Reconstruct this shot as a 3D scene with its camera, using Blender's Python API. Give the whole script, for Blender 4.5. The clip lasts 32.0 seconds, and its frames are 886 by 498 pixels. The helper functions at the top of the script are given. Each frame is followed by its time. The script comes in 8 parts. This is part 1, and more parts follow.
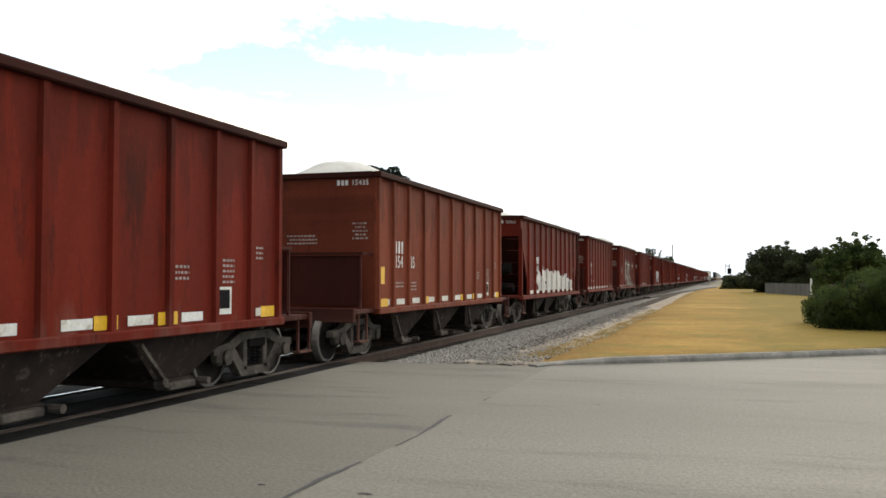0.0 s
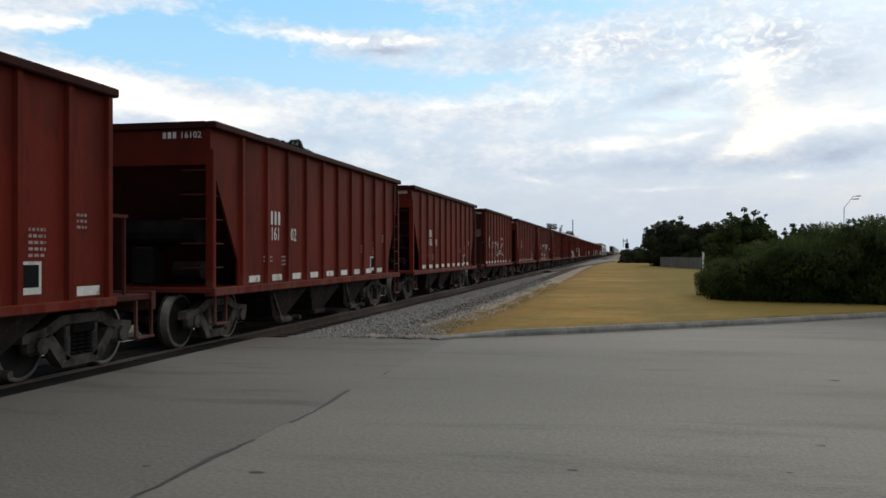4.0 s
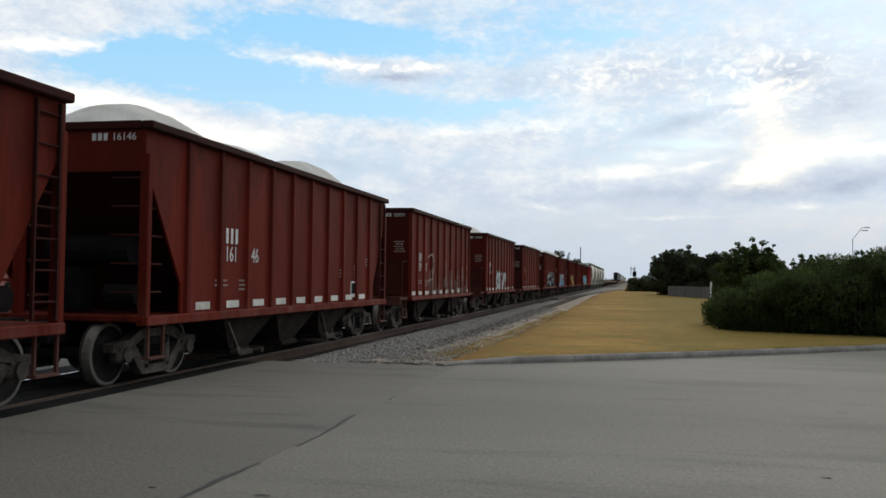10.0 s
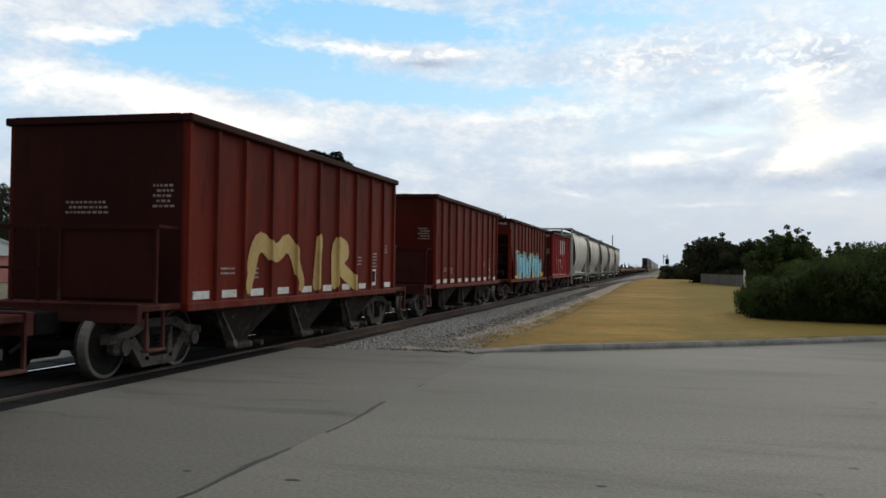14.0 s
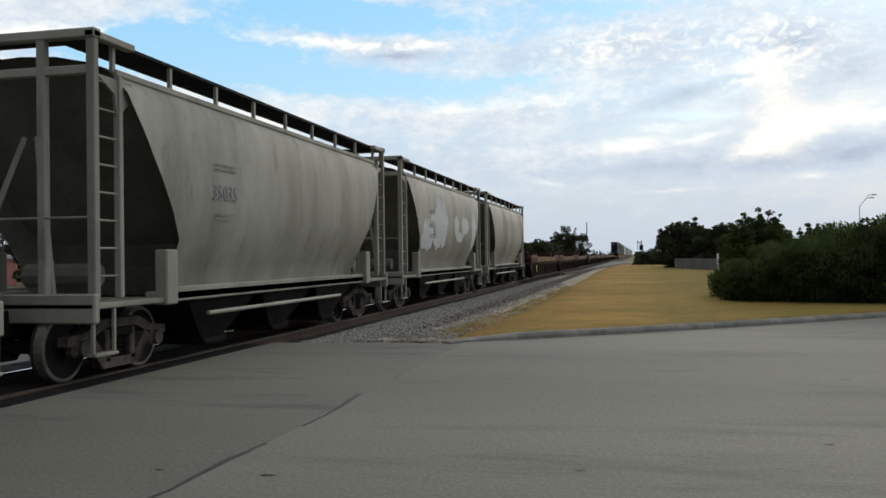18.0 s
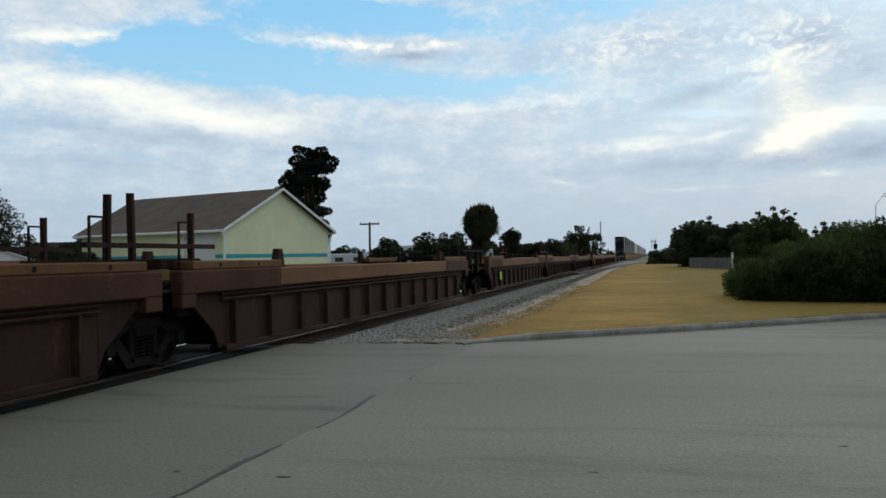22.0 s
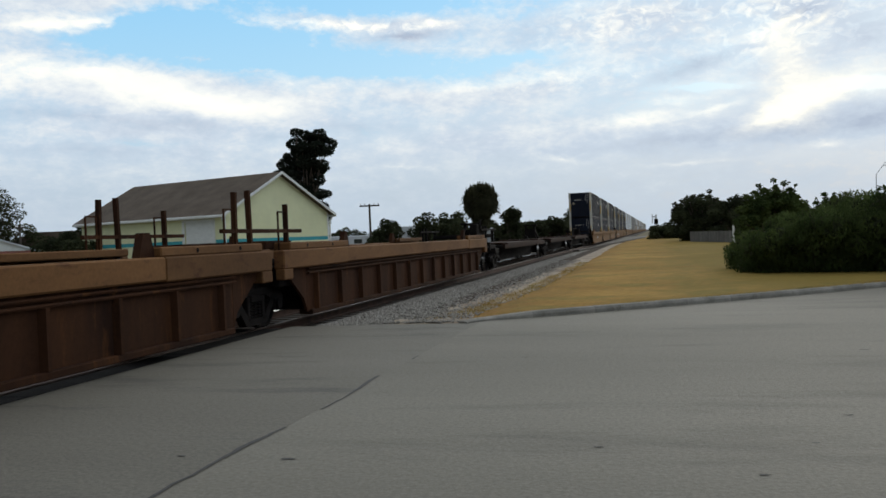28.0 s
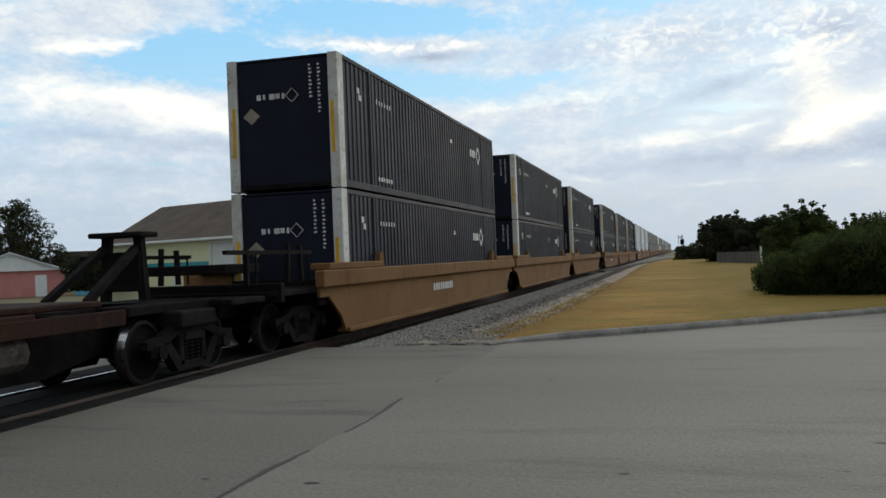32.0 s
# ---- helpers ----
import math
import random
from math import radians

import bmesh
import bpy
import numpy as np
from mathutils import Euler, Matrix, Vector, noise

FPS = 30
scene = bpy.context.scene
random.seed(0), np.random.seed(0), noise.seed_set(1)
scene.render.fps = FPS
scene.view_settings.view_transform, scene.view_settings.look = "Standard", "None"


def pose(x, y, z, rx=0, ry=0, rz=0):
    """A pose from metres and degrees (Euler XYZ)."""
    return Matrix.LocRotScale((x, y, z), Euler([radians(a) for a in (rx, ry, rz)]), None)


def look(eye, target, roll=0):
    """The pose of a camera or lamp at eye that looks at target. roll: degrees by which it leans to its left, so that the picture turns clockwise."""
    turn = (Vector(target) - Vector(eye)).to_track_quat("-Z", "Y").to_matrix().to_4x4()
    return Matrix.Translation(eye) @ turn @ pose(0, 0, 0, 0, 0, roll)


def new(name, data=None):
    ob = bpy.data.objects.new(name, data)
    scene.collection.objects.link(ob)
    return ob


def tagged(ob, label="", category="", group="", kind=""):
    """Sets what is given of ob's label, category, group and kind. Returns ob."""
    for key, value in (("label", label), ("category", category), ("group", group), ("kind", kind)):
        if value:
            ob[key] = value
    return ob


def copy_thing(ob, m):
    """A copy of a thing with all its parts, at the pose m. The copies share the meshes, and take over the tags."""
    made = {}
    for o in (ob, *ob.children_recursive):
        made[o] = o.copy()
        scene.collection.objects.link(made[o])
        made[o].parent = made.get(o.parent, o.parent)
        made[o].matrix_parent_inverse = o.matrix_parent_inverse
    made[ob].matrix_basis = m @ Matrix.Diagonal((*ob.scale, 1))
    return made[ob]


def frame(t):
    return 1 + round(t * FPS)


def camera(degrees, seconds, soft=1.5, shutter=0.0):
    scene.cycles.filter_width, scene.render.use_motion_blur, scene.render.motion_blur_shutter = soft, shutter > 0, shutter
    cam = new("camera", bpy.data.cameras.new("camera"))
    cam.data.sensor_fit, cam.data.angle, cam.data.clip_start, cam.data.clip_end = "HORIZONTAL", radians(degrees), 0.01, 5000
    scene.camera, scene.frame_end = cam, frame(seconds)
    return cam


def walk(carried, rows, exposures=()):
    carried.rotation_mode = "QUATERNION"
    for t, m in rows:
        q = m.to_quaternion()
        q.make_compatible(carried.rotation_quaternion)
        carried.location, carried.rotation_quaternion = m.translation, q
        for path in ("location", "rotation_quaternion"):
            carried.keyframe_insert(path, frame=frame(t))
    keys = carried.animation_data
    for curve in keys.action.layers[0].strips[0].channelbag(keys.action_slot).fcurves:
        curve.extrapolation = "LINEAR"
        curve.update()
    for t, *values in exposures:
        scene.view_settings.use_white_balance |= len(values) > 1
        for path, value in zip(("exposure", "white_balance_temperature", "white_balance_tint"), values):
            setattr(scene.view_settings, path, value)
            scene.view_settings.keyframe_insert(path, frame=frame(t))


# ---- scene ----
import itertools

cam = camera(53.5, 32.0, soft=1.6)
walk(cam, [
    (0.0, pose(-0.089, -0.141, 1.629, 91.871, -0.059, 17.815)),
    (0.5, pose(-0.083, -0.107, 1.621, 92.176, 0.095, 15.470)),
    (1.0, pose(-0.086, -0.066, 1.612, 91.713, 0.229, 14.145)),
    (1.5, pose(-0.095, -0.021, 1.599, 91.891, -0.232, 13.870)),
    (2.0, pose(-0.143, 0.052, 1.577, 91.677, -0.485, 12.959)),
    (2.5, pose(-0.142, 0.089, 1.576, 90.678, -0.091, 12.135)),
    (3.0, pose(-0.105, 0.066, 1.580, 90.941, 0.369, 11.901)),
    (3.5, pose(-0.101, 0.072, 1.588, 90.300, 0.158, 11.580)),
    (5.5, pose(-0.018, 0.013, 1.590, 90.204, -0.174, 11.811)),
    (6.0, pose(-0.023, 0.015, 1.591, 91.039, -0.357, 11.922)),
    (6.5, pose(-0.033, -0.026, 1.614, 91.797, -0.170, 13.062)),
    (7.0, pose(-0.036, -0.020, 1.610, 92.278, -0.109, 12.800)),
    (7.5, pose(-0.042, -0.023, 1.604, 92.393, -0.255, 12.679)),
    (8.0, pose(-0.052, -0.010, 1.608, 92.266, -0.436, 12.675)),
    (8.5, pose(-0.058, 0.014, 1.593, 92.159, -0.310, 13.001)),
    (9.0, pose(-0.065, 0.018, 1.592, 92.246, -0.574, 12.711)),
    (9.5, pose(-0.063, 0.001, 1.591, 92.101, -0.714, 12.629)),
    (10.0, pose(-0.073, -0.000, 1.595, 91.929, -0.708, 12.059)),
    (10.5, pose(-0.072, 0.022, 1.586, 92.122, -0.330, 12.084)),
    (11.0, pose(-0.077, 0.022, 1.586, 92.070, -0.899, 12.052)),
    (11.5, pose(-0.072, 0.010, 1.587, 92.002, -1.068, 12.461)),
    (12.0, pose(-0.040, -0.063, 1.598, 91.503, -0.904, 13.194)),
    (12.5, pose(-0.064, -0.027, 1.596, 91.619, -1.043, 12.650)),
    (13.0, pose(-0.036, -0.046, 1.608, 91.517, -0.537, 13.483)),
    (13.5, pose(-0.025, -0.080, 1.618, 91.213, -0.941, 13.989)),
    (15.5, pose(0.000, -0.081, 1.614, 90.528, -0.054, 14.199)),
    (16.0, pose(0.008, -0.073, 1.610, 90.167, 0.323, 13.045)),
    (16.5, pose(0.004, -0.063, 1.614, 90.086, 0.463, 13.055)),
    (17.0, pose(0.005, -0.065, 1.600, 90.112, 0.739, 13.316)),
    (17.5, pose(0.002, -0.047, 1.604, 90.200, 0.614, 12.743)),
    (18.0, pose(-0.010, -0.001, 1.588, 90.520, 0.749, 12.519)),
    (18.5, pose(0.010, -0.001, 1.592, 90.793, 0.858, 12.809)),
    (19.0, pose(0.023, 0.016, 1.604, 91.149, 0.983, 13.128)),
    (19.5, pose(0.017, 0.009, 1.606, 91.177, 0.702, 12.925)),
    (20.0, pose(0.021, 0.006, 1.609, 90.566, 0.619, 13.474)),
    (20.5, pose(-0.003, 0.008, 1.598, 90.434, 0.927, 14.078)),
    (21.0, pose(0.011, -0.005, 1.604, 90.908, 1.315, 14.199)),
    (21.5, pose(0.009, -0.031, 1.609, 90.856, 0.865, 14.024)),
    (22.0, pose(0.003, -0.041, 1.613, 90.522, 0.960, 13.398)),
    (22.5, pose(0.023, -0.043, 1.611, 90.521, 1.198, 13.521)),
    (23.0, pose(0.010, -0.010, 1.603, 90.171, 1.123, 12.764)),
    (23.5, pose(0.008, -0.001, 1.601, 90.300, 1.614, 12.905)),
    (24.0, pose(0.009, -0.007, 1.597, 90.341, 1.718, 12.757)),
    (24.5, pose(0.038, -0.044, 1.616, 90.398, 1.770, 12.759)),
    (25.0, pose(0.012, -0.015, 1.614, 90.269, 1.263, 12.568)),
    (25.5, pose(-0.011, 0.043, 1.592, 89.440, 1.249, 12.607)),
    (27.5, pose(0.008, 0.009, 1.594, 88.699, 2.268, 13.899)),
    (28.0, pose(-0.003, 0.012, 1.596, 89.228, 2.331, 13.451)),
    (28.5, pose(0.003, 0.010, 1.590, 89.564, 2.446, 13.205)),
    (29.0, pose(-0.003, 0.036, 1.588, 89.993, 2.381, 12.964)),
    (29.5, pose(0.018, -0.001, 1.604, 89.723, 2.309, 13.552)),
    (30.0, pose(0.000, 0.000, 1.600, 89.520, 2.250, 13.772)),
    (30.5, pose(0.002, 0.013, 1.600, 89.668, 2.404, 13.612)),
    (31.0, pose(-0.010, 0.030, 1.594, 89.822, 2.526, 13.535)),
    (31.5, pose(0.004, 0.034, 1.589, 90.286, 2.543, 14.419)),
    (32.0, pose(0.001, 0.016, 1.625, 90.589, 2.214, 15.056)),
], exposures=[(0.0, 1.08, 7600, 10), (0.2, 0.95, 7450, 10), (0.5, 0.45, 7150, 10), (1.0, 0.16, 6900, 10), (2.0, 0.08, 6950, 10), (18.0, 0.08, 6950, 9), (20.5, 0.02, 6750, 6), (22.5, -0.14, 6550, 5), (25.5, -0.14, 6550, 5), (28.0, 0.0, 6850, 8), (32.0, 0.02, 6850, 8)])

# ---- world and sun ----
SUN_AZ, SUN_EL = radians(14), radians(16)


def node(nt, kind, **values):
    n = nt.nodes.new(kind)
    for key, value in values.items():
        if key in n.inputs:
            n.inputs[key].default_value = value
    return n


def maths(nt, op, a, b=None):
    n = nt.nodes.new("ShaderNodeMath")
    n.operation = op
    for i, v in enumerate((a, b)):
        if v is None:
            continue
        if isinstance(v, (int, float)):
            n.inputs[i].default_value = v
        else:
            nt.links.new(v, n.inputs[i])
    return n.outputs[0]


def vmix(nt, fac, a, b):
    n = nt.nodes.new("ShaderNodeMix")
    n.data_type = "RGBA"
    for sock, v in ((n.inputs[0], fac), (n.inputs[6], a), (n.inputs[7], b)):
        if isinstance(v, (int, float)):
            sock.default_value = v
        elif isinstance(v, tuple):
            sock.default_value = (*v, 1)
        else:
            nt.links.new(v, sock)
    return n.outputs[2]


def ramp(nt, fac, *stops):
    n = nt.nodes.new("ShaderNodeValToRGB")
    while len(n.color_ramp.elements) < len(stops):
        n.color_ramp.elements.new(0.5)
    for e, (p, c) in zip(n.color_ramp.elements, stops):
        e.position = p
        e.color = (c, c, c, 1) if isinstance(c, (int, float)) else (*c, 1)
    nt.links.new(fac, n.inputs[0])
    return n.outputs[0]


world = bpy.data.worlds.new("sky")
scene.world = world
world.use_nodes = True
nt = world.node_tree
nt.nodes.clear()
sky = nt.nodes.new("ShaderNodeTexSky")
sky.sky_type, sky.sun_disc, sky.sun_elevation, sky.sun_rotation = "NISHITA", False, SUN_EL, SUN_AZ
sky.dust_density, sky.air_density = 1.0, 1.2
tc = nt.nodes.new("ShaderNodeTexCoord")
sep = nt.nodes.new("ShaderNodeSeparateXYZ")
nt.links.new(tc.outputs["Generated"], sep.inputs[0])
up = maths(nt, "MAXIMUM", sep.outputs[2], 0.0)
azimuth = maths(nt, "MULTIPLY", maths(nt, "ARCTAN2", sep.outputs[0], sep.outputs[1]), 57.2958)
height = maths(nt, "MULTIPLY", maths(nt, "ARCSINE", sep.outputs[2]), 57.2958)
sphere_at = nt.nodes.new("ShaderNodeCombineXYZ")
nt.links.new(azimuth, sphere_at.inputs[0])
nt.links.new(height, sphere_at.inputs[1])


def scaled(vector, factors):
    n = nt.nodes.new("ShaderNodeVectorMath")
    n.operation = "MULTIPLY"
    nt.links.new(vector, n.inputs[0])
    n.inputs[1].default_value = factors
    return n.outputs[0]


def torn(vector, scale, detail, reach):
    """Pulls places on the sky about by noise, so that cloud edges fray."""
    ns = node(nt, "ShaderNodeTexNoise", Scale=scale, Detail=detail, Roughness=0.6)
    nt.links.new(scaled(vector, (0.1, 0.2, 1.0)), ns.inputs["Vector"])
    off = nt.nodes.new("ShaderNodeVectorMath")
    off.operation = "SUBTRACT"
    nt.links.new(ns.outputs["Color"], off.inputs[0])
    off.inputs[1].default_value = (0.5, 0.5, 0.5)
    add = nt.nodes.new("ShaderNodeVectorMath")
    add.operation = "ADD"
    nt.links.new(vector, add.inputs[0])
    nt.links.new(scaled(off.outputs[0], (reach, reach * 0.5, 0.0)), add.inputs[1])
    return add.outputs[0]


frayed = torn(torn(sphere_at.outputs[0], 1.6, 3.0, 2.8), 9.0, 5.0, 1.3)


def cloud(scale, detail, rough, offset, stretch=(0.1, 0.19, 1.0), warp=0.3):
    mp = nt.nodes.new("ShaderNodeMapping")
    nt.links.new(scaled(sphere_at.outputs[0], stretch), mp.inputs[0])
    mp.inputs["Location"].default_value = offset
    mp.inputs["Rotation"].default_value = (0, 0, radians(5))
    ns = node(nt, "ShaderNodeTexNoise", Scale=scale, Detail=detail, Roughness=rough, Distortion=warp)
    nt.links.new(mp.outputs[0], ns.inputs["Vector"])
    return maths(nt, "SUBTRACT", ns.outputs[0], 0.5)


def bank(az, el, wide, tall, tilt, amount):
    """A soft cloud bank (or, below zero, a gap) at an azimuth and elevation in degrees."""
    mp = nt.nodes.new("ShaderNodeMapping")
    mp.vector_type = "TEXTURE"
    nt.links.new(frayed, mp.inputs[0])
    mp.inputs["Location"].default_value = (az, el, 0)
    mp.inputs["Rotation"].default_value = (0, 0, -radians(tilt))
    mp.inputs["Scale"].default_value = (wide, tall, 1)
    gr = nt.nodes.new("ShaderNodeTexGradient")
    gr.gradient_type = "QUADRATIC_SPHERE"
    nt.links.new(mp.outputs[0], gr.inputs[0])
    return maths(nt, "MULTIPLY", gr.outputs[1], float(amount))


def gathered(start, *tables):
    for spot in itertools.chain(*tables):
        start = maths(nt, "ADD", start, bank(*spot))
    return start


def weighted(base, *pairs):
    total = maths(nt, "MULTIPLY", pairs[0][0], pairs[0][1])
    for field, gain_ in pairs[1:]:
        total = maths(nt, "ADD", total, maths(nt, "MULTIPLY", field, gain_))
    return maths(nt, "ADD", total, base)


# azimuth, elevation, half width, half height, tilt (degrees) and weight
COVER_WEST = [(-35.8, 15.1, 10.6, 2.5, -8, 0.75), (-37.4, 13.36, 4.4, 0.89, -6, 0.5), (-34.6, 13.61, 3.3, 0.78, -8, 0.4), (-28.7, 13.09, 14.4, 3.33, 0, -0.78), (-17.6, 15.3, 16.7, 1.89, 4, -0.75), (-19.1, 13.79, 11.7, 0.89, 3, 0.55), (-14.0, 13.51, 3.9, 0.67, 0, 0.4), (-15.5, 12.92, 6.7, 0.78, 0, 0.2), (-17.4, 11.04, 14.4, 1.67, 3, -0.78), (-28.0, 11.89, 3.3, 0.44, 0, 0.35), (-24.6, 11.06, 2.2, 0.33, 0, 0.25), (-32.1, 9.71, 18.3, 3.33, 6, 0.7), (-25.3, 8.88, 11.1, 2.22, 10, 0.4), (-35.7, 7.26, 16.7, 1.67, 0, 0.35), (-32.5, 6.63, 6.1, 0.44, 0, -0.35), (-11.9, 9.13, 16.7, 2.5, 0, 0.45)]
COVER_EAST = [(-0.2, 12.92, 14.4, 3.33, -4, 0.4), (-2.0, 15.41, 6.1, 0.78, 0, -0.35), (-8.1, 11.41, 5.0, 1.11, -4, -0.35), (3.5, 8.74, 6.7, 0.61, 3, -0.55), (12.8, 7.97, 4.2, 0.94, 4, -0.75), (9.7, 12.61, 5.0, 2.22, 0, 0.3), (12.3, 10.53, 6.7, 5.0, 0, 0.35), (8.8, 9.24, 4.4, 6.11, 0, 0.4), (2.4, 5.94, 27.8, 2.5, 0, 0.4), (13.9, 5.48, 14.4, 2.22, 0, 0.4), (-17.9, 5.65, 33.3, 3.33, 0, 0.25)]
LIT_WEST = [(-37.4, 13.3, 4.4, 0.78, -6, 0.55), (-34.6, 13.61, 3.3, 0.67, -8, 0.4), (-38.7, 10.59, 3.9, 1.94, 0, 0.35), (-35.0, 10.78, 8.3, 1.22, 4, 0.45), (-27.1, 8.87, 9.4, 1.89, 10, 0.6), (-31.5, 9.55, 11.1, 1.67, 6, 0.25), (-21.3, 13.79, 8.3, 0.5, 3, 0.35), (-13.5, 13.54, 1.7, 0.44, 0, 0.5), (-18.4, 13.86, 1.7, 0.33, 0, 0.3), (-1.1, 6.85, 5.0, 0.67, -4, 0.5), (3.8, 7.33, 3.3, 0.5, -8, 0.5), (1.8, 7.95, 3.3, 0.5, -5, 0.3)]
LIT_EAST = [(-5.9, 4.63, 3.1, 0.56, 8, 0.35), (2.4, 4.03, 6.1, 0.33, -1, 0.3), (10.3, 4.72, 2.5, 0.39, -4, 0.4), (-11.1, 9.82, 8.3, 0.78, -3, 0.25), (-6.0, 10.14, 6.7, 0.67, -4, 0.2), (-4.4, 14.25, 3.3, 0.56, 0, 0.2), (0.2, 13.57, 2.2, 0.5, 0, 0.25), (5.9, 11.2, 8.3, 0.89, -12, 0.25), (-6.5, 6.75, 6.7, 0.56, 0, 0.15), (-15.7, 4.51, 5.0, 0.39, 0, 0.2)]
SHADED = [(-35.4, 8.17, 14.4, 1.11, 3, -0.3), (-36.3, 6.08, 16.7, 1.22, 0, -0.25), (-15.5, 12.99, 6.1, 0.56, 0, -0.5), (3.0, 10.09, 6.7, 1.0, -14, -0.4), (9.7, 12.71, 3.9, 1.56, 0, -0.2), (12.4, 10.35, 5.3, 3.89, 0, -0.2), (12.1, 5.95, 14.4, 1.89, -5, -0.35), (0.7, 5.51, 17.8, 1.33, -3, -0.3), (-19.3, 7.49, 14.4, 1.67, 4, -0.2), (-24.0, 6.82, 8.9, 1.11, 5, -0.2)]
GLOW = [(8.2, 11.04, 2.5, 2.33, 10, 0.5), (8.9, 8.23, 3.3, 4.17, -10, 0.75), (9.4, 7.45, 7.2, 1.33, -22, 1.0), (7.5, 6.79, 2.8, 0.78, -20, 0.5), (8.4, 12.21, 1.9, 0.56, -25, 0.55), (10.3, 11.92, 1.9, 0.5, -25, 0.45), (7.7, 13.67, 3.3, 0.44, -10, 0.35)]
CRUMBLED = [(8.6, 12.25, 9.4, 5.0, -10, 1.0), (-1.2, 13.17, 12.2, 3.33, -4, 0.7), (-18.7, 13.72, 12.2, 0.89, 3, 1.0), (-4.5, 9.89, 14.4, 1.67, -3, 0.4)]

big = cloud(1.0, 7.0, 0.58, (3.1, 0.4, 0.0))
fine = cloud(4.5, 8.0, 0.62, (7.3, 2.2, 0.0))
tiny = cloud(13.0, 5.0, 0.6, (2.3, 9.2, 0.0), (0.1, 0.2, 1.0))
cells = cloud(7.0, 3.0, 0.55, (4.4, 1.2, 0.0), (0.16, 0.24, 1.0), 0.9)
cover = gathered(weighted(0.52, (big, 0.7), (fine, 0.6), (tiny, 0.35)), COVER_WEST, COVER_EAST)
# the cloud closes in overhead
cover = maths(nt, "ADD", cover, ramp(nt, up, (0.28, 0.0), (0.42, 0.38)))
cover = ramp(nt, cover, (0.30, 0.0), (0.52, 0.62), (0.80, 1.0))
shade = gathered(weighted(0.42, (cloud(2.0, 7.0, 0.6, (1.7, 5.1, 0.0)), 0.55), (fine, 0.5), (tiny, 0.3)), LIT_WEST, LIT_EAST, SHADED)
crumbs = gathered(maths(nt, "MULTIPLY", fine, 0.0), CRUMBLED)
shade = maths(nt, "ADD", shade, maths(nt, "MULTIPLY", crumbs, maths(nt, "MULTIPLY", maths(nt, "MAXIMUM", cells, -0.04), 2.6)))
blue = ramp(nt, up, (0.0, (0.44, 0.56, 0.70)), (0.09, (0.50, 0.68, 0.90)), (0.16, (0.42, 0.75, 1.06)), (0.27, (0.30, 0.68, 1.08)), (1.0, (0.15, 0.38, 0.78)))
gain = nt.nodes.new("ShaderNodeVectorMath")
gain.operation = "MULTIPLY"
nt.links.new(sky.outputs[0], gain.inputs[0])
gain.inputs[1].default_value = (0.10, 0.10, 0.10)
blue = vmix(nt, 0.85, gain.outputs[0], blue)
white = ramp(nt, shade, (0.0, (0.44, 0.52, 0.68)), (0.35, (0.63, 0.73, 0.88)), (0.62, (0.90, 0.95, 1.0)), (0.95, (1.16, 1.14, 1.08)))
heaven = vmix(nt, cover, blue, white)
# grey-blue haze bank towards the horizon
haze = ramp(nt, up, (0.0, 0.85), (0.05, 0.66), (0.11, 0.16), (0.17, 0.0))
haze = maths(nt, "MULTIPLY", haze, maths(nt, "SUBTRACT", 1.0, maths(nt, "MAXIMUM", maths(nt, "SUBTRACT", shade, 0.5), 0.0)))
heaven = vmix(nt, haze, heaven, (0.48, 0.59, 0.74))
# bright gap where the sun stands behind the cloud
glow = maths(nt, "MULTIPLY", gathered(maths(nt, "MULTIPLY", fine, 0.0), GLOW), maths(nt, "ADD", maths(nt, "MULTIPLY", tiny, 1.6), 1.25))
heaven = vmix(nt, ramp(nt, glow, (0.04, 0.0), (0.45, 0.42), (1.15, 0.95)), heaven, (1.22, 1.18, 1.06))
# the sky is duller away from the low sun
facing = maths(nt, "ADD", maths(nt, "MULTIPLY", sep.outputs[0], math.sin(SUN_AZ)), maths(nt, "MULTIPLY", sep.outputs[1], math.cos(SUN_AZ)))
dull = ramp(nt, maths(nt, "ADD", maths(nt, "MULTIPLY", facing, 0.5), 0.5), (0.05, 0.38), (0.44, 0.97), (0.6, 1.0))
heaven = scaled(heaven, (1.0, 1.0, 1.0))
nt.links.new(dull, heaven.node.inputs[1])
bg = nt.nodes.new("ShaderNodeBackground")
nt.links.new(heaven, bg.inputs[0])
bg.inputs[1].default_value = 1.0
out = nt.nodes.new("ShaderNodeOutputWorld")
nt.links.new(bg.outputs[0], out.inputs[0])

lamp = bpy.data.lights.new("sun", "SUN")
lamp.energy, lamp.angle, lamp.color = 0.7, radians(25), (1.0, 0.95, 0.88)
sun = new("sun", lamp)
sun.matrix_world = look((0, 0, 60), Vector((0, 0, 60)) - Vector((math.sin(SUN_AZ) * math.cos(SUN_EL), math.cos(SUN_AZ) * math.cos(SUN_EL), math.sin(SUN_EL))) * 10)

# ---- materials ----


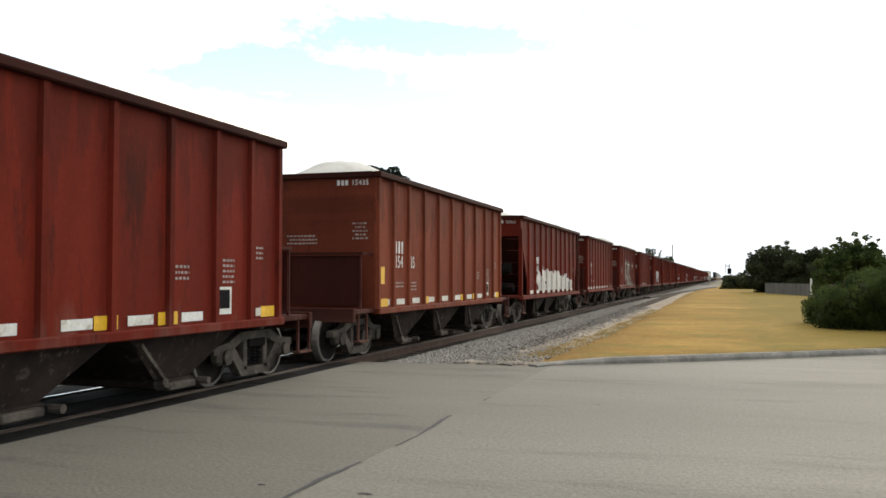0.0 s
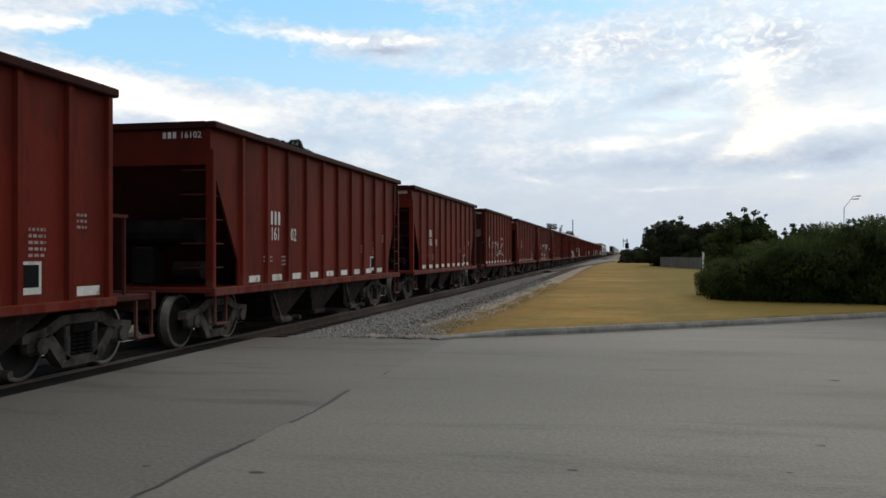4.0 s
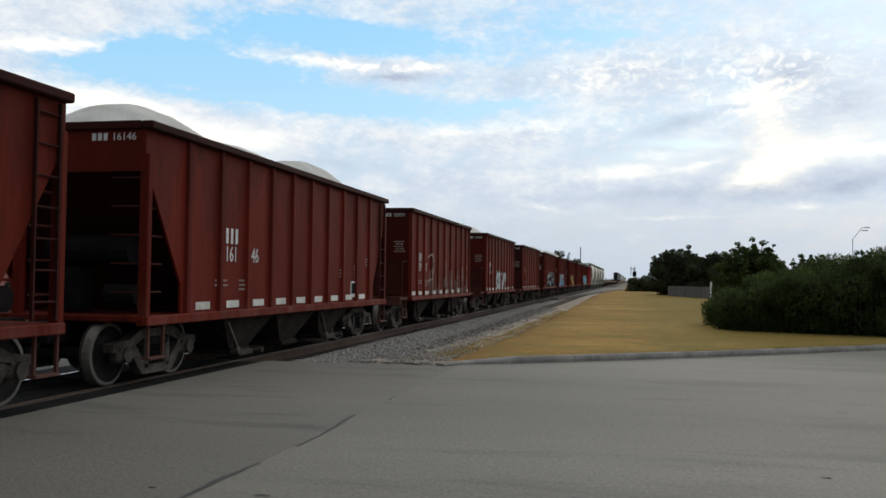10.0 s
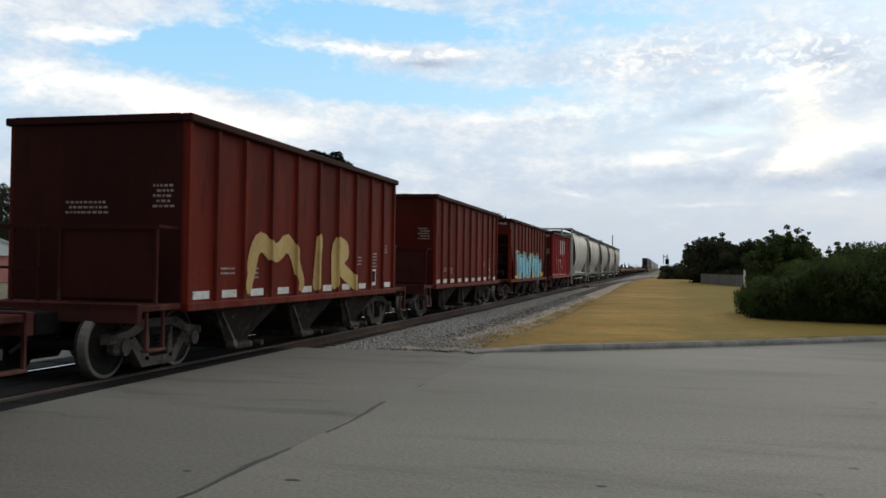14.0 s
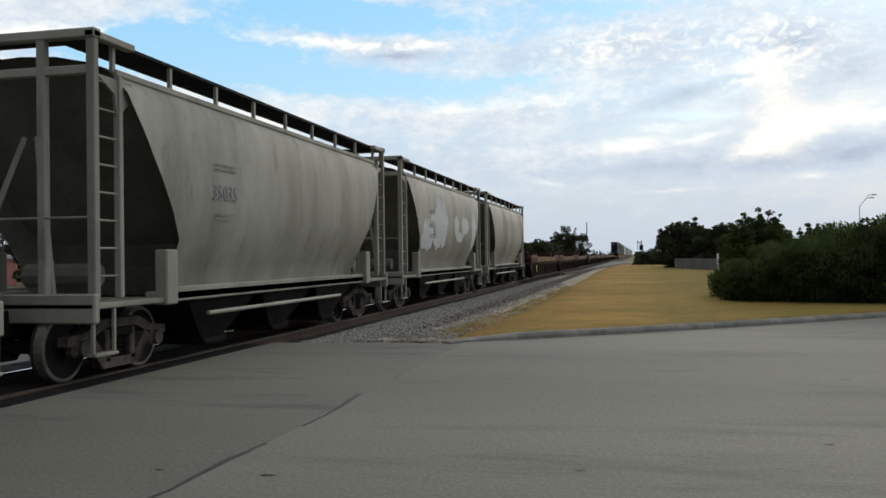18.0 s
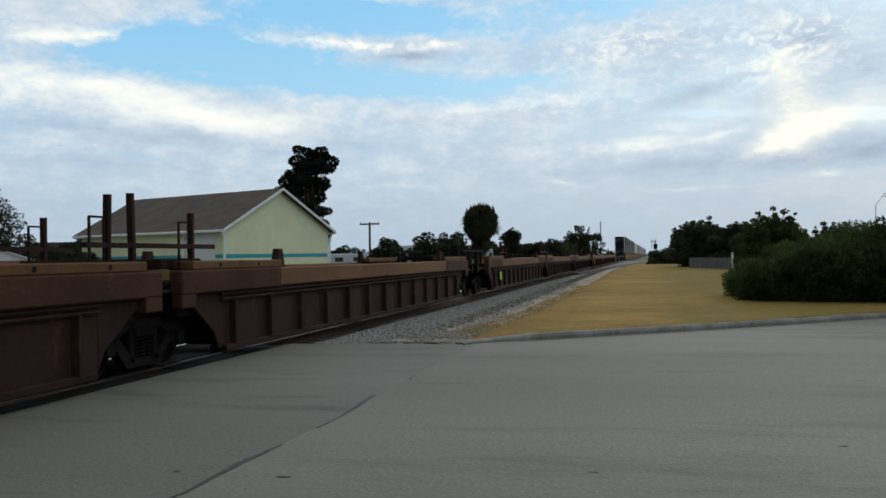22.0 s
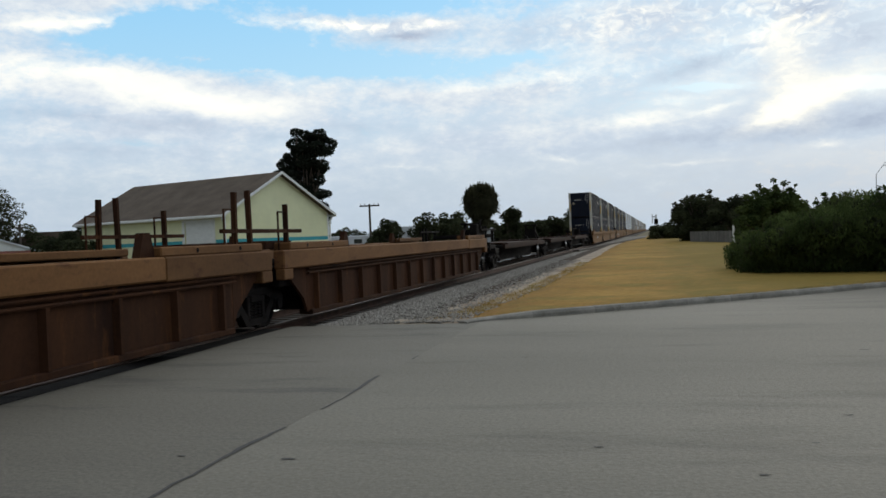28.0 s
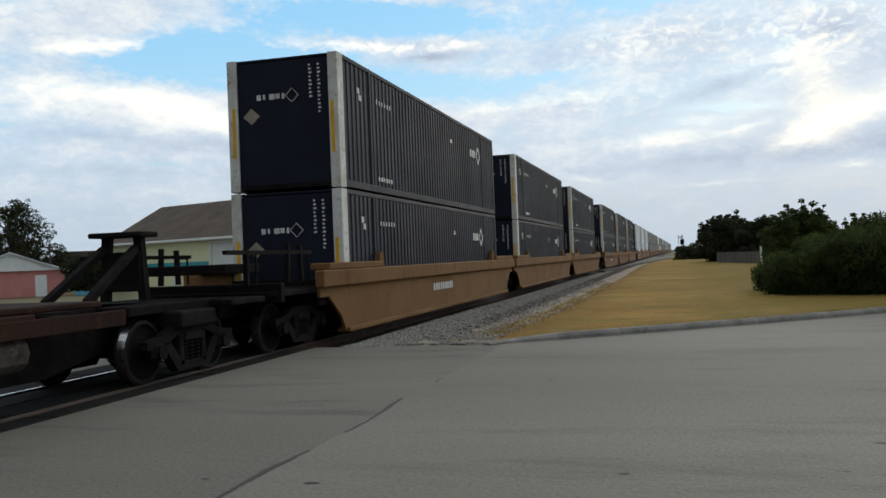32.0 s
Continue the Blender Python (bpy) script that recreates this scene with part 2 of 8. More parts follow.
def material(name, base, other=None, rough=0.7, metal=0.0, scale=1.2, stretch=(1, 1, 1), grain=25.0, bump=0.15, vary=0.0, rust=None, contrast=(0.35, 0.65), depth=0.02, spec=0.3, turn=0.0, grit=1.0, patch=0.56):
    """A surface with variation at two scales; rust: a third colour in worn spots; vary: brightness by object."""
    m = bpy.data.materials.new(name)
    m.use_nodes = True
    t = m.node_tree
    b = t.nodes["Principled BSDF"]
    co = t.nodes.new("ShaderNodeTexCoord")
    mp = t.nodes.new("ShaderNodeMapping")
    t.links.new(co.outputs["Object"], mp.inputs[0])
    mp.inputs["Scale"].default_value = stretch
    mp.inputs["Rotation"].default_value = (0, 0, radians(turn))
    info = t.nodes.new("ShaderNodeObjectInfo")
    add = t.nodes.new("ShaderNodeVectorMath")
    add.operation = "ADD"
    t.links.new(mp.outputs[0], add.inputs[0])
    shift = t.nodes.new("ShaderNodeCombineXYZ")
    t.links.new(maths(t, "MULTIPLY", info.outputs["Random"], 37.0), shift.inputs[1])
    t.links.new(shift.outputs[0], add.inputs[1])
    n1 = node(t, "ShaderNodeTexNoise", Scale=scale, Detail=6.0, Roughness=0.6)
    n2 = node(t, "ShaderNodeTexNoise", Scale=grain, Detail=4.0, Roughness=0.65)
    t.links.new(add.outputs[0], n1.inputs["Vector"])
    t.links.new(co.outputs["Object"], n2.inputs["Vector"])
    other = other or tuple(c * 0.7 for c in base)
    col = vmix(t, ramp(t, n1.outputs[0], (contrast[0], 0.0), (contrast[1], 1.0)), base, other)
    if rust:
        n3 = node(t, "ShaderNodeTexNoise", Scale=scale * 3.3, Detail=8.0, Roughness=0.7)
        t.links.new(add.outputs[0], n3.inputs["Vector"])
        col = vmix(t, ramp(t, n3.outputs[0], (patch, 0.0), (patch + 0.12, 0.8)), col, rust)
    tone = ramp(t, n2.outputs[0], (0.25, 1.0 - 0.20 * grit), (0.75, 1.0 + 0.12 * grit))
    if vary:
        tone = maths(t, "MULTIPLY", tone, maths(t, "ADD", maths(t, "MULTIPLY", info.outputs["Random"], vary), 1.0 - vary / 2))
    mul = t.nodes.new("ShaderNodeVectorMath")
    mul.operation = "MULTIPLY"
    t.links.new(col, mul.inputs[0])
    t.links.new(tone, mul.inputs[1])
    t.links.new(mul.outputs[0], b.inputs["Base Color"])
    t.links.new(maths(t, "ADD", maths(t, "MULTIPLY", n1.outputs[0], 0.2), rough - 0.1), b.inputs["Roughness"])
    b.inputs["Metallic"].default_value = metal
    b.inputs["Specular IOR Level"].default_value = spec
    if bump:
        bp = node(t, "ShaderNodeBump", Strength=bump, Distance=depth)
        t.links.new(n2.outputs[0], bp.inputs["Height"])
        t.links.new(bp.outputs[0], b.inputs["Normal"])
    return m


def streaked(name, base, dark, rust, rough=0.78):
    """Old car paint: streaks that run down, blotches, grime along the sill."""
    m = material(name, base, dark, rough, scale=0.55, stretch=(1, 1.6, 0.35), grain=14.0, bump=0.08, vary=0.25, rust=rust, contrast=(0.32, 0.72), spec=0.05, grit=0.7)
    t = m.node_tree
    b = t.nodes["Principled BSDF"]
    clean = b.inputs["Base Color"].links[0].from_socket
    co = t.nodes.new("ShaderNodeTexCoord")
    info = t.nodes.new("ShaderNodeObjectInfo")
    place = t.nodes.new("ShaderNodeSeparateXYZ")
    t.links.new(co.outputs["Object"], place.inputs[0])
    lane = t.nodes.new("ShaderNodeCombineXYZ")
    t.links.new(maths(t, "MULTIPLY", place.outputs[1], 2.2), lane.inputs[0])
    t.links.new(maths(t, "MULTIPLY", place.outputs[2], 0.35), lane.inputs[1])
    t.links.new(maths(t, "MULTIPLY", info.outputs["Random"], 40.0), lane.inputs[2])
    ns = node(t, "ShaderNodeTexNoise", Scale=1.6, Detail=6.0, Roughness=0.65)
    t.links.new(lane.outputs[0], ns.inputs["Vector"])
    reach = maths(t, "ADD", maths(t, "MULTIPLY", place.outputs[2], -0.42), maths(t, "ADD", ns.outputs[0], 0.42))
    dusty = vmix(t, ramp(t, reach, (0.46, 0.0), (0.74, 0.36)), clean, (0.200, 0.110, 0.085))
    # old dark runs from the top rail
    runs = maths(t, "ADD", maths(t, "MULTIPLY", place.outputs[2], 0.16), ns.outputs[0])
    grimed = vmix(t, ramp(t, runs, (0.92, 0.0), (1.32, 0.36)), dusty, (0.030, 0.010, 0.007))
    t.links.new(grimed, b.inputs["Base Color"])
    return m


oxide = streaked("oxide_red_paint", (0.150, 0.0172, 0.0090), (0.0800, 0.0110, 0.0064), (0.0430, 0.0098, 0.0065))
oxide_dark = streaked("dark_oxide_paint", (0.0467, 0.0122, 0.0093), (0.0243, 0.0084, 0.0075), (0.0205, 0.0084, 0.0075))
maroon = streaked("maroon_paint", (0.112, 0.0130, 0.0110), (0.080, 0.010, 0.0088), (0.040, 0.009, 0.0075))
bright_red = streaked("fresh_red_paint", (0.3085, 0.0187, 0.0205), (0.2150, 0.0149, 0.0169), (0.1122, 0.0149, 0.0131))
faint_label = material("faded_tan_label", (0.34, 0.29, 0.22), (0.24, 0.20, 0.15), 0.8, scale=3.0, grain=25.0, bump=0.0)
grey_paint = material("grey_car_paint", (0.37, 0.35, 0.285), (0.255, 0.24, 0.19), 0.6, scale=0.5, stretch=(1, 1.4, 0.4), grain=12.0, bump=0.06, vary=0.2, rust=(0.20, 0.175, 0.125), spec=0.15, grit=0.4)
grey_dim = material("dingy_grey_paint", (0.19, 0.178, 0.142), (0.105, 0.097, 0.076), 0.65, scale=0.6, stretch=(1, 1.4, 0.4), grain=12.0, bump=0.06, vary=0.2, rust=(0.13, 0.12, 0.09), spec=0.3)
under_grey = material("dusty_running_gear", (0.115, 0.096, 0.081), (0.034, 0.029, 0.025), 0.9, scale=2.5, grain=40.0, bump=0.2, rust=(0.155, 0.132, 0.112), spec=0.05)
# black gear, with the shade under the cars worked into its colour
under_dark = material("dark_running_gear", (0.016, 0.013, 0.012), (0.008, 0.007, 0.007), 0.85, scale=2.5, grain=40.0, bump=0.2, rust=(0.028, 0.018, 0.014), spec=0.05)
wheel_steel = material("worn_wheel_steel", (0.034, 0.027, 0.023), (0.018, 0.015, 0.013), 0.8, 0.0, scale=3.0, grain=30.0, bump=0.1, spec=0.08)
tread_steel = material("polished_tread", (0.62, 0.61, 0.60), (0.45, 0.44, 0.43), 0.28, 1.0, scale=5.0, grain=60.0, bump=0.03)
rail_steel = material("polished_rail_head", (0.66, 0.66, 0.66), (0.52, 0.51, 0.50), 0.22, 1.0, scale=2.0, grain=50.0, bump=0.01)
rail_rust = material("rusty_rail_web", (0.085, 0.042, 0.028), (0.05, 0.028, 0.02), 0.85, scale=3.0, grain=40.0)
grating = material("black_grating", (0.016, 0.016, 0.017), (0.010, 0.010, 0.010), 0.8, scale=3.0, grain=60.0, spec=0.06)
gravel_load = material("pale_aggregate", (0.60, 0.57, 0.51), (0.48, 0.45, 0.40), 0.95, scale=1.5, grain=30.0, bump=0.2, depth=0.02)
ochre = material("rusty_ochre_beam", (0.165, 0.078, 0.030), (0.105, 0.050, 0.022), 0.8, scale=0.8, stretch=(1, 0.5, 1.5), grain=18.0, bump=0.12, vary=0.3, rust=(0.075, 0.030, 0.016), spec=0.1)
well_brown = material("rusty_brown_wall", (0.038, 0.018, 0.0125), (0.021, 0.011, 0.0085), 0.88, scale=0.7, stretch=(1, 1.2, 0.5), grain=16.0, bump=0.12, vary=0.3, rust=(0.066, 0.027, 0.015), spec=0.08)
tan_wall = material("tan_wall", (0.215, 0.112, 0.046), (0.165, 0.086, 0.036), 0.8, scale=0.5, grain=16.0, bump=0.08, vary=0.15, rust=(0.12, 0.055, 0.026), spec=0.06)
navy = material("navy_container_paint", (0.012, 0.015, 0.027), (0.008, 0.010, 0.018), 0.6, scale=0.6, grain=14.0, bump=0.04, spec=0.12)
slate = material("slate_container_paint", (0.018, 0.022, 0.031), (0.012, 0.015, 0.021), 0.65, scale=0.6, grain=14.0, bump=0.04, spec=0.12)
post_white = material("worn_white_post", (0.66, 0.65, 0.60), (0.48, 0.45, 0.38), 0.65, scale=1.6, grain=20.0, rust=(0.22, 0.14, 0.06))
white_mark = material("white_stencil", (0.70, 0.69, 0.66), (0.50, 0.48, 0.45), 0.8, scale=4.0, grain=30.0, bump=0.0, rust=(0.28, 0.20, 0.17))
yellow_mark = material("yellow_reflector", (0.75, 0.42, 0.02), (0.60, 0.32, 0.02), 0.6, scale=4.0, grain=30.0, bump=0.0)
lime = material("lime_placard", (0.50, 0.85, 0.04), (0.42, 0.72, 0.04), 0.6, scale=4.0, grain=30.0, bump=0.0)
black_mark = material("black_marking", (0.006, 0.006, 0.007), (0.010, 0.010, 0.011), 0.8, scale=3.0, grain=25.0, bump=0.0, spec=0.04)
asphalt = material("worn_grey_asphalt", (0.204, 0.186, 0.148), (0.146, 0.133, 0.107), 0.80, scale=0.42, stretch=(0.14, 0.6, 1), grain=24.0, bump=0.75, rust=(0.128, 0.116, 0.093), contrast=(0.22, 0.78), depth=0.010, spec=0.30, turn=-36, grit=1.6, patch=0.54)
joint_tar = material("tarred_joint", (0.045, 0.043, 0.040), (0.07, 0.066, 0.06), 0.8, scale=5.0, grain=60.0)
# dark pads, coloured darker still for the train's shade on them
pad_dark = material("dark_crossing_pad", (0.020, 0.018, 0.017), (0.011, 0.010, 0.010), 0.85, scale=1.5, grain=50.0, bump=0.3, spec=0.06)
kerb_stone = material("weathered_kerb_concrete", (0.30, 0.28, 0.245), (0.19, 0.178, 0.155), 0.9, scale=2.2, grain=30.0, bump=0.5, rust=(0.13, 0.115, 0.09), vary=0.12, spec=0.08, patch=0.56)
ballast_mat = material("grey_ballast", (0.235, 0.215, 0.185), (0.13, 0.118, 0.10), 0.95, scale=2.0, grain=22.0, bump=0.8, depth=0.06)
stone_mat = material("ballast_stone", (0.37, 0.34, 0.30), (0.19, 0.175, 0.152), 0.9, scale=9.0, grain=40.0, bump=0.3)
dirt = material("sandy_dirt", (0.36, 0.30, 0.225), (0.20, 0.145, 0.100), 0.95, scale=0.9, grain=30.0, bump=0.5)
dry_grass = material("dry_grass", (0.380, 0.228, 0.066), (0.255, 0.148, 0.044), 0.95, scale=0.16, grain=7.0, bump=0.6, rust=(0.215, 0.165, 0.050), contrast=(0.36, 0.66), depth=0.03, spec=0.03, patch=0.50, grit=1.5)


def worn_edge(m):
    """Browner, thinner grass beside the stones and tufts of olive green further in."""
    t = m.node_tree
    b = t.nodes["Principled BSDF"]
    col = b.inputs["Base Color"].links[0].from_socket
    co = t.nodes.new("ShaderNodeTexCoord")
    place = t.nodes.new("ShaderNodeSeparateXYZ")
    t.links.new(co.outputs["Object"], place.inputs[0])
    tuft = node(t, "ShaderNodeTexNoise", Scale=1.1, Detail=7.0, Roughness=0.72)
    broad = node(t, "ShaderNodeTexNoise", Scale=0.35, Detail=3.0, Roughness=0.5)
    for n in (tuft, broad):
        t.links.new(co.outputs["Object"], n.inputs["Vector"])
    across = maths(t, "MULTIPLY", place.outputs[0], 0.10)
    green = maths(t, "ADD", maths(t, "ADD", tuft.outputs[0], maths(t, "MULTIPLY", broad.outputs[0], 0.5)), across)
    col = vmix(t, ramp(t, green, (0.66, 0.0), (1.0, 0.7)), col, (0.165, 0.130, 0.036))
    brown = maths(t, "SUBTRACT", tuft.outputs[0], maths(t, "MULTIPLY", place.outputs[0], 0.22))
    col = vmix(t, ramp(t, maths(t, "MULTIPLY", brown, 0.5), (0.46, 0.0), (0.74, 0.7)), col, (0.175, 0.098, 0.045))
    t.links.new(col, b.inputs["Base Color"])
    return m


dry_grass = worn_edge(dry_grass)


def leafy(name, base, other, through_=0.4, **more):
    """A leaf surface that lets part of the light through."""
    m = material(name, base, other, **more)
    t = m.node_tree
    b = t.nodes["Principled BSDF"]
    tr = t.nodes.new("ShaderNodeBsdfTranslucent")
    t.links.new(b.inputs["Base Color"].links[0].from_socket, tr.inputs[0])
    mx = t.nodes.new("ShaderNodeMixShader")
    mx.inputs[0].default_value = through_
    t.links.new(b.outputs[0], mx.inputs[1])
    t.links.new(tr.outputs[0], mx.inputs[2])
    t.links.new(mx.outputs[0], t.nodes["Material Output"].inputs[0])
    return m


blade_mat = leafy("dry_grass_blades", (0.40, 0.272, 0.088), (0.28, 0.185, 0.062), 0.5, rough=0.95, scale=0.30, grain=6.0, bump=0.0, rust=(0.22, 0.19, 0.062), contrast=(0.36, 0.64), spec=0.03, patch=0.50)
slope_brown = material("dark_slope_brown", (0.085, 0.066, 0.052), (0.050, 0.040, 0.033), 0.95, scale=1.6, grain=26.0, bump=0.7, rust=(0.15, 0.12, 0.095), depth=0.04, spec=0.04)
dull_rail = material("dull_brown_rail_head", (0.11, 0.075, 0.058), (0.075, 0.052, 0.042), 0.55, 0.3, scale=2.0, grain=50.0, bump=0.02)
far_ground = material("far_scrub_ground", (0.15, 0.12, 0.060), (0.10, 0.09, 0.045), 0.95, scale=0.06, grain=1.5, bump=0.3)
tie_wood = material("weathered_tie", (0.075, 0.058, 0.045), (0.045, 0.036, 0.03), 0.9, scale=2.0, stretch=(0.3, 3, 3), grain=30.0)
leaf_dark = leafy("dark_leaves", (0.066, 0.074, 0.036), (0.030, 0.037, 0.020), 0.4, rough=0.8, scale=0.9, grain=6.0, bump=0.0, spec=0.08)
leaf_bush = leafy("bush_leaves", (0.095, 0.126, 0.040), (0.026, 0.043, 0.015), 0.35, rough=0.85, scale=0.7, grain=3.0, bump=0.0, spec=0.05, rust=(0.085, 0.098, 0.030))
leaf_palm = leafy("palm_fronds", (0.070, 0.068, 0.034), (0.036, 0.037, 0.020), 0.35, rough=0.75, scale=1.0, grain=8.0, bump=0.0, spec=0.1)
leaf_pine = leafy("pine_needles", (0.024, 0.031, 0.019), (0.013, 0.018, 0.012), 0.3, rough=0.8, scale=1.0, grain=8.0, bump=0.0, spec=0.15)
bark = material("grey_bark", (0.11, 0.085, 0.065), (0.06, 0.048, 0.04), 0.9, scale=2.0, stretch=(3, 3, 0.6), grain=20.0, bump=0.5)
siding = material("pale_yellow_siding", (0.80, 0.79, 0.50), (0.74, 0.73, 0.46), 0.75, scale=0.4, grain=2.0, bump=0.02, grit=0.25)
trim_white = material("white_trim", (0.80, 0.80, 0.77), (0.72, 0.72, 0.69), 0.6, scale=2.0, grain=6.0, bump=0.02, grit=0.3)
shingle = material("brown_shingle", (0.130, 0.098, 0.072), (0.092, 0.070, 0.052), 0.9, scale=0.9, grain=12.0, bump=0.2)
aqua = material("aqua_stripe_paint", (0.05, 0.36, 0.40), (0.05, 0.31, 0.35), 0.7, scale=2.0, grain=6.0, bump=0.0, grit=0.3)
pink = material("pink_stucco", (0.62, 0.25, 0.22), (0.54, 0.21, 0.19), 0.8, scale=1.0, grain=14.0)
teal = material("blue_wall_paint", (0.12, 0.42, 0.58), (0.10, 0.35, 0.48), 0.8, scale=1.0, grain=14.0)
trailer_white = material("white_sheet_metal", (0.66, 0.68, 0.70), (0.55, 0.57, 0.60), 0.5, scale=1.0, grain=6.0, bump=0.02, grit=0.3)
pole_wood = material("utility_pole_wood", (0.095, 0.080, 0.066), (0.065, 0.055, 0.046), 0.9, scale=1.0, grain=20.0)
fence_grey = material("weathered_fence_boards", (0.16, 0.152, 0.14), (0.11, 0.105, 0.098), 0.9, scale=1.5, grain=20.0, vary=0.4, spec=0.06)
glass_dark = material("dark_window_glass", (0.03, 0.035, 0.04), (0.02, 0.025, 0.03), 0.1, scale=1.0, grain=5.0, bump=0.0)
# grimy steel, darkened further for the shade below the side sills
bay_brown = material("grimy_bay_steel", (0.036, 0.025, 0.021), (0.020, 0.015, 0.014), 0.9, scale=1.6, grain=30.0, bump=0.2, rust=(0.10, 0.083, 0.074), spec=0.05)
ballast_dark = material("shaded_track_ballast", (0.050, 0.040, 0.034), (0.028, 0.023, 0.021), 0.95, scale=2.0, grain=22.0, bump=0.8, depth=0.06)
rim_worn = material("worn_wheel_rim", (0.20, 0.175, 0.15), (0.12, 0.105, 0.09), 0.5, 0.2, scale=4.0, grain=40.0, bump=0.05)
asphalt_dark = material("darker_crossing_asphalt", (0.184, 0.168, 0.136), (0.126, 0.115, 0.093), 0.82, scale=0.42, stretch=(0.14, 0.6, 1), grain=24.0, bump=0.75, rust=(0.085, 0.080, 0.069), contrast=(0.22, 0.78), depth=0.010, spec=0.28, turn=-36, grit=1.6, patch=0.53)
grimy_oxide = streaked("grimy_oxide_paint", (0.0673, 0.0169, 0.0122), (0.0356, 0.0112, 0.0093), (0.0262, 0.0112, 0.0093))
faint_mark = material("faint_white_stencil", (0.36, 0.30, 0.27), (0.22, 0.15, 0.13), 0.8, scale=4.0, grain=30.0, bump=0.0, rust=(0.16, 0.06, 0.05))
olive_spray = material("faded_olive_spray", (0.125, 0.075, 0.045), (0.085, 0.045, 0.028), 0.8, scale=1.2, grain=20.0, bump=0.0)
green_spray = material("pale_green_spray", (0.34, 0.44, 0.28), (0.24, 0.33, 0.22), 0.8, scale=1.2, grain=20.0, bump=0.0)
grimy_shaded_red = streaked("grimy_shaded_red_paint", (0.1215, 0.0112, 0.0112), (0.0561, 0.0084, 0.0084), (0.0327, 0.0075, 0.0075))
plum_brown = material("plum_brown_beam", (0.072, 0.031, 0.018), (0.044, 0.020, 0.013), 0.85, scale=0.8, stretch=(1, 0.8, 1.2), grain=18.0, bump=0.12, vary=0.3, rust=(0.10, 0.045, 0.022), spec=0.08)
shaded_end_oxide = streaked("shaded_end_oxide_paint", (0.0860, 0.0120, 0.0068), (0.0380, 0.0075, 0.0050), (0.0318, 0.0093, 0.0065))
misty = material("misty_pale_paint", (0.175, 0.11, 0.092), (0.13, 0.05, 0.04), 0.8, scale=1.6, grain=20.0, bump=0.0, rust=(0.11, 0.025, 0.018))
rusty_orange = streaked("sun_bleached_oxide_paint", (0.1916, 0.0449, 0.0225), (0.1215, 0.0280, 0.0158), (0.0654, 0.0187, 0.0122))
# darker bay colour: grime plus painted-in shade beneath the car
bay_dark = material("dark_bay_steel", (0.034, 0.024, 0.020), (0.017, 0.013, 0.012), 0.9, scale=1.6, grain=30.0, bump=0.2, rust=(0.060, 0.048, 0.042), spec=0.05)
rusty_wall = material("streaky_rusty_wall", (0.056, 0.023, 0.011), (0.026, 0.013, 0.009), 0.88, scale=0.7, stretch=(1, 1.4, 0.35), grain=16.0, bump=0.12, vary=0.3, rust=(0.090, 0.037, 0.014), spec=0.05)

# ---- mesh helpers ----
TRACK_X, SPEED = -8.18, 21.5


